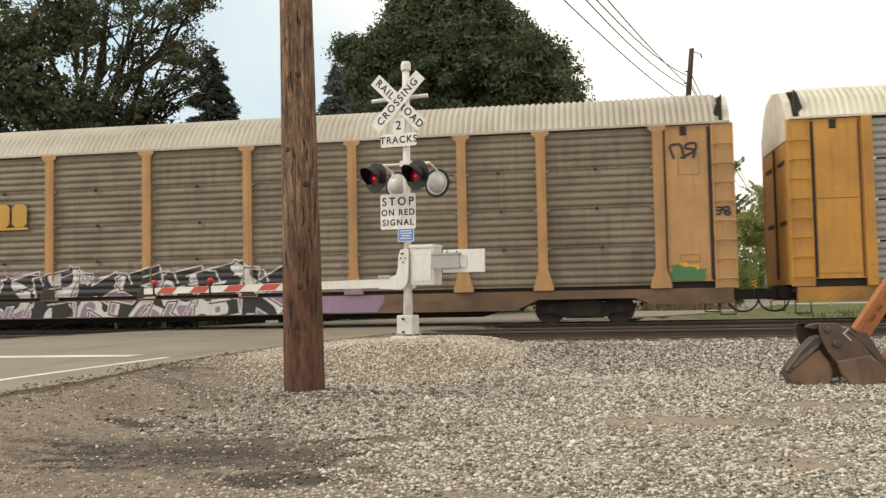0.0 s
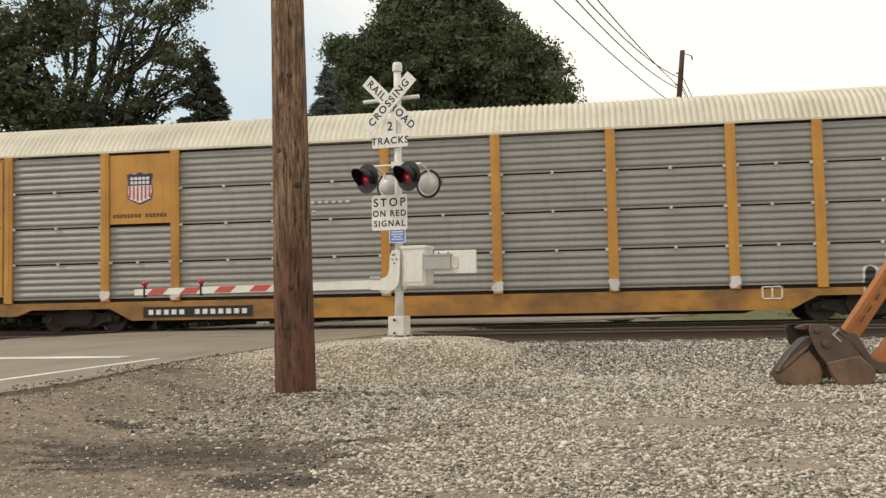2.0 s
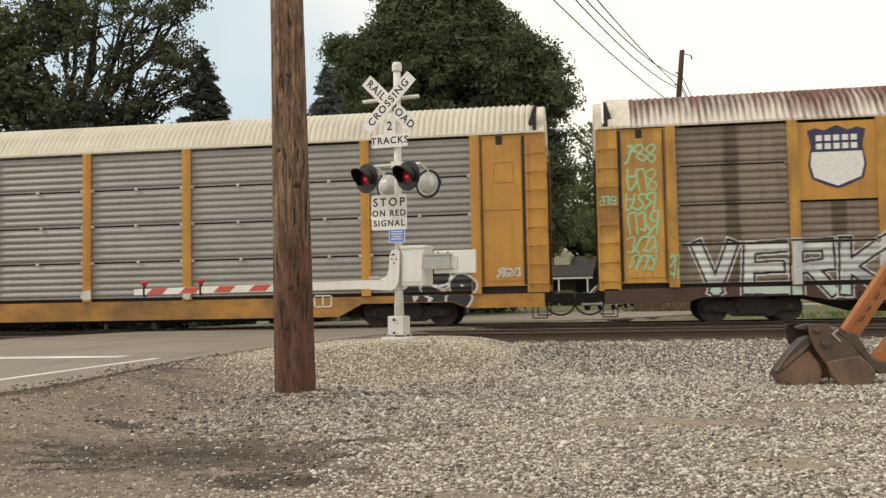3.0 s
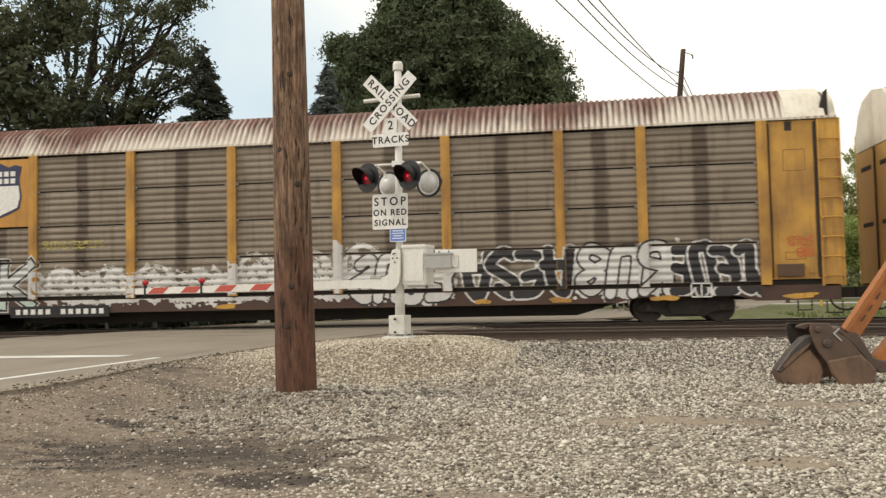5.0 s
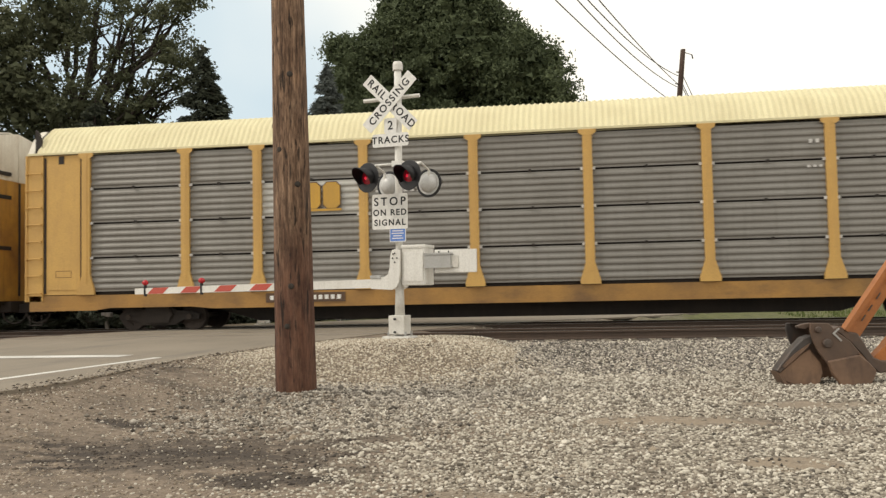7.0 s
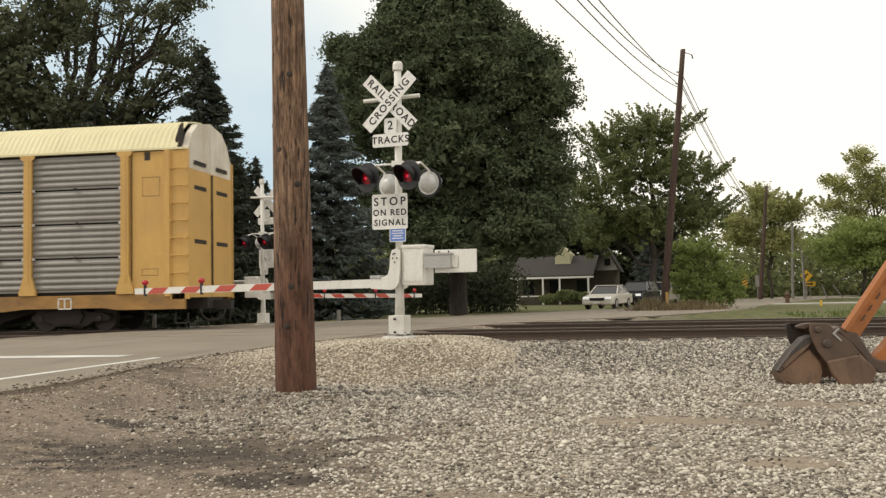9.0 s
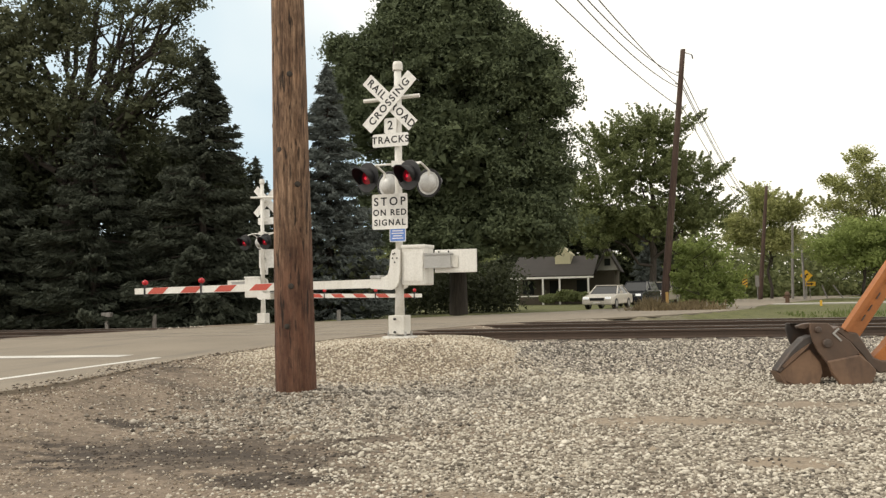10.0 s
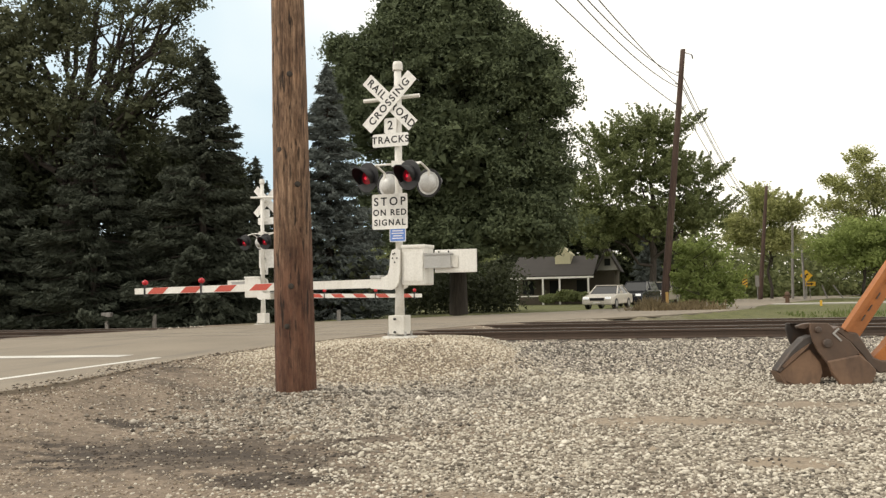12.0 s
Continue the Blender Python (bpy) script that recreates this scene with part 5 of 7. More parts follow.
SHARP_B = (((0.95, 0.95), (0.1, 0.75), (0.9, 0.4), (0.6, 0.0), (0.0, 0.1)),)
SHARP_C = (((0.1, 1.0), (0.25, 0.0)), ((0.95, 0.95), (0.2, 0.45), (1.0, 0.0)))
SHARP_D = (((0.0, 0.8), (0.95, 1.0), (0.8, 0.5), (0.15, 0.45), (0.1, 0.0), (0.95, 0.1)),)
SHARPS = (SHARP_A, SHARP_D, SHARP_C, SHARP_B)
# four broad capitals in unit boxes
BIG_V = (((0.08, 0.98), (0.46, 0.06), (0.92, 0.98)),)
BIG_E = (((0.95, 0.95), (0.15, 0.92), (0.12, 0.05), (0.98, 0.04)), ((0.14, 0.5), (0.85, 0.52)))
BIG_R = (((0.12, 0.0), (0.1, 0.95), (0.85, 0.96), (0.88, 0.55), (0.2, 0.48)), ((0.45, 0.48), (0.95, 0.0)))
BIG_K = (((0.1, 0.98), (0.1, 0.0)), ((0.98, 0.98), (0.18, 0.48), (1.0, 0.0)))


def loose_shape(rng, last=None):
    """A letter-like shape turned about so that it reads as no letter."""
    g = rng.choice([q for q in GLYPHS if q is not last])
    over = g in (GLYPH_B, GLYPH_E, GLYPH_G) or rng.random() < 0.4
    twist = rng.uniform(0.10, 0.22) * rng.choice((-1, 1))
    return g, tuple(tuple((1 - x + twist * math.sin(5 * z), 1 - z if over else z) for x, z in stroke) for stroke in g)


def fat_letters(sheet, x0, x1, z0, z1, n, fill, edge, seed, label, thick=0.122, line=0.048):
    """A row of fat rounded letter shapes that overlap; they spell nothing."""
    rng = random.Random(seed)
    w = (x1 - x0) / n
    last = None
    for k in range(n):
        last, g = loose_shape(rng, last)
        a, b = x0 + w * k + thick * 0.45, x0 + w * (k + 1) - thick * 0.25
        up = rng.uniform(-0.04, 0.05)
        d = reach(sheet, g, a, b, z0 + thick + up, z1 - thick + up, lean=rng.uniform(-0.12, 0.12))
        name = (label, seed, k)
        sheet.put(d < thick + line, name, "graffiti_letter", edge, label)
        sheet.put(d < thick, name, "graffiti_fill", fill, label)


def wild_style(car):
    """Angular black letters with white edges and pale facets over lilac clouds."""
    s = Sheet(car, -7.6, 5.4, 0.30, 1.95, 0.36, 0.012, 0.13, p_lo=0.92)
    cloud = wander(s, 2.2, 3) * 0.20 + wander(s, 9, 4) * 0.07
    body = (s.z < 1.38 + cloud) & (s.x > -7.4 + cloud * 2) & (s.x < 4.7 + cloud * 3)
    s.put(body & (s.x + cloud * 4 < 2.6), "cloud", "overspray", "lilac", "faded lilac overspray behind letters")
    s.put(body & (s.z < 0.99 + cloud) & (s.x > 2.0), "cloud", "overspray", "lilac", "faded lilac overspray behind letters")
    for k in range(9):
        dot = np.hypot(s.x - (-5 + 1.1 * k), (s.z - 1.62 - 0.1 * (k % 2)) * 1.4) < 0.10 + 0.03 * cloud
        s.put(dot & (wander(s, 30, 5) > -0.3), ("dot", k), "overspray", "lilac", "lilac spray blot")
    rng = random.Random(5)
    for k in range(7):
        a = -5.9 + 1.17 * k
        up = (0.0, 0.10, -0.04, 0.14, 0.05, 0.16, 0.02)[k]
        d = reach(s, SHARPS[k % 4], a + 0.16, a + 1.12, 0.48, 1.40 + up, True, 0.22)
        name = ("letter", k)
        s.put(d < 0.225, name, "graffiti_letter", "spraywhite", "sharp black graffiti letter edged in white")
        s.put(d < 0.19, name, "graffiti_fill", "sprayblack", "")
        s.put((d < 0.155) & (wander(s, 3.4, 40 + k) > 0.12), name, "graffiti_facet", "spraywhite", "")
        s.put((d < 0.125) & (wander(s, 3.4, 40 + k) > 0.50), name, "graffiti_facet", "lilac", "")
    # thin flourishes above the letters
    for k in range(6):
        x = -5.4 + 1.25 * k + rng.uniform(-0.2, 0.2)
        d = reach(s, (((0, 0), (0.6, 0.5), (1.0, 0.42), (1.15, -0.6)),), x, x + 0.8, 1.42, 1.70, True)
        s.put(d < 0.020, ("flourish", k), "graffiti_line", "spraywhite", "thin white spray line")
    s.build()
    g = Sheet(car, 11.9, 13.1, 0.98, 1.6, 0.36, 0.012, 0.13)
    f = wander(g, 4, 8) * 0.10 + wander(g, 20, 9) * 0.04
    g.put((g.z < 1.36 + f) & (g.x > 12.05 + f) & (g.x < 12.9 + f), "green", "overspray", "green", "patch of green spray paint")
    g.put((g.z > 1.38 + f) & (g.z < 1.48 + f) & (g.x > 12.3 + f) & (g.x < 12.75), "gold", "overspray", "signyellow", "patch of yellow spray paint")
    g.build()


def small_piece(car):
    """Three fat black letter shapes with white edges, one on top."""
    s = Sheet(car, 9.7, 11.95, 0.30, 1.95, 0.30, 0.042, 0.0, p_lo=0.89)
    fat_letters(s, 10.0, 11.68, 0.38, 1.30, 3, "sprayblack", "spraywhite", 8, "black graffiti letter edged in white", 0.125, 0.05)
    fat_letters(s, 10.55, 11.15, 1.10, 1.66, 1, "sprayblack", "spraywhite", 12, "black graffiti letter edged in white", 0.11, 0.05)
    s.build()


def throw_ups(car):
    """Silver capitals, a band of worn white paint and rows of fat black and white letters along the lower side."""
    s = Sheet(car, -11.72, 11.72, 0.47, 2.35, 0.50, 0.036, 0.0, p_lo=0.95)
    ragged = wander(s, 6, 20) * 0.10 + wander(s, 26, 21) * 0.06
    scallop = 0.13 * np.abs(np.sin(s.x * 3.7)) + ragged
    band = (s.x > -6.75) & (s.x < 4.4) & (s.z < np.where(s.x < -1.5, 1.50, np.where(s.x < 1.4, 1.55, 1.45)) + scallop) & (s.z > 0.70 + ragged)
    worn = wander(s, 12, 22) * 0.5 + wander(s, 45, 23) * 0.35
    h = (P_HI - 0.95) / 4
    ridge = np.interp(np.mod((np.mod(s.z - 0.95, h) - 0.03) / ((h - 0.096) / RIBS), 1.0), (0, 0.10, 0.36, 0.60, 0.92), (0, 0, 1, 1, 0))
    s.put(band & (worn + ridge * 0.9 > 0.02), "band", "overspray", "spraywhite", "streaky worn white paint on the corrugations")
    for k, (a, b, top) in enumerate(((-6.6, -5.9, 1.72), (-5.2, -4.5, 1.74), (-4.0, -3.2, 1.76), (-1.2, -0.4, 1.98), (-0.35, 0.4, 1.94), (0.5, 1.1, 2.0), (1.6, 2.5, 2.14))):
        d = reach(s, (((0, 0), (0.05, 0.7), (0.5, 1.0), (0.95, 0.7), (1.0, 0)), ((0.3, 0.2), (0.5, 0.6), (0.7, 0.2))), a, b, 1.30, top - 0.06)
        s.put((d < 0.055) & (worn > -0.55), ("ghost", k), "graffiti_line", "spraywhite", "faint white graffiti outline")
        s.put((d < 0.13) & (d > 0.055) & (worn > 0.35), ("ghost", k), "overspray", "spraywhite", "")
    s.put((np.abs(s.x - 1.41) < 0.13) & (s.z < 2.2 + ragged) & (s.z > 1.0), "post", "overspray", "spraywhite", "white spray over a post")
    s.put((np.abs(s.x + 1.41) < 0.13) & (s.z < 1.75 + ragged) & (s.z > 1.0), "post_two", "overspray", "spraywhite", "white spray over a post")
    # backing haze of the outlined letters
    for k, (a, b) in enumerate(((1.75, 4.4), (7.35, 9.75))):
        s.put((s.x > a + ragged) & (s.x < b + ragged) & (s.z > 0.66 + ragged) & (s.z < 1.86 + ragged), ("haze", k), "overspray", "spraywhite", "white spray behind letters")
    fat_letters(s, 1.75, 4.35, 0.62, 1.86, 4, "spraywhite", "sprayblack", 14, "white graffiti letter edged in black")
    fat_letters(s, 4.6, 7.3, 0.62, 1.90, 4, "sprayblack", "spraywhite", 15, "black graffiti letter edged in white")
    fat_letters(s, 7.4, 9.7, 0.64, 1.92, 3, "spraywhite", "sprayblack", 17, "white graffiti letter edged in black")
    fat_letters(s, 9.65, 11.7, 0.62, 1.92, 4, "sprayblack", "spraywhite", 16, "black graffiti letter edged in white")
    # the four big capitals
    for k, g in enumerate((BIG_V, BIG_E, BIG_R, BIG_K)):
        a = -11.42 + 1.10 * k
        d = reach(s, g, a + 0.08, a + 1.02, 0.74, 1.84, True, 0.04 if k else -0.04)
        name = ("capital", k)
        s.put(d < 0.195, name, "graffiti_letter", "spraywhite", "silver graffiti capital edged in black and white")
        s.put(d < 0.163, name, "graffiti_edge", "sprayblack", "")
        s.put(d < 0.108, name, "graffiti_fill", "spraysilver", "")
        s.put((d < 0.108) & (s.z < 0.86 + ragged), name, "graffiti_tint", "mintpale", "")
    d = reach(s, GLYPH_A + GLYPH_D, -7.15, -6.75, 0.95, 1.55)
    s.put(d < 0.05, "small", "graffiti_line", "spraywhite", "small white graffiti tag")
    s.build()


def tag(car, x0, x1, z0, z1, material, n, seed, pen=0.02):
    """A scribbled tag: thin looping strokes that spell nothing."""
    rng = random.Random(seed)
    s = Sheet(car, x0 - 0.06, x1 + 0.06, z0 - 0.06, z1 + 0.06, 0.40, 0.036, 0.0, 0.011, 0.95)
    w = (x1 - x0) / n
    for k in range(n):
        g = loose_shape(rng)[1]
        d = reach(s, g, x0 + w * k, x0 + w * (k + rng.uniform(0.85, 1.2)), z0 + rng.uniform(0, 0.2) * (z1 - z0), z1, lean=rng.uniform(0.0, 0.5))
        s.put(d < pen * rng.uniform(0.7, 1.1), "tag", "graffiti_tag", material, "scribbled spray-paint tag")
    s.build()


def shield(car, x, z, w, h, striped):
    """A railway emblem as a plain shield: blue top with pale bars, lower part striped or faded white."""
    def outline(s):
        pts = [(-0.5, 0.42), (-0.36, 0.46), (-0.2, 0.42), (0, 0.5), (0.2, 0.42), (0.36, 0.46), (0.5, 0.42), (0.44, 0.18), (0.5, -0.12), (0.44, -0.34), (0.2, -0.44), (0, -0.5), (-0.2, -0.44), (-0.44, -0.34), (-0.5, -0.12), (-0.44, 0.18)]
        return [(x + a * w * s, z + b * h * s) for a, b in pts]
    em = part("emblem", slab(outline(1.0), -1.515, -1.505), M["navy"], car, "blue and white shield emblem")
    part("emblem_field", slab([(x - 0.43 * w, z + 0.08 * h), (x + 0.43 * w, z + 0.08 * h), (x + 0.46 * w, z - 0.12 * h), (x + 0.40 * w, z - 0.32 * h), (x, z - 0.46 * h), (x - 0.40 * w, z - 0.32 * h), (x - 0.46 * w, z - 0.12 * h)], -1.518, -1.5155), M["sign"], em)
    for dz in (0.17, 0.30):
        for k in range(5):
            bx = x + (k - 2) * w * 0.15
            part("emblem_bar", boxed((bx - w * 0.052, -1.518, z + dz * h - 0.045 * h), (bx + w * 0.052, -1.5155, z + dz * h + 0.045 * h)), M["sign"], em)
    if striped:
        for k in range(6):
            bx = x + (k - 2.5) * w * 0.15
            low = -0.42 + 0.05 * abs(k - 2.5)
            part("emblem_stripe", boxed((bx - w * 0.036, -1.5205, z + low * h), (bx + w * 0.036, -1.5185, z + 0.07 * h)), M["emred"], em)


def sign_plate(car, x0, x1, z0, z1, label):
    bm = bmesh.new()
    box(bm, (x0, -1.505, z0), (x1, -1.47, z1))
    return part("emblem_plate", bm, M["yellow"], car, label)


def block_letters(car, x0, x1, z0, z1):
    """Owner's mark as three plain yellow blocks over a bar."""
    w = (x1 - x0) / 3
    for k in range(3):
        a, b = x0 + k * w + 0.04, x0 + (k + 1) * w - 0.04
        c = 0.10
        block = [(a + c, z0), (b - c, z0), (b, z0 + c), (b, z1 - c), (b - c, z1), (a + c, z1), (a, z1 - c), (a, z0 + c)]
        mark = part("owner_mark", slab(block, -1.545, -1.538), M["markyellow"], car, "yellow painted owner's mark")
        part("owner_mark_edge", slab([((a + b) / 2 + (x - (a + b) / 2) * 1.1, (z0 + z1) / 2 + (z - (z0 + z1) / 2) * 1.1 - 0.01) for x, z in block], -1.537, -1.531), M["brownpaint"], mark)
    part("owner_mark", boxed((x0, -1.545, z0 - 0.07), (x1, -1.531, z0 - 0.01)), M["markyellow"], car, "yellow painted bar")


def frame_box(car, x0, x1, z0, z1):
    bm = bmesh.new()
    t = 0.03
    for lo, hi in (((x0, z0), (x1, z0 + t)), ((x0, z1 - t), (x1, z1)), ((x0, z0), (x0 + t, z1)), ((x1 - t, z0), (x1, z1)), (((x0 + x1) / 2 - t / 2, z0), ((x0 + x1) / 2 + t / 2, z1))):
        box(bm, (lo[0], -1.504, lo[1]), (hi[0], -1.488, hi[1]))
    part("stencil_frame", bm, M["sign"], car, "white stencilled frame")


def stencil_row(car, x0, x1, z, n, tall=0.055):
    """A row of small worn white bars on a panel."""
    w = (x1 - x0) / n
    for k in range(n):
        part("stencil_bar", boxed((x0 + w * (k + 0.2), -1.486, z), (x0 + w * (k + 0.75), -1.474, z + tall)), M["spraywhite"], car, "small white stencilled bar")


def mark_wagons():
    M["signyellow"] = plain("sign_yellow", (0.72, 0.42, 0.03), 0.4)
    M["markyellow"] = painted("mark_yellow", (0.60, 0.34, 0.045), (0.40, 0.24, 0.06), 0.5, amount=0.6)
    M["brownpaint"] = plain("brown_paint", (0.10, 0.055, 0.03), 0.6)
    M["navy"] = plain("navy_paint", (0.028, 0.03, 0.085), 0.5)
    M["emred"] = plain("emblem_red", (0.45, 0.04, 0.05), 0.5)
    M["lilac"] = painted("lilac_spray", (0.33, 0.22, 0.34), (0.22, 0.17, 0.19), 0.7, amount=0.8)
    M["sprayblack"] = painted("black_spray", (0.022, 0.021, 0.024), (0.05, 0.045, 0.045), 0.6, amount=0.4)
    M["spraysilver"] = painted("silver_spray", (0.64, 0.65, 0.63), (0.36, 0.37, 0.37), 0.5, 0.1, 0.9, streak=(9, 9, 2.5))
    M["yellowspray"] = painted("yellow_spray", (0.42, 0.36, 0.09), (0.30, 0.25, 0.10), 0.7, amount=0.8)
    M["mintpale"] = painted("pale_mint_spray", (0.50, 0.62, 0.55), (0.46, 0.52, 0.49), 0.6, amount=0.6)
    M["mint"] = painted("mint_spray", (0.32, 0.58, 0.36), (0.42, 0.50, 0.22), 0.7, amount=0.6)
    M["green"] = painted("green_spray", (0.055, 0.19, 0.085), (0.16, 0.19, 0.06), 0.7, amount=0.6)
    M["orangespray"] = painted("orange_spray", (0.55, 0.13, 0.04), (0.45, 0.22, 0.06), 0.7, amount=0.4)
    one, two, three, four = (c for c, _ in CARS)
    wild_style(one)
    tag(one, 12.15, 12.75, 3.95, 4.3, "sprayblack", 2, 6, 0.03)
    tag(one, 13.15, 13.5, 2.55, 2.75, "sprayblack", 2, 7, 0.03)
    block_letters(one, -6.40, -4.85, 2.86, 3.5)
    sign_plate(two, -8.90, -7.17, 2.86, 4.70, "yellow plate with an emblem")
    shield(two, -8.04, 3.80, 0.74, 0.86, True)
    for k in range(15):
        if k != 8:
            x = -8.80 + 0.102 * k
            part("slogan_bar", boxed((x, -1.51, 3.02), (x + 0.072, -1.504, 3.12)), M["brownpaint"], two, "small dark painted bar")
    letter_plate(two, -7.95, -4.95, 0.37, 0.65, "black", "sign", 13, "black plate with white bars")
    letter_plate(two, -4.30, -3.95, 0.40, 0.64, "yellow_dull", "black", 3, "small stencil with dark bars")
    frame_box(two, 7.65, 8.12, 0.55, 0.86)
    stencil_row(two, -3.95, -2.3, 3.22, 9)
    stencil_row(two, -4.0, -3.5, 4.05, 2, 0.12)
    stencil_row(two, -3.7, -3.2, 3.0, 3, 0.04)
    small_piece(two)
    tag(two, 12.35, 12.95, 1.22, 1.42, "spraywhite", 4, 9, 0.022)
    tag(two, 11.15, 11.7, 1.55, 1.8, "spraywhite", 4, 10, 0.018)
    for p in POSTS[1:8]:
        part("post_foot", slab(blob(p, 0.98, 0.26, 0.26, random.Random(int(p * 10)), 0.25), -1.557, -1.552), M["spraywhite"], two, "whitened post foot")
    sign_plate(three, -8.98, -7.10, 2.86, 4.70, "yellow plate with an emblem")
    shield(three, -8.04, 3.86, 1.30, 1.50, False)
    letter_plate(three, -7.7, -4.85, 0.40, 0.70, "black", "sign", 12, "black plate with white bars")
    frame_box(three, 10.1, 10.6, 0.60, 0.95)
    throw_ups(three)
    tag(three, -6.8, -5.0, 2.22, 2.42, "yellowspray", 10, 11, 0.016)
    for x, w in ((-1.6, 0.5), (5.1, 0.35), (7.0, 0.5), (9.5, 0.6), (12.6, 0.7)):
        part("sill_patch", slab(blob(x, 0.60, w, 0.13, random.Random(int(x * 9)), 0.3), -1.4995, -1.491), M["yellow_rust"], three, "patch of old yellow paint on the sill")
    for k, (a, b) in enumerate(((3.85, 4.35), (3.2, 3.75), (2.75, 3.15), (2.15, 2.7), (1.7, 2.1), (1.3, 1.65))):
        tag(three, -12.95 + 0.06 * (k % 2), -12.15 - 0.05 * (k % 3), a, b, "mint", 3, 20 + k, 0.028)
    tag(three, -11.95, -11.72, 1.1, 1.65, "mint", 2, 32, 0.024)
    tag(three, -13.55, -13.15, 2.9, 3.12, "mint", 4, 31, 0.018)
    tag(three, 12.35, 12.95, 1.75, 2.0, "orangespray", 4, 30, 0.02)
    tag(three, 12.55, 12.95, 1.5, 1.72, "orangespray", 3, 33, 0.018)
    bm = boxed((12.1, -1.56, 1.05), (12.7, -1.48, 1.35), 0.02)
    part("brake_housing", bm, M["brownpaint"], three, "rusty brake gear housing")
    block_letters(four, -6.36, -4.80, 3.06, 3.72)
    letter_plate(four, -6.85, -4.75, 0.68, 0.92, "brownpaint", "sign", 12, "dark brown plate with white bars")
    stencil_row(four, -3.95, -2.35, 3.42, 9)
    stencil_row(four, -3.55, -3.05, 3.18, 3, 0.04)
    stencil_row(four, 6.55, 6.85, 4.20, 2, 0.09)
    stencil_row(four, 6.5, 6.9, 3.62, 3)
    frame_box(four, 9.9, 10.3, 0.6, 0.9)


mark_wagons()


def cable(name, a, b, sag, r, label):
    bm = bmesh.new()
    a, b = Vector(a), Vector(b)
    n, rings = 14, []
    d = (b - a).normalized()
    u = d.orthogonal().normalized()
    w = d.cross(u)
    for k in range(n + 1):
        f = k / n
        q = a.lerp(b, f) - Vector((0, 0, 4 * sag * f * (1 - f)))
        rings.append([bm.verts.new(q + (u * math.cos(j * math.tau / 5) + w * math.sin(j * math.tau / 5)) * r) for j in range(5)])
    for g, h in zip(rings, rings[1:]):
        for j in range(5):
            bm.faces.new((g[j], g[(j + 1) % 5], h[(j + 1) % 5], h[j]))
    return tagged(part(name, bm, M["black"]), label, "cable", "overhead cables")


def build_poles():
    pole = round_pole("wooden_pole", (-3.237, 9.77, 0.08), (-3.262, 9.55, 8.2), 0.237, 0.148, M["pole"], "thick weathered brown wooden utility pole standing in gravel", 96, 150)
    rng = random.Random(5)
    for z, a in ((2.75, -0.4), (2.35, 0.6), (1.2, 0.15), (3.6, 0.3), (0.75, -0.1), (3.05, -1.35)):
        r = 0.237 - 0.0105 * z
        knot = turned([(0.0, -0.012), (0.022, -0.010), (0.036, 0.0), (0.0, 0.012)], 8)
        part("knot", knot, M["bark"], pole, "", pose(math.sin(a) * r - 0.001 * z, -math.cos(a) * r - 0.027 * z, z, 0, 0, math.degrees(a)))
    far = round_pole("utility_pole", (4.15, 46.3, 0.05), (5.52, 45.8, 13.4), 0.21, 0.125, M["farpole"], "leaning dark brown wooden utility pole beyond the tracks")
    bm = bmesh.new()
    tube(bm, (1.42, -0.5, 13.2), (1.80, -0.5, 13.05), 0.02, seg=6)
    tube(bm, (1.80, -0.5, 13.05), (1.84, -0.5, 12.85), 0.035, seg=6)
    part("bracket", bm, M["hood"], far)
    for z in (12.2, 11.6, 10.6):
        bm = bmesh.new()
        tube(bm, (1.47 * z / 13.4 - 0.17, -0.4, z), (1.47 * z / 13.4 - 0.34, -0.45, z + 0.03), 0.05, 0.03, seg=8)
        part("insulator", bm, M["steel"], far)
    tag = bmesh.new()
    box(tag, (0.12, -0.31, 0.1), (0.26, -0.25, 1.0))
    part("marker_board", tag, M["yellow_pale"], far, "yellow marker board at the pole's foot")
    # cables come in from above the tracks and go on along the road
    for (x, y, z), zt, dip in (((-0.47, 25.0, 9.5), 10.6, 0.17), ((0.16, 25.0, 9.45), 11.5, 0.30), ((0.45, 25.0, 9.43), 12.07, 0.28), ((0.75, 25.0, 9.41), 11.66, 0.10)):
        top = Vector((4.17 + 1.37 * zt / 13.4 - 0.17, 45.85, zt))
        # a longer span that hangs by dip over its last part
        at0 = Vector((x, y, z + 2.74 * dip))
        back = at0 + (at0 - top) * 0.7
        cable("overhead_cable", back, top, 2.9 * dip, 0.02, "thin dark overhead cable strung between wooden poles")
        cable("overhead_cable", (top.x + 0.3, top.y + 0.3, top.z), (19.1, 103.8, zt - 0.6), 0.5, 0.022, "thin dark overhead cable leading away along the road")
    round_pole("utility_pole", (16.08, 83.6, 0.05), (16.95, 83.2, 10.4), 0.22, 0.13, M["farpole"], "slender weathered brown wooden pole beside the far road")
    round_pole("utility_pole", (18.85, 78.9, 0.05), (18.75, 78.8, 4.3), 0.11, 0.09, M["greypole"], "short pale grey pole on the grass verge")
    round_pole("utility_pole", (19.0, 84.0, 0.05), (19.2, 83.8, 6.8), 0.13, 0.1, M["greypole"], "thin grey pole standing among the trees")
    for a, c in (((22.17, 84.5, 0.1), (21.69, 84.4, 1.3)), ((23.6, 84.7, 0.1), (22.7, 84.6, 1.3))):
        guard = thing("guy_marker", pose(*a), "leaning pale guy wire marker on the grass", "guy wire marker")
        part("sleeve", tube(bmesh.new(), (0, 0, -0.1), Vector(c) - Vector(a), 0.06, seg=8), M["greypole"], guard)


build_poles()


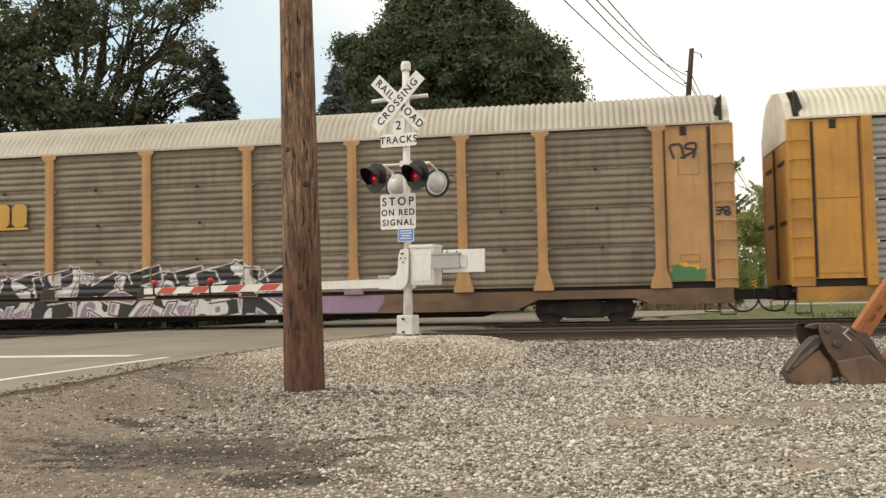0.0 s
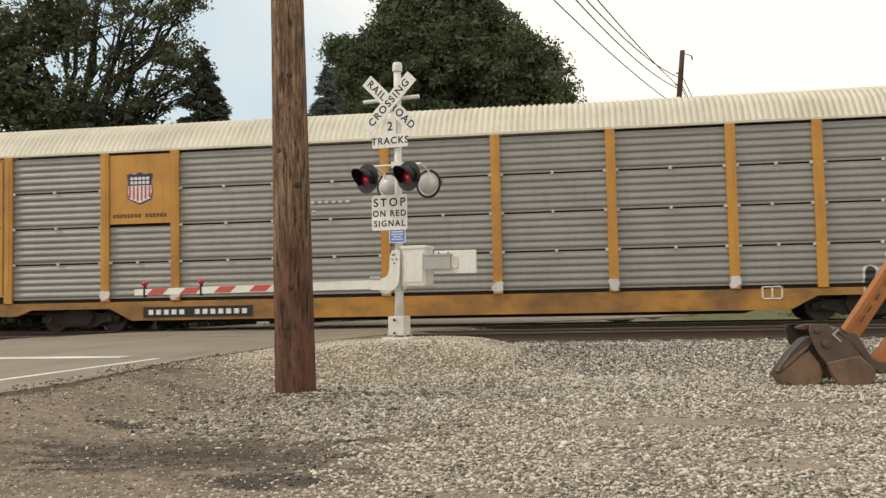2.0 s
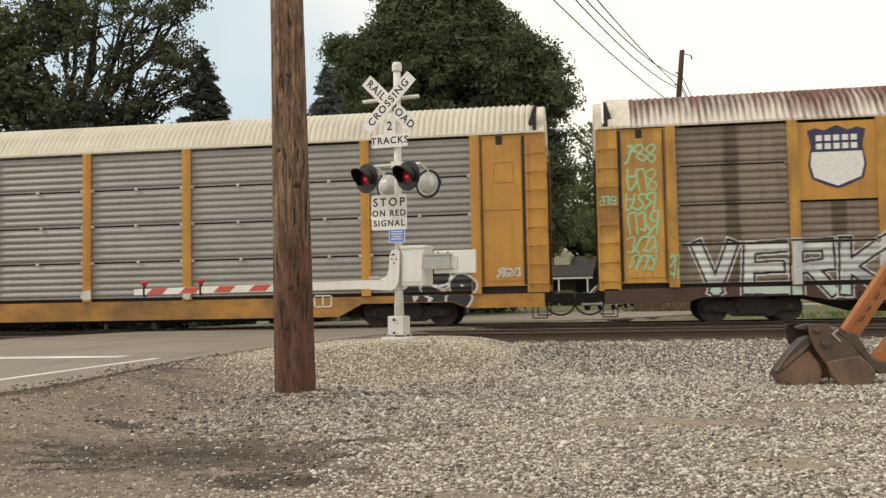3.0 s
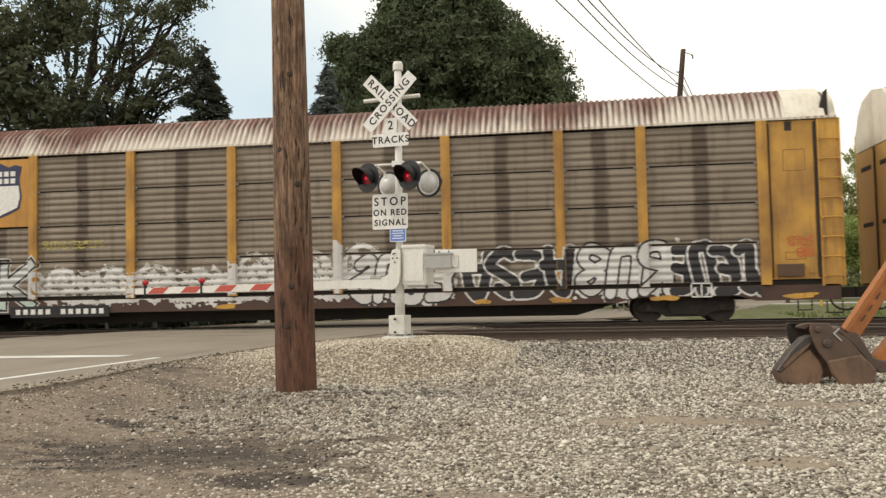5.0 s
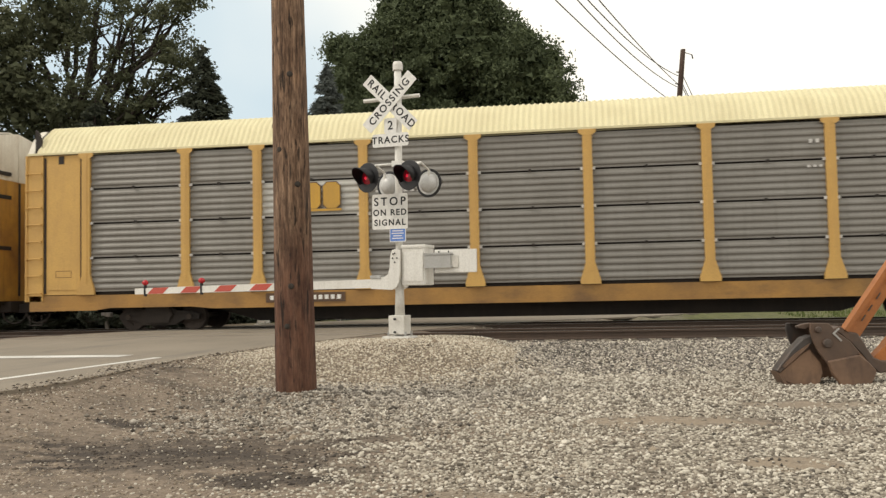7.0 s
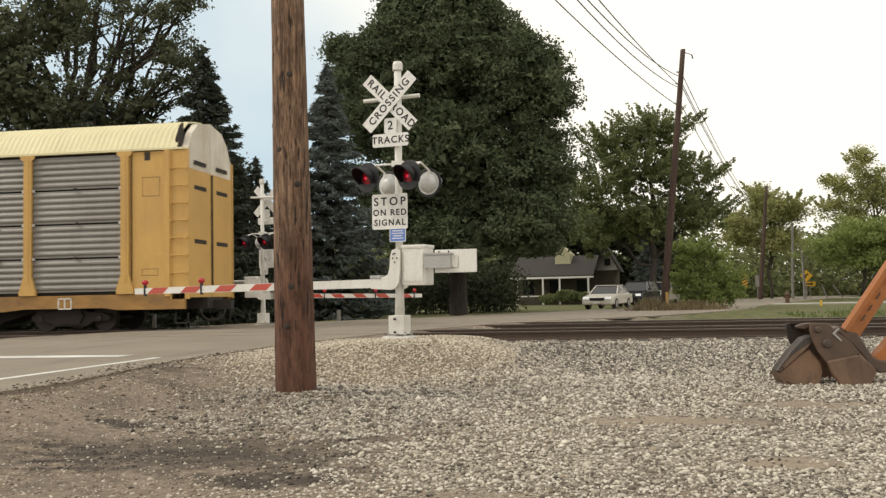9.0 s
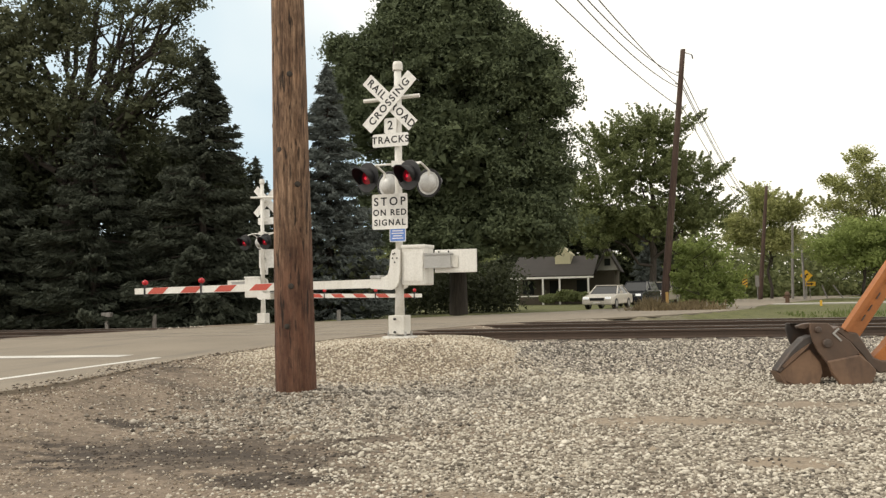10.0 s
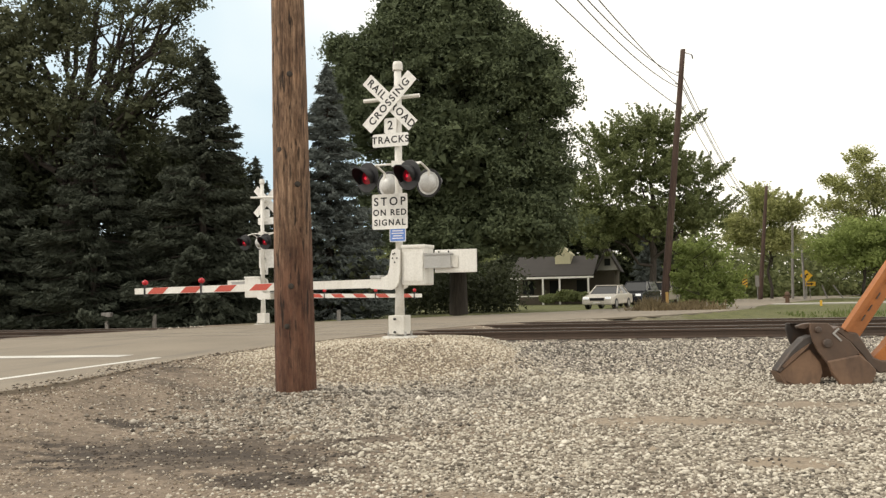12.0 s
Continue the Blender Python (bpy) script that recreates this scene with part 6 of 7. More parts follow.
# ---------------------------------------------------------------- level crossing signals
def words(body, size, m, parent, material, spread=1.0):
    """Raised lettering in the built-in font, centred on m's origin, facing its -y side."""
    cu = bpy.data.curves.new("lettering", "FONT")
    cu.body, cu.size, cu.align_x, cu.align_y, cu.extrude = body, size, "CENTER", "CENTER", 0.0012
    cu.space_character, cu.offset = spread * 1.1, 0.0035
    tmp = bpy.data.objects.new("lettering", cu)
    scene.collection.objects.link(tmp)
    bpy.context.view_layer.update()
    me = bpy.data.meshes.new_from_object(tmp.evaluated_get(bpy.context.evaluated_depsgraph_get()))
    bpy.data.objects.remove(tmp)
    bpy.data.curves.remove(cu)
    m = m @ pose(0, 0, 0, 90, 0, 0)
    # each letter becomes a part of its own
    group = list(range(len(me.vertices)))

    def root(i):
        while group[i] != i:
            group[i] = group[group[i]]
            i = group[i]
        return i
    for e in me.edges:
        a, b = root(e.vertices[0]), root(e.vertices[1])
        group[max(a, b)] = min(a, b)
    glyphs = collections.defaultdict(list)
    for p in me.polygons:
        glyphs[root(p.vertices[0])].append(list(p.vertices))
    for faces in glyphs.values():
        index = {v: k for k, v in enumerate(sorted({v for f in faces for v in f}))}
        one = bpy.data.meshes.new("letter")
        one.from_pydata([me.vertices[v].co for v in index], [], [[index[v] for v in f] for f in faces])
        one.materials.append(material)
        hang("letter", one, parent, "black sign letter", m)
    bpy.data.meshes.remove(me)


def rounded(w, h, r=0.03, n=4):
    out = []
    for cx, cz, a0 in ((w / 2 - r, h / 2 - r, 0), (-w / 2 + r, h / 2 - r, 90), (-w / 2 + r, -h / 2 + r, 180), (w / 2 - r, -h / 2 + r, 270)):
        for k in range(n + 1):
            a = radians(a0 + 90 * k / n)
            out.append((cx + r * math.cos(a), cz + r * math.sin(a)))
    return out


def plate_at(name, w, h, m, parent, material, label="", r=0.03):
    return part(name, slab(rounded(w, h, r), -0.003, 0.003), material, parent, label, m)


def flasher(parent, m, lit):
    """A crossing lamp: housing, black backing disc, red lens and a long hood. Faces -y."""
    head = part("flasher", turned([(0.0, 0.13), (0.07, 0.125), (0.13, 0.10), (0.165, 0.03), (0.17, 0.0), (0.0, 0.0)], 20), M["silver"], parent, "round flashing lamp with a hood", m)
    smooth(head)
    disc = part("backing_disc", turned([(0.0, -0.004), (0.245, -0.004), (0.252, 0.0), (0.245, 0.004), (0.0, 0.004)], 28), M["hood"], head, "black round backing disc")
    part("disc_back", turned([(0.0, 0.005), (0.205, 0.005), (0.205, 0.007), (0.0, 0.007)], 28), M["silver"], disc, "silver-painted rear of the disc")
    part("lens", turned([(0.0, -0.030), (0.05, -0.026), (0.09, -0.014), (0.115, -0.005), (0.0, -0.004)], 20), M["lens" if lit else "lensdim"], head, "red lens")
    part("bulb", turned([(0.0, -0.036), (0.022, -0.033), (0.03, -0.027), (0.0, -0.026)], 10), M["bulb"], head, "glowing red lamp bulb", pose(-0.02, 0, -0.01))
    bm = bmesh.new()
    seg, rows = 18, []
    for r0 in (0.158, 0.150):
        a_row, b_row = [], []
        for k in range(seg + 1):
            a = radians(-38 + 256 * k / seg)
            reach = -0.06 - 0.25 * max(0.0, math.sin(a) * 0.6 + 0.4)
            a_row.append(bm.verts.new((r0 * math.cos(a), -0.004, r0 * math.sin(a))))
            b_row.append(bm.verts.new((r0 * 1.02 * math.cos(a), reach, r0 * 1.02 * math.sin(a) - 0.02)))
        rows.append((a_row, b_row))
    for k in range(seg):
        for a_row, b_row in rows:
            bm.faces.new((a_row[k], a_row[k + 1], b_row[k + 1], b_row[k]))
        bm.faces.new((rows[0][1][k], rows[0][1][k + 1], rows[1][1][k + 1], rows[1][1][k]))
    smooth(part("visor", bm, M["hood"], head, "black sheet-metal hood"))


def crossing_signal(m):
    s = thing("crossing_signal", m, "white railroad crossing signal mast with lowered red and white gate", "crossing signal", "signals at the level crossing")
    bm = bmesh.new()
    tube(bm, (0, 0, 0.36), (0, 0, 4.60), 0.062, seg=18)
    tube(bm, (0, 0, 0.36), (0, 0, 1.0), 0.085, 0.066, seg=18)
    mast = smooth(part("mast", bm, M["white"], s, "white-painted tubular mast"))
    part("cap", turned([(0.0, 4.72), (0.07, 4.71), (0.086, 4.66), (0.086, 4.56), (0.0, 4.56)], 18, "z"), M["white"], mast)
    # junction box and footing
    foot = part("base_box", boxed((-0.15, -0.14, 0.06), (0.14, 0.14, 0.38), 0.02), M["white"], s, "white cast base box with bolts")
    for x, z in ((-0.02, 0.32), (-0.02, 0.1)):
        part("bolt", turned([(0.0, -0.19), (0.02, -0.185), (0.02, -0.15), (0.0, -0.15)], 8), M["hood"], foot, "", pose(x, 0, z))
    bm = boxed((-0.24, -0.2, -0.25), (0.24, 0.2, 0.03), 0.02)
    part("footing", bm, M["white"], s)
    bm = bmesh.new()
    for k in range(4):
        a = k * math.pi / 2 + 0.8
        tube(bm, (0.22 * math.cos(a), 0.18 * math.sin(a), 0.02), (0.22 * math.cos(a), 0.18 * math.sin(a), 0.11), 0.02, seg=6)
    part("anchor_bolts", bm, M["steel"], s)
    # crossbuck
    cz = 4.0
    for tilt, text, y in ((45, (("RAIL", -0.34), ("ROAD", 0.34)), -0.115), (-45, (("CROSSING", 0.0),), -0.135)):
        turn = pose(-0.10, y, cz, 0, tilt, 0)
        blade = plate_at("crossbuck_blade", 1.22, 0.228, turn, s, M["sign"], "white crossbuck board with black letters", 0.012)
        for body, x in text:
            words(body, 0.178, pose(x, -0.0045, 0), blade, M["black"], 1.12)
    bm = bmesh.new()
    tube(bm, (-0.66, 0.02, cz + 0.09), (0.36, 0.10, cz + 0.12), 0.035, seg=8)
    part("bracket_bar", bm, M["white"], s, "white horizontal bracket bar")
    bm = bmesh.new()
    box(bm, (-0.12, -0.115, cz - 0.03), (0.03, -0.03, cz + 0.03))
    part("clamp", bm, M["white"], s)
    for body, w, h, z, size in (("2", 0.23, 0.26, 3.60, 0.21), ("TRACKS", 0.67, 0.225, 3.355, 0.165)):
        p = plate_at("track_sign", w, h, pose(-0.1, -0.10 if body == "2" else -0.104, z), s, M["sign"], "white track-count sign with black letters")
        words(body, size, pose(0, -0.0045, 0), p, M["black"], 1.1)
    bm = bmesh.new()
    box(bm, (-0.10, -0.10, 3.33), (0.02, -0.03, 3.37))
    part("clamp", bm, M["white"], s)
    # lamp cross-arm
    bm = bmesh.new()
    tube(bm, (-0.42, -0.02, 2.95), (0.42, -0.02, 2.95), 0.018, seg=8)
    for x in (-0.42, 0.42):
        for y in (-0.33, 0.33):
            tube(bm, (x, -0.02, 2.95), (x, y, 2.86), 0.018, seg=8)
            tube(bm, (x, y, 2.86), (x, y, 2.74), 0.024, seg=8)
    box(bm, (-0.09, -0.09, 2.90), (0.09, 0.09, 3.0))
    part("cross_arm", bm, M["white"], s)
    for x, lit in ((-0.38, True), (0.38, True)):
        flasher(s, pose(x, -0.42, 2.69, 0, 0, -16), lit)
        flasher(s, pose(x, 0.42, 2.65, 0, 0, 172), lit)
    # stop sign and notice
    p = plate_at("stop_sign", 0.66, 0.60, pose(-0.12, -0.11, 2.135), s, M["sign"], "white STOP ON RED SIGNAL board with black letters")
    for body, z, size, sp in (("STOP", 0.165, 0.195, 1.3), ("ON RED", -0.02, 0.145, 1.12), ("SIGNAL", -0.19, 0.145, 1.14)):
        words(body, size, pose(0, -0.0045, z), p, M["black"], sp)
    p = plate_at("notice", 0.30, 0.235, pose(0.02, -0.10, 1.735), s, M["sign"], "small blue notice with white bars", 0.02)
    part("notice_face", slab(rounded(0.275, 0.21, 0.015), -0.0055, -0.0035), M["blue"], p)
    for k, w in enumerate((0.2, 0.22, 0.16, 0.21)):
        part("bar", boxed((-w / 2, -0.0075, 0.06 - k * 0.042), (w / 2, -0.0058, 0.076 - k * 0.042)), M["sign"], p)
    for z in (2.135, 1.735):
        bm = bmesh.new()
        box(bm, (-0.05, -0.105, z - 0.03), (0.05, -0.05, z + 0.03))
        part("clamp", bm, M["steel"], s)
    # gate mechanism, counterweight and arm
    mech = part("gate_mechanism", boxed((0.10, -0.13, 0.88), (0.53, 0.25, 1.54), 0.035), M["white"], s, "white cast gate mechanism box")
    part("mechanism_lid", boxed((0.09, -0.145, 1.50), (0.54, 0.262, 1.56), 0.02), M["white"], mech)
    bm = bmesh.new()
    box(bm, (0.14, -0.142, 0.95), (0.49, -0.128, 1.44))
    box(bm, (0.47, -0.15, 1.2), (0.5, -0.125, 1.3))
    part("mechanism_door", bm, M["white"], mech)
    curve = [(0.10, 1.46), (0.04, 1.50), (-0.05, 1.48), (-0.085, 1.38), (-0.10, 1.18), (-0.13, 1.07), (-0.20, 1.03), (-0.45, 1.02), (-0.45, 0.83), (-0.06, 0.81), (0.02, 0.85), (0.07, 0.94), (0.09, 1.1)]
    br = part("arm_bracket", slab(curve, -0.185, -0.15), M["white"], s, "curved white gate arm bracket")
    part("arm_bracket_far", slab(curve, 0.26, 0.295), M["white"], br)
    for x, z in ((0.0, 1.42), (0.04, 1.34), (-0.04, 1.34), (0.0, 1.27), (-0.03, 1.41)):
        part("bolt", turned([(0.0, -0.2), (0.013, -0.197), (0.013, -0.18), (0.0, -0.18)], 8), M["hood"], br, "", pose(x, 0, z))
    part("arm_clamp", boxed((-0.46, -0.20, 1.0), (-0.26, 0.0, 1.055), 0.01), M["steel"], s)
    for y in (-0.16, 0.27):
        bm = bmesh.new()
        box(bm, (0.53, y - 0.012, 1.17), (1.0, y + 0.012, 1.40))
        box(bm, (0.53, y - 0.03, 1.38), (1.02, y + 0.03, 1.41))
        box(bm, (0.53, y - 0.03, 1.16), (1.02, y + 0.03, 1.19))
        part("counter_arm", bm, M["steel"], s, "galvanised counterweight channel")
    cw = part("counterweight", boxed((0.70, -0.13, 1.08), (1.43, -0.09, 1.46), 0.012), M["white"], s, "white slab counterweight")
    part("counterweight_stiffener", boxed((0.98, -0.146, 1.16), (1.12, -0.129, 1.36), 0.01), M["white"], cw)
    for x in (0.78, 0.95):
        bm = bmesh.new()
        tube(bm, (x, -0.14, 1.39), (x, -0.14, 1.44), 0.01, seg=6)
        part("pin", bm, M["hood"], cw)
    # arm: a plain tube near the mast, then red and white boards out to the tip
    arm = part("gate_arm", slab([(-5.52, 0.868), (-0.40, 0.845), (-0.40, 0.995), (-5.52, 0.982)], -0.115, -0.085), M["white"], s, "long gate arm with slanted red and white stripes")
    x = -5.22
    while x < -1.5:
        w = 0.50
        lo, hi = x, x + w
        part("stripe", slab([(lo, 0.870), (lo + w - 0.14, 0.868), (hi, 0.982), (lo + 0.14, 0.982)], -0.119, -0.1155), M["red"], arm, "red reflective stripe")
        part("stripe", slab([(lo, 0.870), (lo + w - 0.14, 0.868), (hi, 0.982), (lo + 0.14, 0.982)], -0.0845, -0.081), M["red"], arm, "red reflective stripe")
        x += 0.762
    for x in (-5.28, -3.98, -2.2):
        lamp = part("arm_lamp", smoothless(turned([(0.0, -0.06), (0.042, -0.045), (0.056, 0.0), (0.042, 0.045), (0.0, 0.06)], 14)), M["lensdim"], arm, "small red gate lamp", pose(x, -0.1, 1.085))
        bm = bmesh.new()
        box(bm, (-0.015, -0.03, -0.26), (0.015, 0.03, -0.05))
        part("lamp_bracket", bm, M["hood"], lamp)
    # the arm droops a little towards its tip
    arm.matrix_basis = pose(-0.4, 0, 0.92, 0, -0.95, 0) @ pose(0.4, 0, -0.92)
    return s


def smoothless(bm):
    for f in bm.faces:
        f.smooth = True
    return bm


SIGNAL = crossing_signal(pose(-3.03, 14.65, 0.44, 0, 0.55, -13))
other = copy_thing(SIGNAL, pose(-10.1, 27.2, 0.30, 0, 0, 167))
other["label"] = "white crossing signal across the road, its gate lowered"


# ---------------------------------------------------------------- excavator bucket on its orange stick
def pole_between(bm, a, b, w, d):
    """A box beam from a to b, w wide along the view and d deep."""
    a, b = Vector(a), Vector(b)
    m = (b - a).to_track_quat("Z", "Y").to_matrix().to_4x4()
    m.translation = a
    box(bm, (-w / 2, -d / 2, 0), (w / 2, d / 2, (b - a).length), m)


def build_bucket():
    M["bucket"] = painted("bucket_steel", (0.27, 0.165, 0.105), (0.075, 0.050, 0.040), 0.5, 0.3, 0.95, grain=4, streak=(5, 5, 2))
    M["bucket_dark"] = painted("bucket_paint", (0.058, 0.052, 0.049), (0.15, 0.088, 0.055), 0.5, 0.2, 0.85, grain=4, streak=(5, 5, 2))
    M["orange"] = painted("orange_paint", (0.50, 0.17, 0.035), (0.22, 0.09, 0.035), 0.5, amount=0.75, streak=(3, 3, 1.2))
    b = thing("excavator_bucket", pose(2.74, 11.15, -0.01, 0, 0, 6), "rusty brown digging bucket lying on gravel, on an orange stick", "excavator bucket")

    def plate(name, outline, lo, hi, material, label="", bevel=0.008):
        bm = slab(outline, lo, hi)
        bmesh.ops.bevel(bm, geom=bm.edges[:], offset=bevel, segments=1, affect="EDGES")
        return part(name, bm, M[material], b, label)
    # the near shell: dark upper plate with a pin, thick brown lower plate with a scraped upper lip
    upper = [(-0.10, 0.74), (0.11, 0.735), (0.19, 0.64), (0.35, 0.52), (0.46, 0.38), (0.30, 0.26), (0.07, 0.27), (-0.02, 0.40), (-0.08, 0.53), (-0.11, 0.66)]
    lower = [(0.07, 0.29), (0.44, 0.36), (0.56, 0.26), (0.63, 0.17), (0.60, 0.08), (0.54, -0.02), (0.35, -0.03), (0.22, 0.0), (0.12, 0.14)]
    plate("cheek_plate", upper, -0.20, -0.165, "bucket_dark", "dark upper reinforcing plate")
    plate("cheek", lower, -0.235, -0.17, "bucket", "brown steel side cheek", 0.014)
    plate("cheek", [(u - 0.05, v * 0.97) for u, v in upper], 0.50, 0.53, "bucket_dark")
    plate("cheek", [(u - 0.05, v * 0.97) for u, v in lower], 0.50, 0.54, "bucket", "brown steel side cheek")
    plate("top_tab", [(-0.23, 0.70), (-0.16, 0.725), (-0.06, 0.74), (-0.06, 0.70), (-0.12, 0.66), (-0.21, 0.675)], -0.10, -0.02, "bucket_dark", "flat worn steel tab")
    # curved back between the cheeks
    back = [(-0.06, 0.73), (0.11, 0.72), (0.19, 0.63), (0.35, 0.51), (0.46, 0.38), (0.57, 0.26), (0.62, 0.17), (0.59, 0.08), (0.53, 0.0)]
    bm = bmesh.new()
    rows = [[[bm.verts.new((u * (1 - t) - 0.05 * k, (0.51 if k else -0.168), v * (1 - t) * (0.97 if k else 1) + 0.005)) for u, v in back] for k in (0, 1)] for t in (0.0, 0.03)]
    for lay in rows:
        for i in range(len(back) - 1):
            bm.faces.new((lay[0][i], lay[0][i + 1], lay[1][i + 1], lay[1][i]))
    for i in range(len(back) - 1):
        for k in (0, 1):
            bm.faces.new((rows[0][k][i], rows[0][k][i + 1], rows[1][k][i + 1], rows[1][k][i]))
    bmesh.ops.recalc_face_normals(bm, faces=bm.faces[:])
    part("shell", bm, M["bucket"], b, "rust-brown curved bucket shell")
    # the opposing jaw: side plate, dark spine, cutting edge
    plate("jaw", [(-0.08, 0.43), (0.045, 0.26), (0.07, 0.15), (0.0, -0.03), (-0.13, -0.04), (-0.40, 0.05), (-0.46, 0.15), (-0.30, 0.28), (-0.18, 0.38)], -0.10, -0.06, "bucket", "worn rusty opposing jaw", 0.012)
    plate("jaw", [(-0.10, 0.42), (0.03, 0.25), (0.05, 0.15), (-0.02, -0.02), (-0.15, -0.03), (-0.42, 0.05), (-0.48, 0.15), (-0.30, 0.28)], 0.08, 0.12, "bucket", "worn rusty opposing jaw")
    spine = plate("jaw_spine", [(-0.06, 0.60), (-0.04, 0.52), (-0.12, 0.44), (-0.30, 0.29), (-0.45, 0.15), (-0.50, 0.18), (-0.33, 0.40), (-0.17, 0.56)], -0.14, 0.05, "bucket_dark", "dark curved back of the jaw", 0.012)
    part("spine_rib", slab([(-0.10, 0.50), (-0.12, 0.455), (-0.40, 0.21), (-0.43, 0.235), (-0.28, 0.38)], -0.155, -0.141), M["bucket"], spine)
    plate("cutting_edge", [(-0.50, 0.175), (-0.455, 0.15), (-0.385, 0.045), (-0.12, -0.045), (-0.12, -0.06), (-0.41, 0.02)], -0.16, 0.12, "bucket", "scraped cutting edge", 0.004)
    for u, v, r in ((0.08, 0.50, 1.0), (-0.02, 0.66, 0.7)):
        part("pin", turned([(0.0, -0.25), (0.045 * r, -0.245), (0.052 * r, -0.235), (0.052 * r, -0.19), (0.0, -0.19)], 14), M["bucket_dark"], b, "round steel pin head", pose(u, 0, v))
    bm = bmesh.new()
    pole_between(bm, (0.15, -0.215, 0.62), (0.245, -0.215, 0.525), 0.014, 0.02)
    pole_between(bm, (0.155, -0.21, 0.61), (0.23, -0.20, 0.67), 0.007, 0.02)
    part("bracket", bm, M["steel"], b, "bright scraped steel bracket")
    plate("hitch", [(0.19, 0.66), (0.27, 0.70), (0.35, 0.63), (0.47, 0.61), (0.56, 0.46), (0.64, 0.32), (0.74, 0.28), (0.86, 0.28), (0.88, 0.16), (0.70, 0.13), (0.60, 0.22), (0.50, 0.36), (0.38, 0.50)], -0.13, 0.16, "bucket_dark", "dark hitch link", 0.015)
    bm = bmesh.new()
    pole_between(bm, (0.40, -0.02, 0.58), (1.42, 0.0, 2.00), 0.15, 0.20)
    bmesh.ops.bevel(bm, geom=bm.edges[:], offset=0.012, segments=1, affect="EDGES")
    stick = part("stick", bm, M["orange"], b, "scratched orange box-section stick")
    for f in (0.12, 0.2, 0.3, 0.42):
        q = Vector((0.40, -0.125, 0.58)).lerp(Vector((1.42, -0.105, 2.00)), f)
        bm = bmesh.new()
        pole_between(bm, q, q + Vector((0.05, 0, 0.07)), 0.02, 0.012)
        part("scuff", bm, M["bucket_dark"], stick)
    bm = bmesh.new()
    pole_between(bm, (0.33, -0.14, 0.64), (1.33, -0.12, 2.04), 0.035, 0.05)
    part("hose_guard", bm, M["orange"], stick)
    plate("link", [(0.66, 0.30), (0.72, 0.24), (0.86, 0.2), (1.25, 0.5), (1.15, 0.75), (0.98, 0.66), (0.80, 0.44)], -0.05, 0.12, "orange", "orange curved link")


build_bucket()


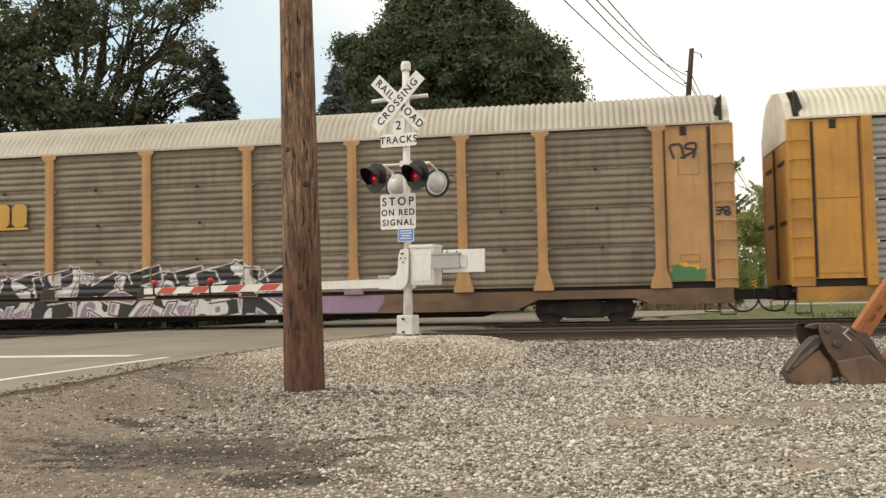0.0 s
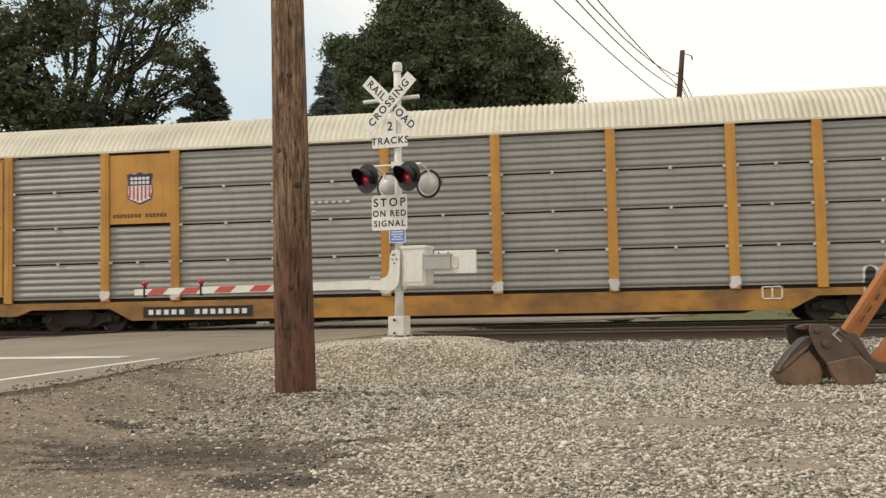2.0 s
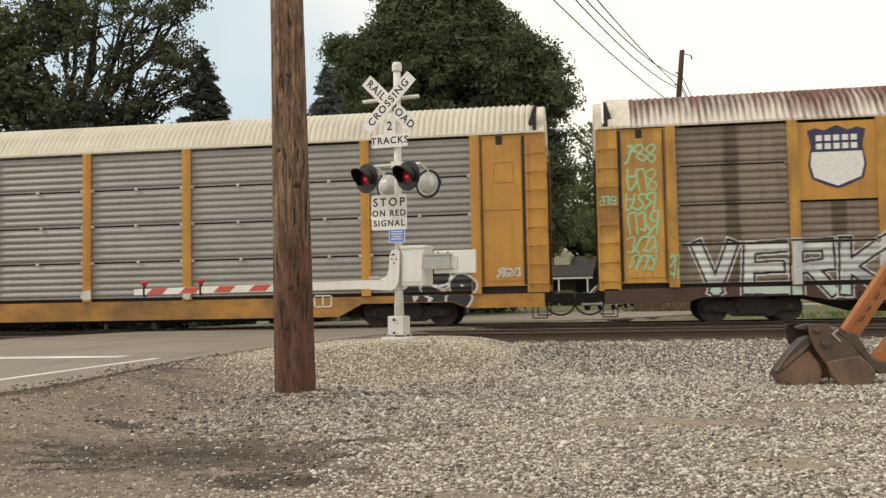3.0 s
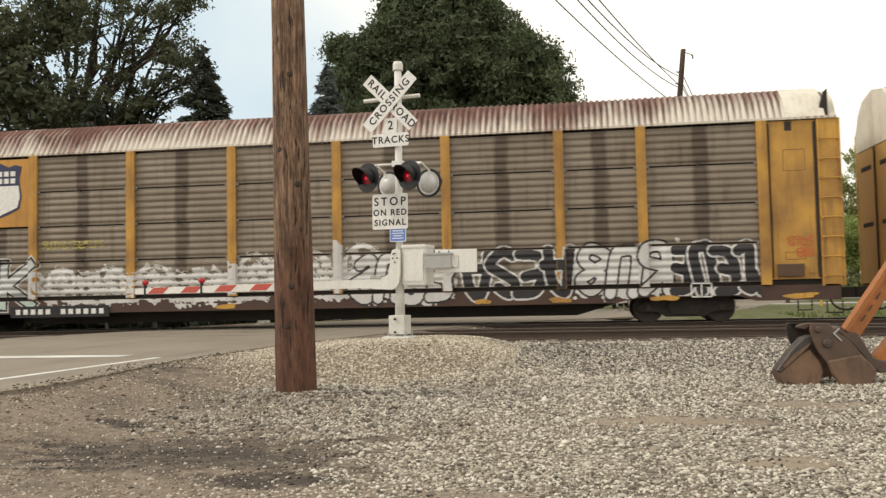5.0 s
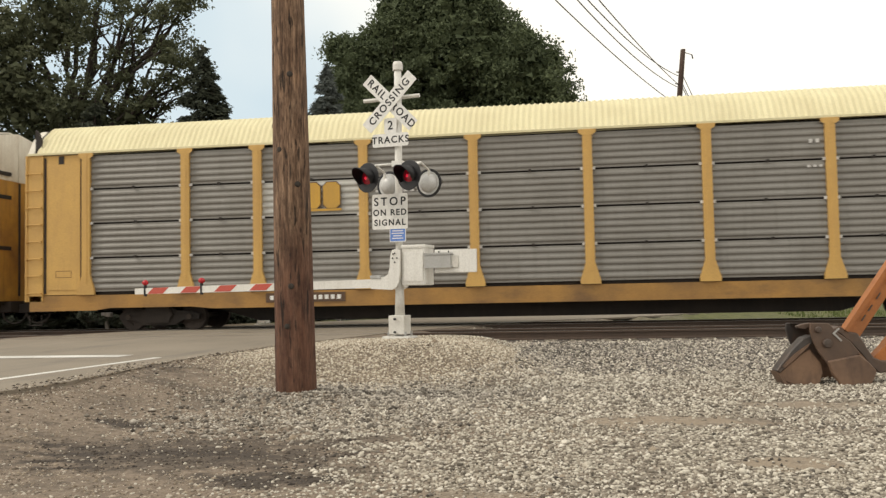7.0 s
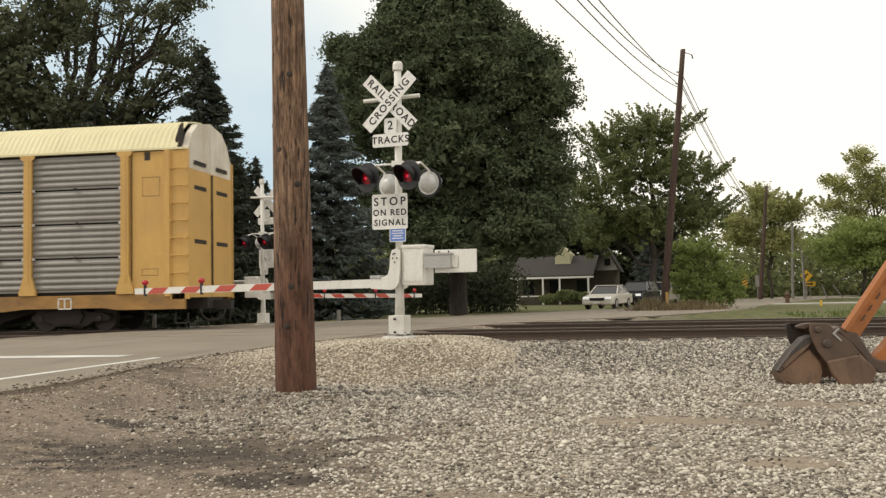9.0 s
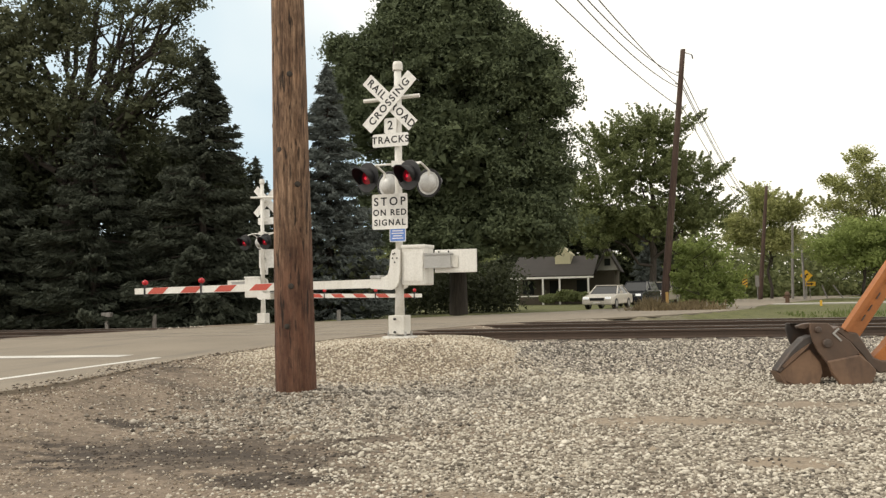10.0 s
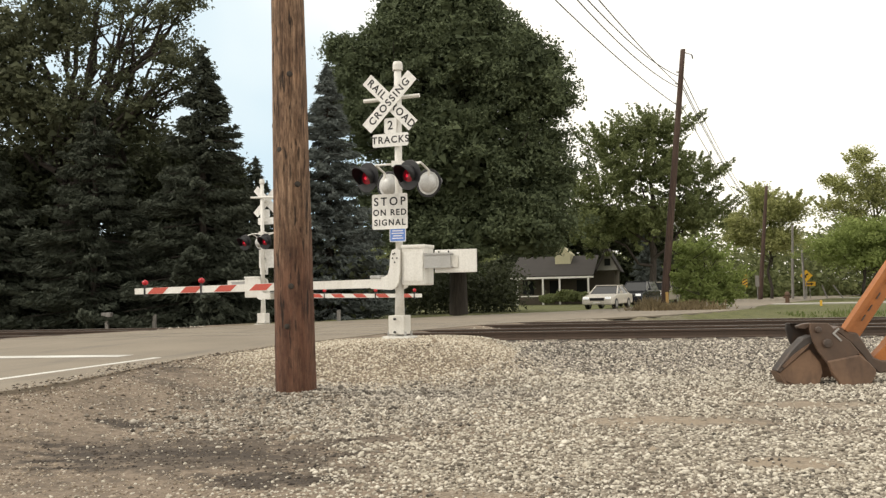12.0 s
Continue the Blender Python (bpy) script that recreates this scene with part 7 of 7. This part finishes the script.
# ---------------------------------------------------------------- waiting cars beyond the crossing
def build_car(m, label, paint, tall=0.0, length=4.8):
    """A car: lofted body, glasshouse, bumpers, lights, wheels. Its front faces -y."""
    car = thing("car", m, label, "car", "cars waiting at the crossing")
    w, h = 0.9, 1.42 + tall
    belt = 0.92 + tall * 0.55
    y0, y1 = -length / 2, length / 2
    side = [(y0, 0.45), (y0 + 0.02, 0.68), (y0 + 0.25, 0.76 + tall * 0.5), (y0 + 1.25, belt - 0.02), (y1 - 0.75, belt), (y1 - 0.05, belt - 0.06), (y1, 0.6), (y1 - 0.05, 0.32), (y0 + 0.05, 0.28)]
    bm = slab([(a, b) for a, b in side], -w, w, "x")
    bmesh.ops.bevel(bm, geom=bm.edges[:], offset=0.07, segments=2, profile=0.6, affect="EDGES")
    smooth(part("body", bm, paint, car))
    bm = bmesh.new()
    low = [(-w + 0.06, y0 + 1.2), (w - 0.06, y0 + 1.2), (w - 0.06, y1 - (0.7 if not tall else 0.15)), (-w + 0.06, y1 - (0.7 if not tall else 0.15))]
    top = [(-w + 0.24, y0 + 2.0), (w - 0.24, y0 + 2.0), (w - 0.24, y1 - (1.35 if not tall else 0.4)), (-w + 0.24, y1 - (1.35 if not tall else 0.4))]
    a = [bm.verts.new((x, y, belt - 0.03)) for x, y in low]
    b = [bm.verts.new((x, y, h - 0.05)) for x, y in top]
    for k in range(4):
        bm.faces.new((a[k], a[(k + 1) % 4], b[(k + 1) % 4], b[k]))
    bm.faces.new(b)
    bm.faces.new(a[::-1])
    part("glasshouse", bm, M["carglass"], car, "dark tinted car glass")
    bm = boxed((-w + 0.22, top[0][1] - 0.04, h - 0.06), (w - 0.22, top[2][1] + 0.04, h), 0.025)
    part("roof", bm, paint, car)
    for (lx, ly), (tx, ty) in [*zip(low, top), *(((s * (w - 0.055), 0.1), (s * (w - 0.235), 0.1)) for s in (-1, 1))]:
        part("pillar", tube(bmesh.new(), (lx, ly, belt - 0.03), (tx, ty, h - 0.04), 0.035, seg=6), paint, car)
    part("grille", boxed((-0.42, y0 - 0.02, 0.52 + tall * 0.3), (0.42, y0 + 0.06, 0.68 + tall * 0.4), 0.01), M["hood"], car)
    part("bumper", boxed((-w + 0.03, y0 - 0.05, 0.30), (w - 0.03, y0 + 0.2, 0.48), 0.04), paint, car)
    part("number_plate", boxed((-0.2, y0 - 0.065, 0.37), (0.2, y0 - 0.05, 0.45)), M["sign"], car)
    for s in (-1, 1):
        part("headlight", boxed((s * 0.66 - 0.16, y0 - 0.03, 0.60 + tall * 0.35), (s * 0.66 + 0.16, y0 + 0.1, 0.73 + tall * 0.4), 0.02), M["headlamp"], car, "clear headlight")
        part("wing_mirror", boxed((s * (w + 0.09) - 0.08, y0 + 1.55, belt), (s * (w + 0.09) + 0.08, y0 + 1.65, belt + 0.13), 0.02), paint, car)
        for yy in (y0 + 0.85, y1 - 0.95):
            wheel = part("wheel", turned([(0.0, -0.1), (0.2, -0.1), (0.22, -0.11), (0.31, -0.11), (0.33, -0.06), (0.33, 0.06), (0.31, 0.11), (0.0, 0.11)], 20, "x"), M["hood"], car, "", pose(s * (w - 0.09), yy, 0.33))
            part("rim", turned([(0.0, -0.118), (0.19, -0.114), (0.2, -0.10), (0.2, 0.10), (0.19, 0.114), (0.0, 0.118)], 14, "x"), M["steel"], wheel)
    return car


M["carglass"] = plain("car_glass", (0.02, 0.022, 0.024), 0.08)
M["headlamp"] = plain("headlamp", (0.7, 0.7, 0.68), 0.1, glow=0.8)
M["car_white"] = plain("cream_car_paint", (0.66, 0.62, 0.55), 0.25)
M["car_black"] = plain("black_car_paint", (0.018, 0.019, 0.024), 0.2)
M["car_silver"] = plain("champagne_car_paint", (0.42, 0.38, 0.32), 0.25)
build_car(pose(1.62, 53.55, 0.11, 0, 0, -19), "cream-white sedan waiting on the road, headlights on", M["car_white"], 0.0, 4.3)
build_car(pose(3.95, 61.95, 0.11, 0, 0, -20), "black sport utility car waiting behind a pale sedan", M["car_black"], 0.28)
build_car(pose(6.05, 68.95, 0.11, 0, 0, -19), "champagne-coloured van waiting behind a black car", M["car_silver"], 0.26)


# ---------------------------------------------------------------- house with a porch, road signs, verge
def build_house():
    h = thing("house", pose(-1.0, 79.0, 0.1, 0, 0, -6), "low house with a white-posted porch half hidden by trees", "house")
    M["siding"] = painted("cream_siding", (0.50, 0.47, 0.30), (0.36, 0.33, 0.24), 0.7, amount=0.4)
    # lower wall darker than the siding: the porch's shade is put into its brown
    M["shaded_wall"] = painted("shaded_boards", (0.085, 0.07, 0.05), (0.05, 0.042, 0.032), 0.8, amount=0.5)
    M["grey_siding"] = painted("grey_siding", (0.30, 0.29, 0.26), (0.20, 0.19, 0.17), 0.7, amount=0.4)
    M["shingle"] = painted("dark_shingles", (0.028, 0.024, 0.021), (0.045, 0.039, 0.034), 0.95, amount=0.5)
    bm = bmesh.new()
    box(bm, (-4.5, 0, 0), (4.0, 7, 2.9))
    part("wall", bm, M["shaded_wall"], h)
    bm = slab([(-1.3, 2.9), (0.1, 2.9), (0.1, 4.5), (-0.6, 5.2), (-1.3, 4.5)], 1.0, 5.0)
    part("dormer", bm, M["siding"], h, "pale yellow upper wall")
    bm = slab([(2.45, 2.9), (4.45, 2.9), (3.45, 4.72)], -0.3, 4.0)
    gable = part("gable", bm, M["grey_siding"], h, "pale grey gable wall")
    bm = slab([(2.25, 2.75), (3.45, 4.95), (4.65, 2.75), (4.45, 2.75), (3.45, 4.70), (2.45, 2.75)], -0.7, 4.2)
    part("gable_roof", bm, M["shingle"], h, "dark steep gable roof")
    part("window_pane", boxed((3.2, -0.34, 3.3), (3.7, -0.29, 3.9)), M["carglass"], gable)
    bm = bmesh.new()
    for a, b in (((-5, -2.2, 2.55), (-5, 3.5, 4.2)),):
        vs = [bm.verts.new(p) for p in ((-5.0, -2.4, 2.5), (2.4, -2.4, 2.5), (2.4, 3.5, 4.4), (-5.0, 3.5, 4.4), (-5.0, -2.4, 2.38), (2.4, -2.4, 2.38), (2.4, 3.5, 4.25), (-5.0, 3.5, 4.25))]
        for f in ((0, 1, 2, 3), (7, 6, 5, 4), (0, 4, 5, 1), (1, 5, 6, 2), (2, 6, 7, 3), (3, 7, 4, 0)):
            bm.faces.new([vs[i] for i in f])
    part("porch_roof", bm, M["shingle"], h, "dark shingled porch roof")
    bm = bmesh.new()
    box(bm, (-5.0, -2.5, 2.24), (2.4, -2.35, 2.40))
    part("porch_beam", bm, M["white"], h, "white porch beam")
    for x in (-4.2, -1.95, -0.5, 1.95):
        part("porch_post", boxed((x - 0.075, -2.48, 0), (x + 0.075, -2.34, 2.24)), M["white"], h, "white porch post")
    for x0, x1 in ((-4.1, -2.05), (-0.4, 1.85)):
        part("porch_rail", boxed((x0, -2.45, 0.7), (x1, -2.38, 0.8)), M["white"], h)
    for x in (-3.6, -1.2, 1.2):
        part("window", boxed((x - 0.5, -0.03, 0.9), (x + 0.5, 0.02, 2.1)), M["carglass"], h)


build_house()


def road_sign(m, shape, material, high, label, bars=None):
    s = thing("road_sign", m, label, "road sign", "signs on the far verge")
    bm = bmesh.new()
    tube(bm, (0, 0, -0.1), (0, 0, high), 0.035, seg=6)
    part("post", bm, M["greypole"], s)
    f = part("face", slab([(x, z + high) for x, z in shape], -0.06, -0.045), material, s)
    if bars:
        for b in bars:
            part("symbol", slab([(x, z + high) for x, z in b], -0.068, -0.061), M["black"], f)
    return s


diamond = [(0, -0.55), (0.55, 0), (0, 0.55), (-0.55, 0)]
road_sign(pose(20.29, 84.16, 0.1), diamond, M["signyellow"], 2.1, "yellow diamond warning sign with a black bend symbol", [[(-0.12, -0.2), (0.0, -0.2), (0.0, 0.0), (0.18, 0.12), (0.12, 0.22), (-0.12, 0.06)]])
road_sign(pose(20.71, 84.76, 0.1), [(-0.5, -0.2), (0.5, -0.2), (0.5, 0.2), (-0.5, 0.2)], M["signyellow"], 1.35, "small yellow arrow sign on a post", [[(-0.35, -0.06), (0.1, -0.06), (0.1, -0.14), (0.35, 0.0), (0.1, 0.14), (0.1, 0.06), (-0.35, 0.06)]])
road_sign(pose(14.76, 83.30, 0.1), [(-0.22, -0.6), (0.22, -0.6), (0.22, 0.6), (-0.22, 0.6)], M["signyellow"], 1.7, "yellow and black striped hazard board", [[(-0.2, z), (0.2, z + 0.22), (0.2, z + 0.34), (-0.2, z + 0.12)] for z in (-0.55, -0.28, 0.0, 0.24)])
road_sign(pose(15.68, 82.44, 0.1), [(-0.16, -0.5), (0.16, -0.5), (0.16, 0.5), (-0.16, 0.5)], M["greypole"], 1.7, "narrow pale board on a post")


def build_verge():
    M["concrete"] = painted("pale_pavement", (0.42, 0.40, 0.36), (0.30, 0.28, 0.25), 0.9, amount=0.4)
    for name, y0, y1, x0, label in (("side_road", 58.0, 61.2, 7.9, "pale side road running across beyond the grass"), ("far_pavement", 86.0, 88.0, 12.0, "pale pavement before distant woods")):
        bm = bmesh.new()
        box(bm, (x0 + 1.5, y0, 0.05), (120, y1, 0.135))
        tagged(part(name, bm, M["concrete"]), label, "road", kind="structure")
    h = thing("fire_hydrant", pose(13.8, 62.5, 0.08), "dull brown-red fire hydrant on the grass", "fire hydrant")
    part("barrel", turned([(0.0, 0.0), (0.2, 0.0), (0.2, 0.06), (0.14, 0.08), (0.14, 0.55), (0.18, 0.58), (0.16, 0.7), (0.08, 0.8), (0.0, 0.82)], 14, "z"), M["brownpaint"], h)
    part("nozzle", turned([(0.0, -0.24), (0.08, -0.24), (0.08, 0.24), (0.0, 0.24)], 10, "x"), M["brownpaint"], h, "", pose(0, 0, 0.45))
    y = thing("marker_post", pose(13.5, 52.9, 0.08), "short yellow marker post on the grass", "marker post")
    part("post", turned([(0.0, 0.0), (0.065, 0.0), (0.065, 0.28), (0.04, 0.33), (0.0, 0.34)], 10, "z"), M["signyellow"], y)
    # dry weeds by the leaning pole and along the far side of the tracks
    rng = np.random.default_rng(31)
    n = 5000
    p = np.stack((rng.normal(4.5, 0.85, n), rng.normal(44.8, 0.9, n), np.zeros(n)), 1)
    q = np.stack((rng.uniform(8.0, 40, 9000), rng.uniform(27, 40, 9000), np.zeros(9000)), 1)
    M["weed"] = leafy("dry_weeds", (0.13, 0.10, 0.055), (0.24, 0.19, 0.11), 0.2)
    M["grassblade"] = leafy("grass_blades", (0.07, 0.10, 0.03), (0.16, 0.19, 0.07), 0.3)
    for name, p, tall, mt, label, cat in (("dry_weeds", p, 1.0, "weed", "tall dry brown weeds round a pole", "weeds"), ("verge_grass", q, 0.35, "grassblade", "rough green grass beside the tracks", "grass")):
        k = len(p)
        p[:, 2] = 0.04
        h = (tall * rng.uniform(0.3, 1.0, k))[:, None]
        lean = rng.normal(size=(k, 3)) * 0.25
        lean[:, 2] = np.array([max(0.08, 0.42 + 0.9 * noise.noise((a * 0.8, b * 0.8, 3.0))) for a, b in p[:, :2]])
        a = rng.uniform(0, math.tau, k)
        s = np.stack((np.cos(a), np.sin(a), 0 * a), 1) * 0.018 * (1 + tall)
        v = np.stack((p - s, p + s, p + lean * h + s * 0.3, p + lean * h - s * 0.3), 1).reshape(-1, 3)
        tagged(from_arrays(name, v, np.arange(k * 4).reshape(-1, 4), M[mt]), label, cat, kind="stuff")
    # stumps at the foot of the trees
    for x, yy in ((-16.3, 28.6), (-14.75, 29.0), (-8.8, 31.5)):
        post = thing("marker_post", pose(x, yy, 0.05), "short weathered grey post before dark trees", "post")
        part("stake", boxed((-0.06, -0.05, -0.05), (0.06, 0.05, 0.62), 0.01), M["greypole"], post)
        if x < -16:
            part("cap_box", boxed((-0.17, -0.10, 0.56), (0.17, 0.10, 0.72), 0.015), M["greypole"], post, "small grey box on the post")


build_verge()


# ---------------------------------------------------------------- crushed stone
def stones(name, pts, sizes, material, label, rng, simple=False):
    """Many angular stones, each a squashed and jittered icosahedron."""
    phi = (1 + 5 ** 0.5) / 2
    ico = np.array([(-1, phi, 0), (1, phi, 0), (-1, -phi, 0), (1, -phi, 0), (0, -1, phi), (0, 1, phi), (0, -1, -phi), (0, 1, -phi), (phi, 0, -1), (phi, 0, 1), (-phi, 0, -1), (-phi, 0, 1)]) / 1.9
    tri = np.array([(0, 11, 5), (0, 5, 1), (0, 1, 7), (0, 7, 10), (0, 10, 11), (1, 5, 9), (5, 11, 4), (11, 10, 2), (10, 7, 6), (7, 1, 8), (3, 9, 4), (3, 4, 2), (3, 2, 6), (3, 6, 8), (3, 8, 9), (4, 9, 5), (2, 4, 11), (6, 2, 10), (8, 6, 7), (9, 8, 1)])
    if simple:
        ico = np.array([(1, 0, 0), (0, 1, 0), (-1, 0, 0), (0, -1, 0), (0, 0, 1), (0, 0, -1)]) * 1.1
        tri = np.array([(0, 1, 4), (1, 2, 4), (2, 3, 4), (3, 0, 4), (1, 0, 5), (2, 1, 5), (3, 2, 5), (0, 3, 5)])
    n, c_n = len(pts), len(ico)
    jit = ico[None] * rng.uniform(0.62, 1.3, (n, c_n, 1))
    a = rng.uniform(0, math.tau, n)
    c, s = np.cos(a), np.sin(a)
    stretch = np.stack((rng.uniform(0.8, 1.35, n), rng.uniform(0.6, 1.0, n), rng.uniform(0.45, 0.8, n)), 1)
    j = jit * stretch[:, None]
    v = np.stack((j[..., 0] * c[:, None] - j[..., 1] * s[:, None], j[..., 0] * s[:, None] + j[..., 1] * c[:, None], j[..., 2]), 2)
    v = v * sizes[:, None, None] + pts[:, None]
    q = (tri[None] + (np.arange(n) * c_n)[:, None, None]).reshape(-1, 3)
    tagged(from_arrays(name, v.reshape(-1, 3), q, material, tris=True), label, "gravel", kind="stuff")


def build_gravel():
    M["grit"] = stony("sandy_grit", (0.075, 0.056, 0.040), (0.17, 0.132, 0.095), (0.27, 0.215, 0.155), (0.36, 0.30, 0.225), (0.56, 0.50, 0.42))
    rng = np.random.default_rng(41)

    def scatter(n, x0, x1, y0, y1, keep, near=True):
        y = y0 + (y1 - y0) * rng.uniform(0, 1, n) ** (1.5 if near else 1.0)
        x = rng.uniform(0, 1, n) * (x1 - x0) + x0
        k = np.array([keep(a, b) for a, b in zip(x, y)]) > rng.uniform(0, 1, n)
        x, y = x[k], y[k]
        return np.stack((x, y, [ground_height(a, b) for a, b in zip(x, y)]), 1)

    def off_road(x, y):
        return x - road_centre(y) - road_half(y)

    def in_view(x, y):
        return -0.72 * y - 0.5 < x < 0.40 * y + 0.6

    def bare_here(x, y):
        """How far a dark or sandy patch keeps stones away here."""
        most = 0.0
        for sx, sy, rx, ry, much in DARK_PATCHES + BARE:
            d = math.hypot((x - sx) / rx, (y - sy) / ry)
            if d < 0.75 + 0.6 * noise.noise((x * 2.2, y * 2.2, 4.0)):
                most = max(most, much)
        return most

    def grey(x, y):
        if not in_view(x, y) or off_road(x, y) < 0.25:
            return 0.0
        bare = ease(-0.2, -3.2, x + 0.55 + 1.6 * ease(6.6, 8.4, y) * ease(12.5, 11.0, y) + 1.2 * noise.noise((x * 0.5, y * 0.5, 5.0)) - 0.12 * (9 - y))
        clear = bare_here(x, y)
        if clear > 0.5:
            return 0.06
        patch = 0.5 + 0.9 * noise.noise((x * 0.45, y * 0.75, 9.0)) + 0.7 * noise.noise((x * 1.3, y * 2.2, 2.0))
        v = max(0.12, min(1.0, 0.42 + patch * 0.8)) * (1 - 0.90 * bare)
        return 0.0 if math.hypot(x + 3.0, (y - 13.6) * 0.75) < 2.0 else max(0.015, v)

    p = scatter(255000, -9.5, 8.2, 4.3, 17.4, grey)
    size = 0.0108 * rng.lognormal(0.0, 0.30, len(p)) * np.clip(0.72 + 0.17 * (p[:, 0] + 3.2), 0.72, 1.0) * (1 + 0.09 * (p[:, 1] - 4.5))
    p[:, 2] += size * 0.22
    k = p[:, 1] < 7.2
    stones("crushed_stone", p[k], size[k], M["ballast"], "loose crushed pale grey stone over the yard", rng)
    stones("crushed_stone_beyond", p[~k], size[~k], M["ballast"], "loose crushed pale stone towards the tracks", rng, True)
    p = scatter(76000, -9.0, 0.5, 4.4, 13.5, lambda x, y: (1 - 0.8 * bare_here(x, y)) * 0.75 * max(0.15, 0.5 + 1.2 * noise.noise((x * 0.9, y * 0.9, 1.0))) if in_view(x, y) and off_road(x, y) > -0.15 else 0.0)
    size = 0.0072 * rng.lognormal(0.0, 0.45, len(p)) * (1 + 0.07 * (p[:, 1] - 4.5))
    stones("grit", p, size, M["grit"], "fine sandy grit on worn dirt", rng, True)
    # coarse grey stone heaped round the foot of the pole, and a thinner spread of it towards the yard
    M["darkstone"] = stony("dark_stone", (0.045, 0.039, 0.033), (0.12, 0.105, 0.090), (0.22, 0.195, 0.17), (0.52, 0.47, 0.40))
    M["greystone"] = stony("grey_stone", (0.065, 0.055, 0.045), (0.17, 0.148, 0.122), (0.29, 0.258, 0.215), (0.40, 0.36, 0.305), (0.58, 0.53, 0.455))

    def heap(x, y):
        if math.hypot(x + 3.24, y - 9.77) < 0.27:
            return 0.0
        core = 1 - ease(0.5, 1.15, math.hypot((x + 2.3) / 1.9, (y - 9.9) / 1.15) + 0.35 * noise.noise((x * 1.5, y * 1.5, 8.0)))
        spread = 0.32 * (1 - ease(0.5, 1.1, math.hypot((x + 2.6) / 2.2, (y - 8.6) / 1.9) + 0.3 * noise.noise((x, y, 3.0))))
        return max(core, spread)
    p = scatter(21000, -5.2, 0.4, 6.6, 11.4, heap, False)
    size = 0.0185 * rng.lognormal(0.0, 0.32, len(p))
    p[:, 2] += size * 0.3
    stones("grey_crushed_stone", p, size, M["greystone"], "coarse grey crushed stone round the foot of the pole", rng, True)
    # dark clods on the oily patches
    p = scatter(26000, -5.2, -0.9, 4.6, 8.4, lambda x, y: 0.75 * max(0.0, bare_here(x, y) - 0.3) if any(math.hypot((x - q[0]) / q[2], (y - q[1]) / q[3]) < 1.0 for q in DARK_PATCHES) else 0.0)
    size = 0.008 * rng.lognormal(0.0, 0.45, len(p))
    M["clod"] = stony("oily_clods", (0.020, 0.015, 0.012), (0.045, 0.034, 0.026), (0.085, 0.066, 0.050), (0.16, 0.13, 0.10))
    stones("dark_clods", p, size, M["clod"], "dark oily crumbs of earth on stained ground", rng, True)
    # dirt and crumbs washed over the ragged edge of the road
    for name, much, tone, r, label in (("edge_grit", 16000, "grit", 0.011, "sandy grit washed over the road's edge"), ("edge_clods", 5000, "clod", 0.014, "dark crumbs along the road's edge")):
        p = scatter(much, -8.6, -3.2, 7.0, 15.5, lambda x, y: max(0.0, 1 - abs(off_road(x, y) - 0.08 - 0.45 * ease(12, 8, y) + 0.35 * noise.noise((x * 0.8, y * 0.8, 7.0))) / 0.42) if in_view(x, y) else 0.0, False)
        p[:, 2] = [max(c, road_height(b) if off_road(a, b) < 0.1 + 0.45 * ease(12, 8, b) else c) for a, b, c in p]
        stones(name, p, r * rng.lognormal(0.0, 0.4, len(p)), M[tone], label, rng, True)
    p = scatter(21000, -1.0, 8.2, 12.2, 17.4, lambda x, y: 0.25 + 0.75 * ease(12.6, 14.6, y + noise.noise((x, y, 6.0))) if in_view(x, y) else 0.0, False)
    size = 0.023 * rng.uniform(0.6, 1.5, len(p))
    p[:, 2] += size * 0.4
    stones("shoulder_stone", p, size, M["darkstone"], "darker grey stone on the shoulder beside the track", rng, True)
    p = scatter(7000, -2.0, 6.0, 4.4, 12.5, lambda x, y: max(0.0, 0.25 + 1.2 * noise.noise((x * 0.9, y * 1.4, 14.0))) if in_view(x, y) else 0.0, False)
    size = 0.013 * rng.uniform(0.6, 1.5, len(p))
    p[:, 2] += size * 0.35
    stones("grey_stone", p, size, M["darkstone"], "scattered darker stones among pale gravel", rng, True)
    p = scatter(14000, -20, 22, 17.3, 25.2, lambda x, y: 1.0 if off_road(x, y) > 0.3 or off_road(x, y) < -9.6 else 0.0, False)
    size = 0.032 * rng.uniform(0.6, 1.4, len(p))
    stones("track_ballast", p, size, M["ballast"], "grey crushed stone ballast between the rails", rng, True)
    p = scatter(29000, -5.6, -0.2, 10.4, 16.6, lambda x, y: (1.0 if off_road(x, y) > 0.1 else 0.0) * (1 - ease(1.7, 2.9, math.hypot(x + 3.0, (y - 13.6) * 0.75))), False)
    size = 0.017 * rng.uniform(0.6, 1.5, len(p))
    p[:, 2] += size * 0.2
    stones("beige_gravel", p, size, M["pea"], "mound of fine beige gravel round the signal", rng, True)


build_gravel()


# ---------------------------------------------------------------- what moves: the train and its wheels
def motions():
    for k, (car, wheels) in enumerate(CARS):
        walk(car, [(i * 0.5, pose(car_x(k - 1, i * 0.5), TRAIN_Y, RAIL_Z)) for i in range(25)])
        rest = [w.matrix_basis.copy() for w in wheels]
        for w, m in zip(wheels, rest):
            rows = []
            for f in range(361):
                t = f / 30
                rows.append((t, m @ Matrix.Rotation((car_x(0, t) - car_x(0, 0)) / WHEEL_R, 4, "Y")))
            walk(w, rows)


motions()
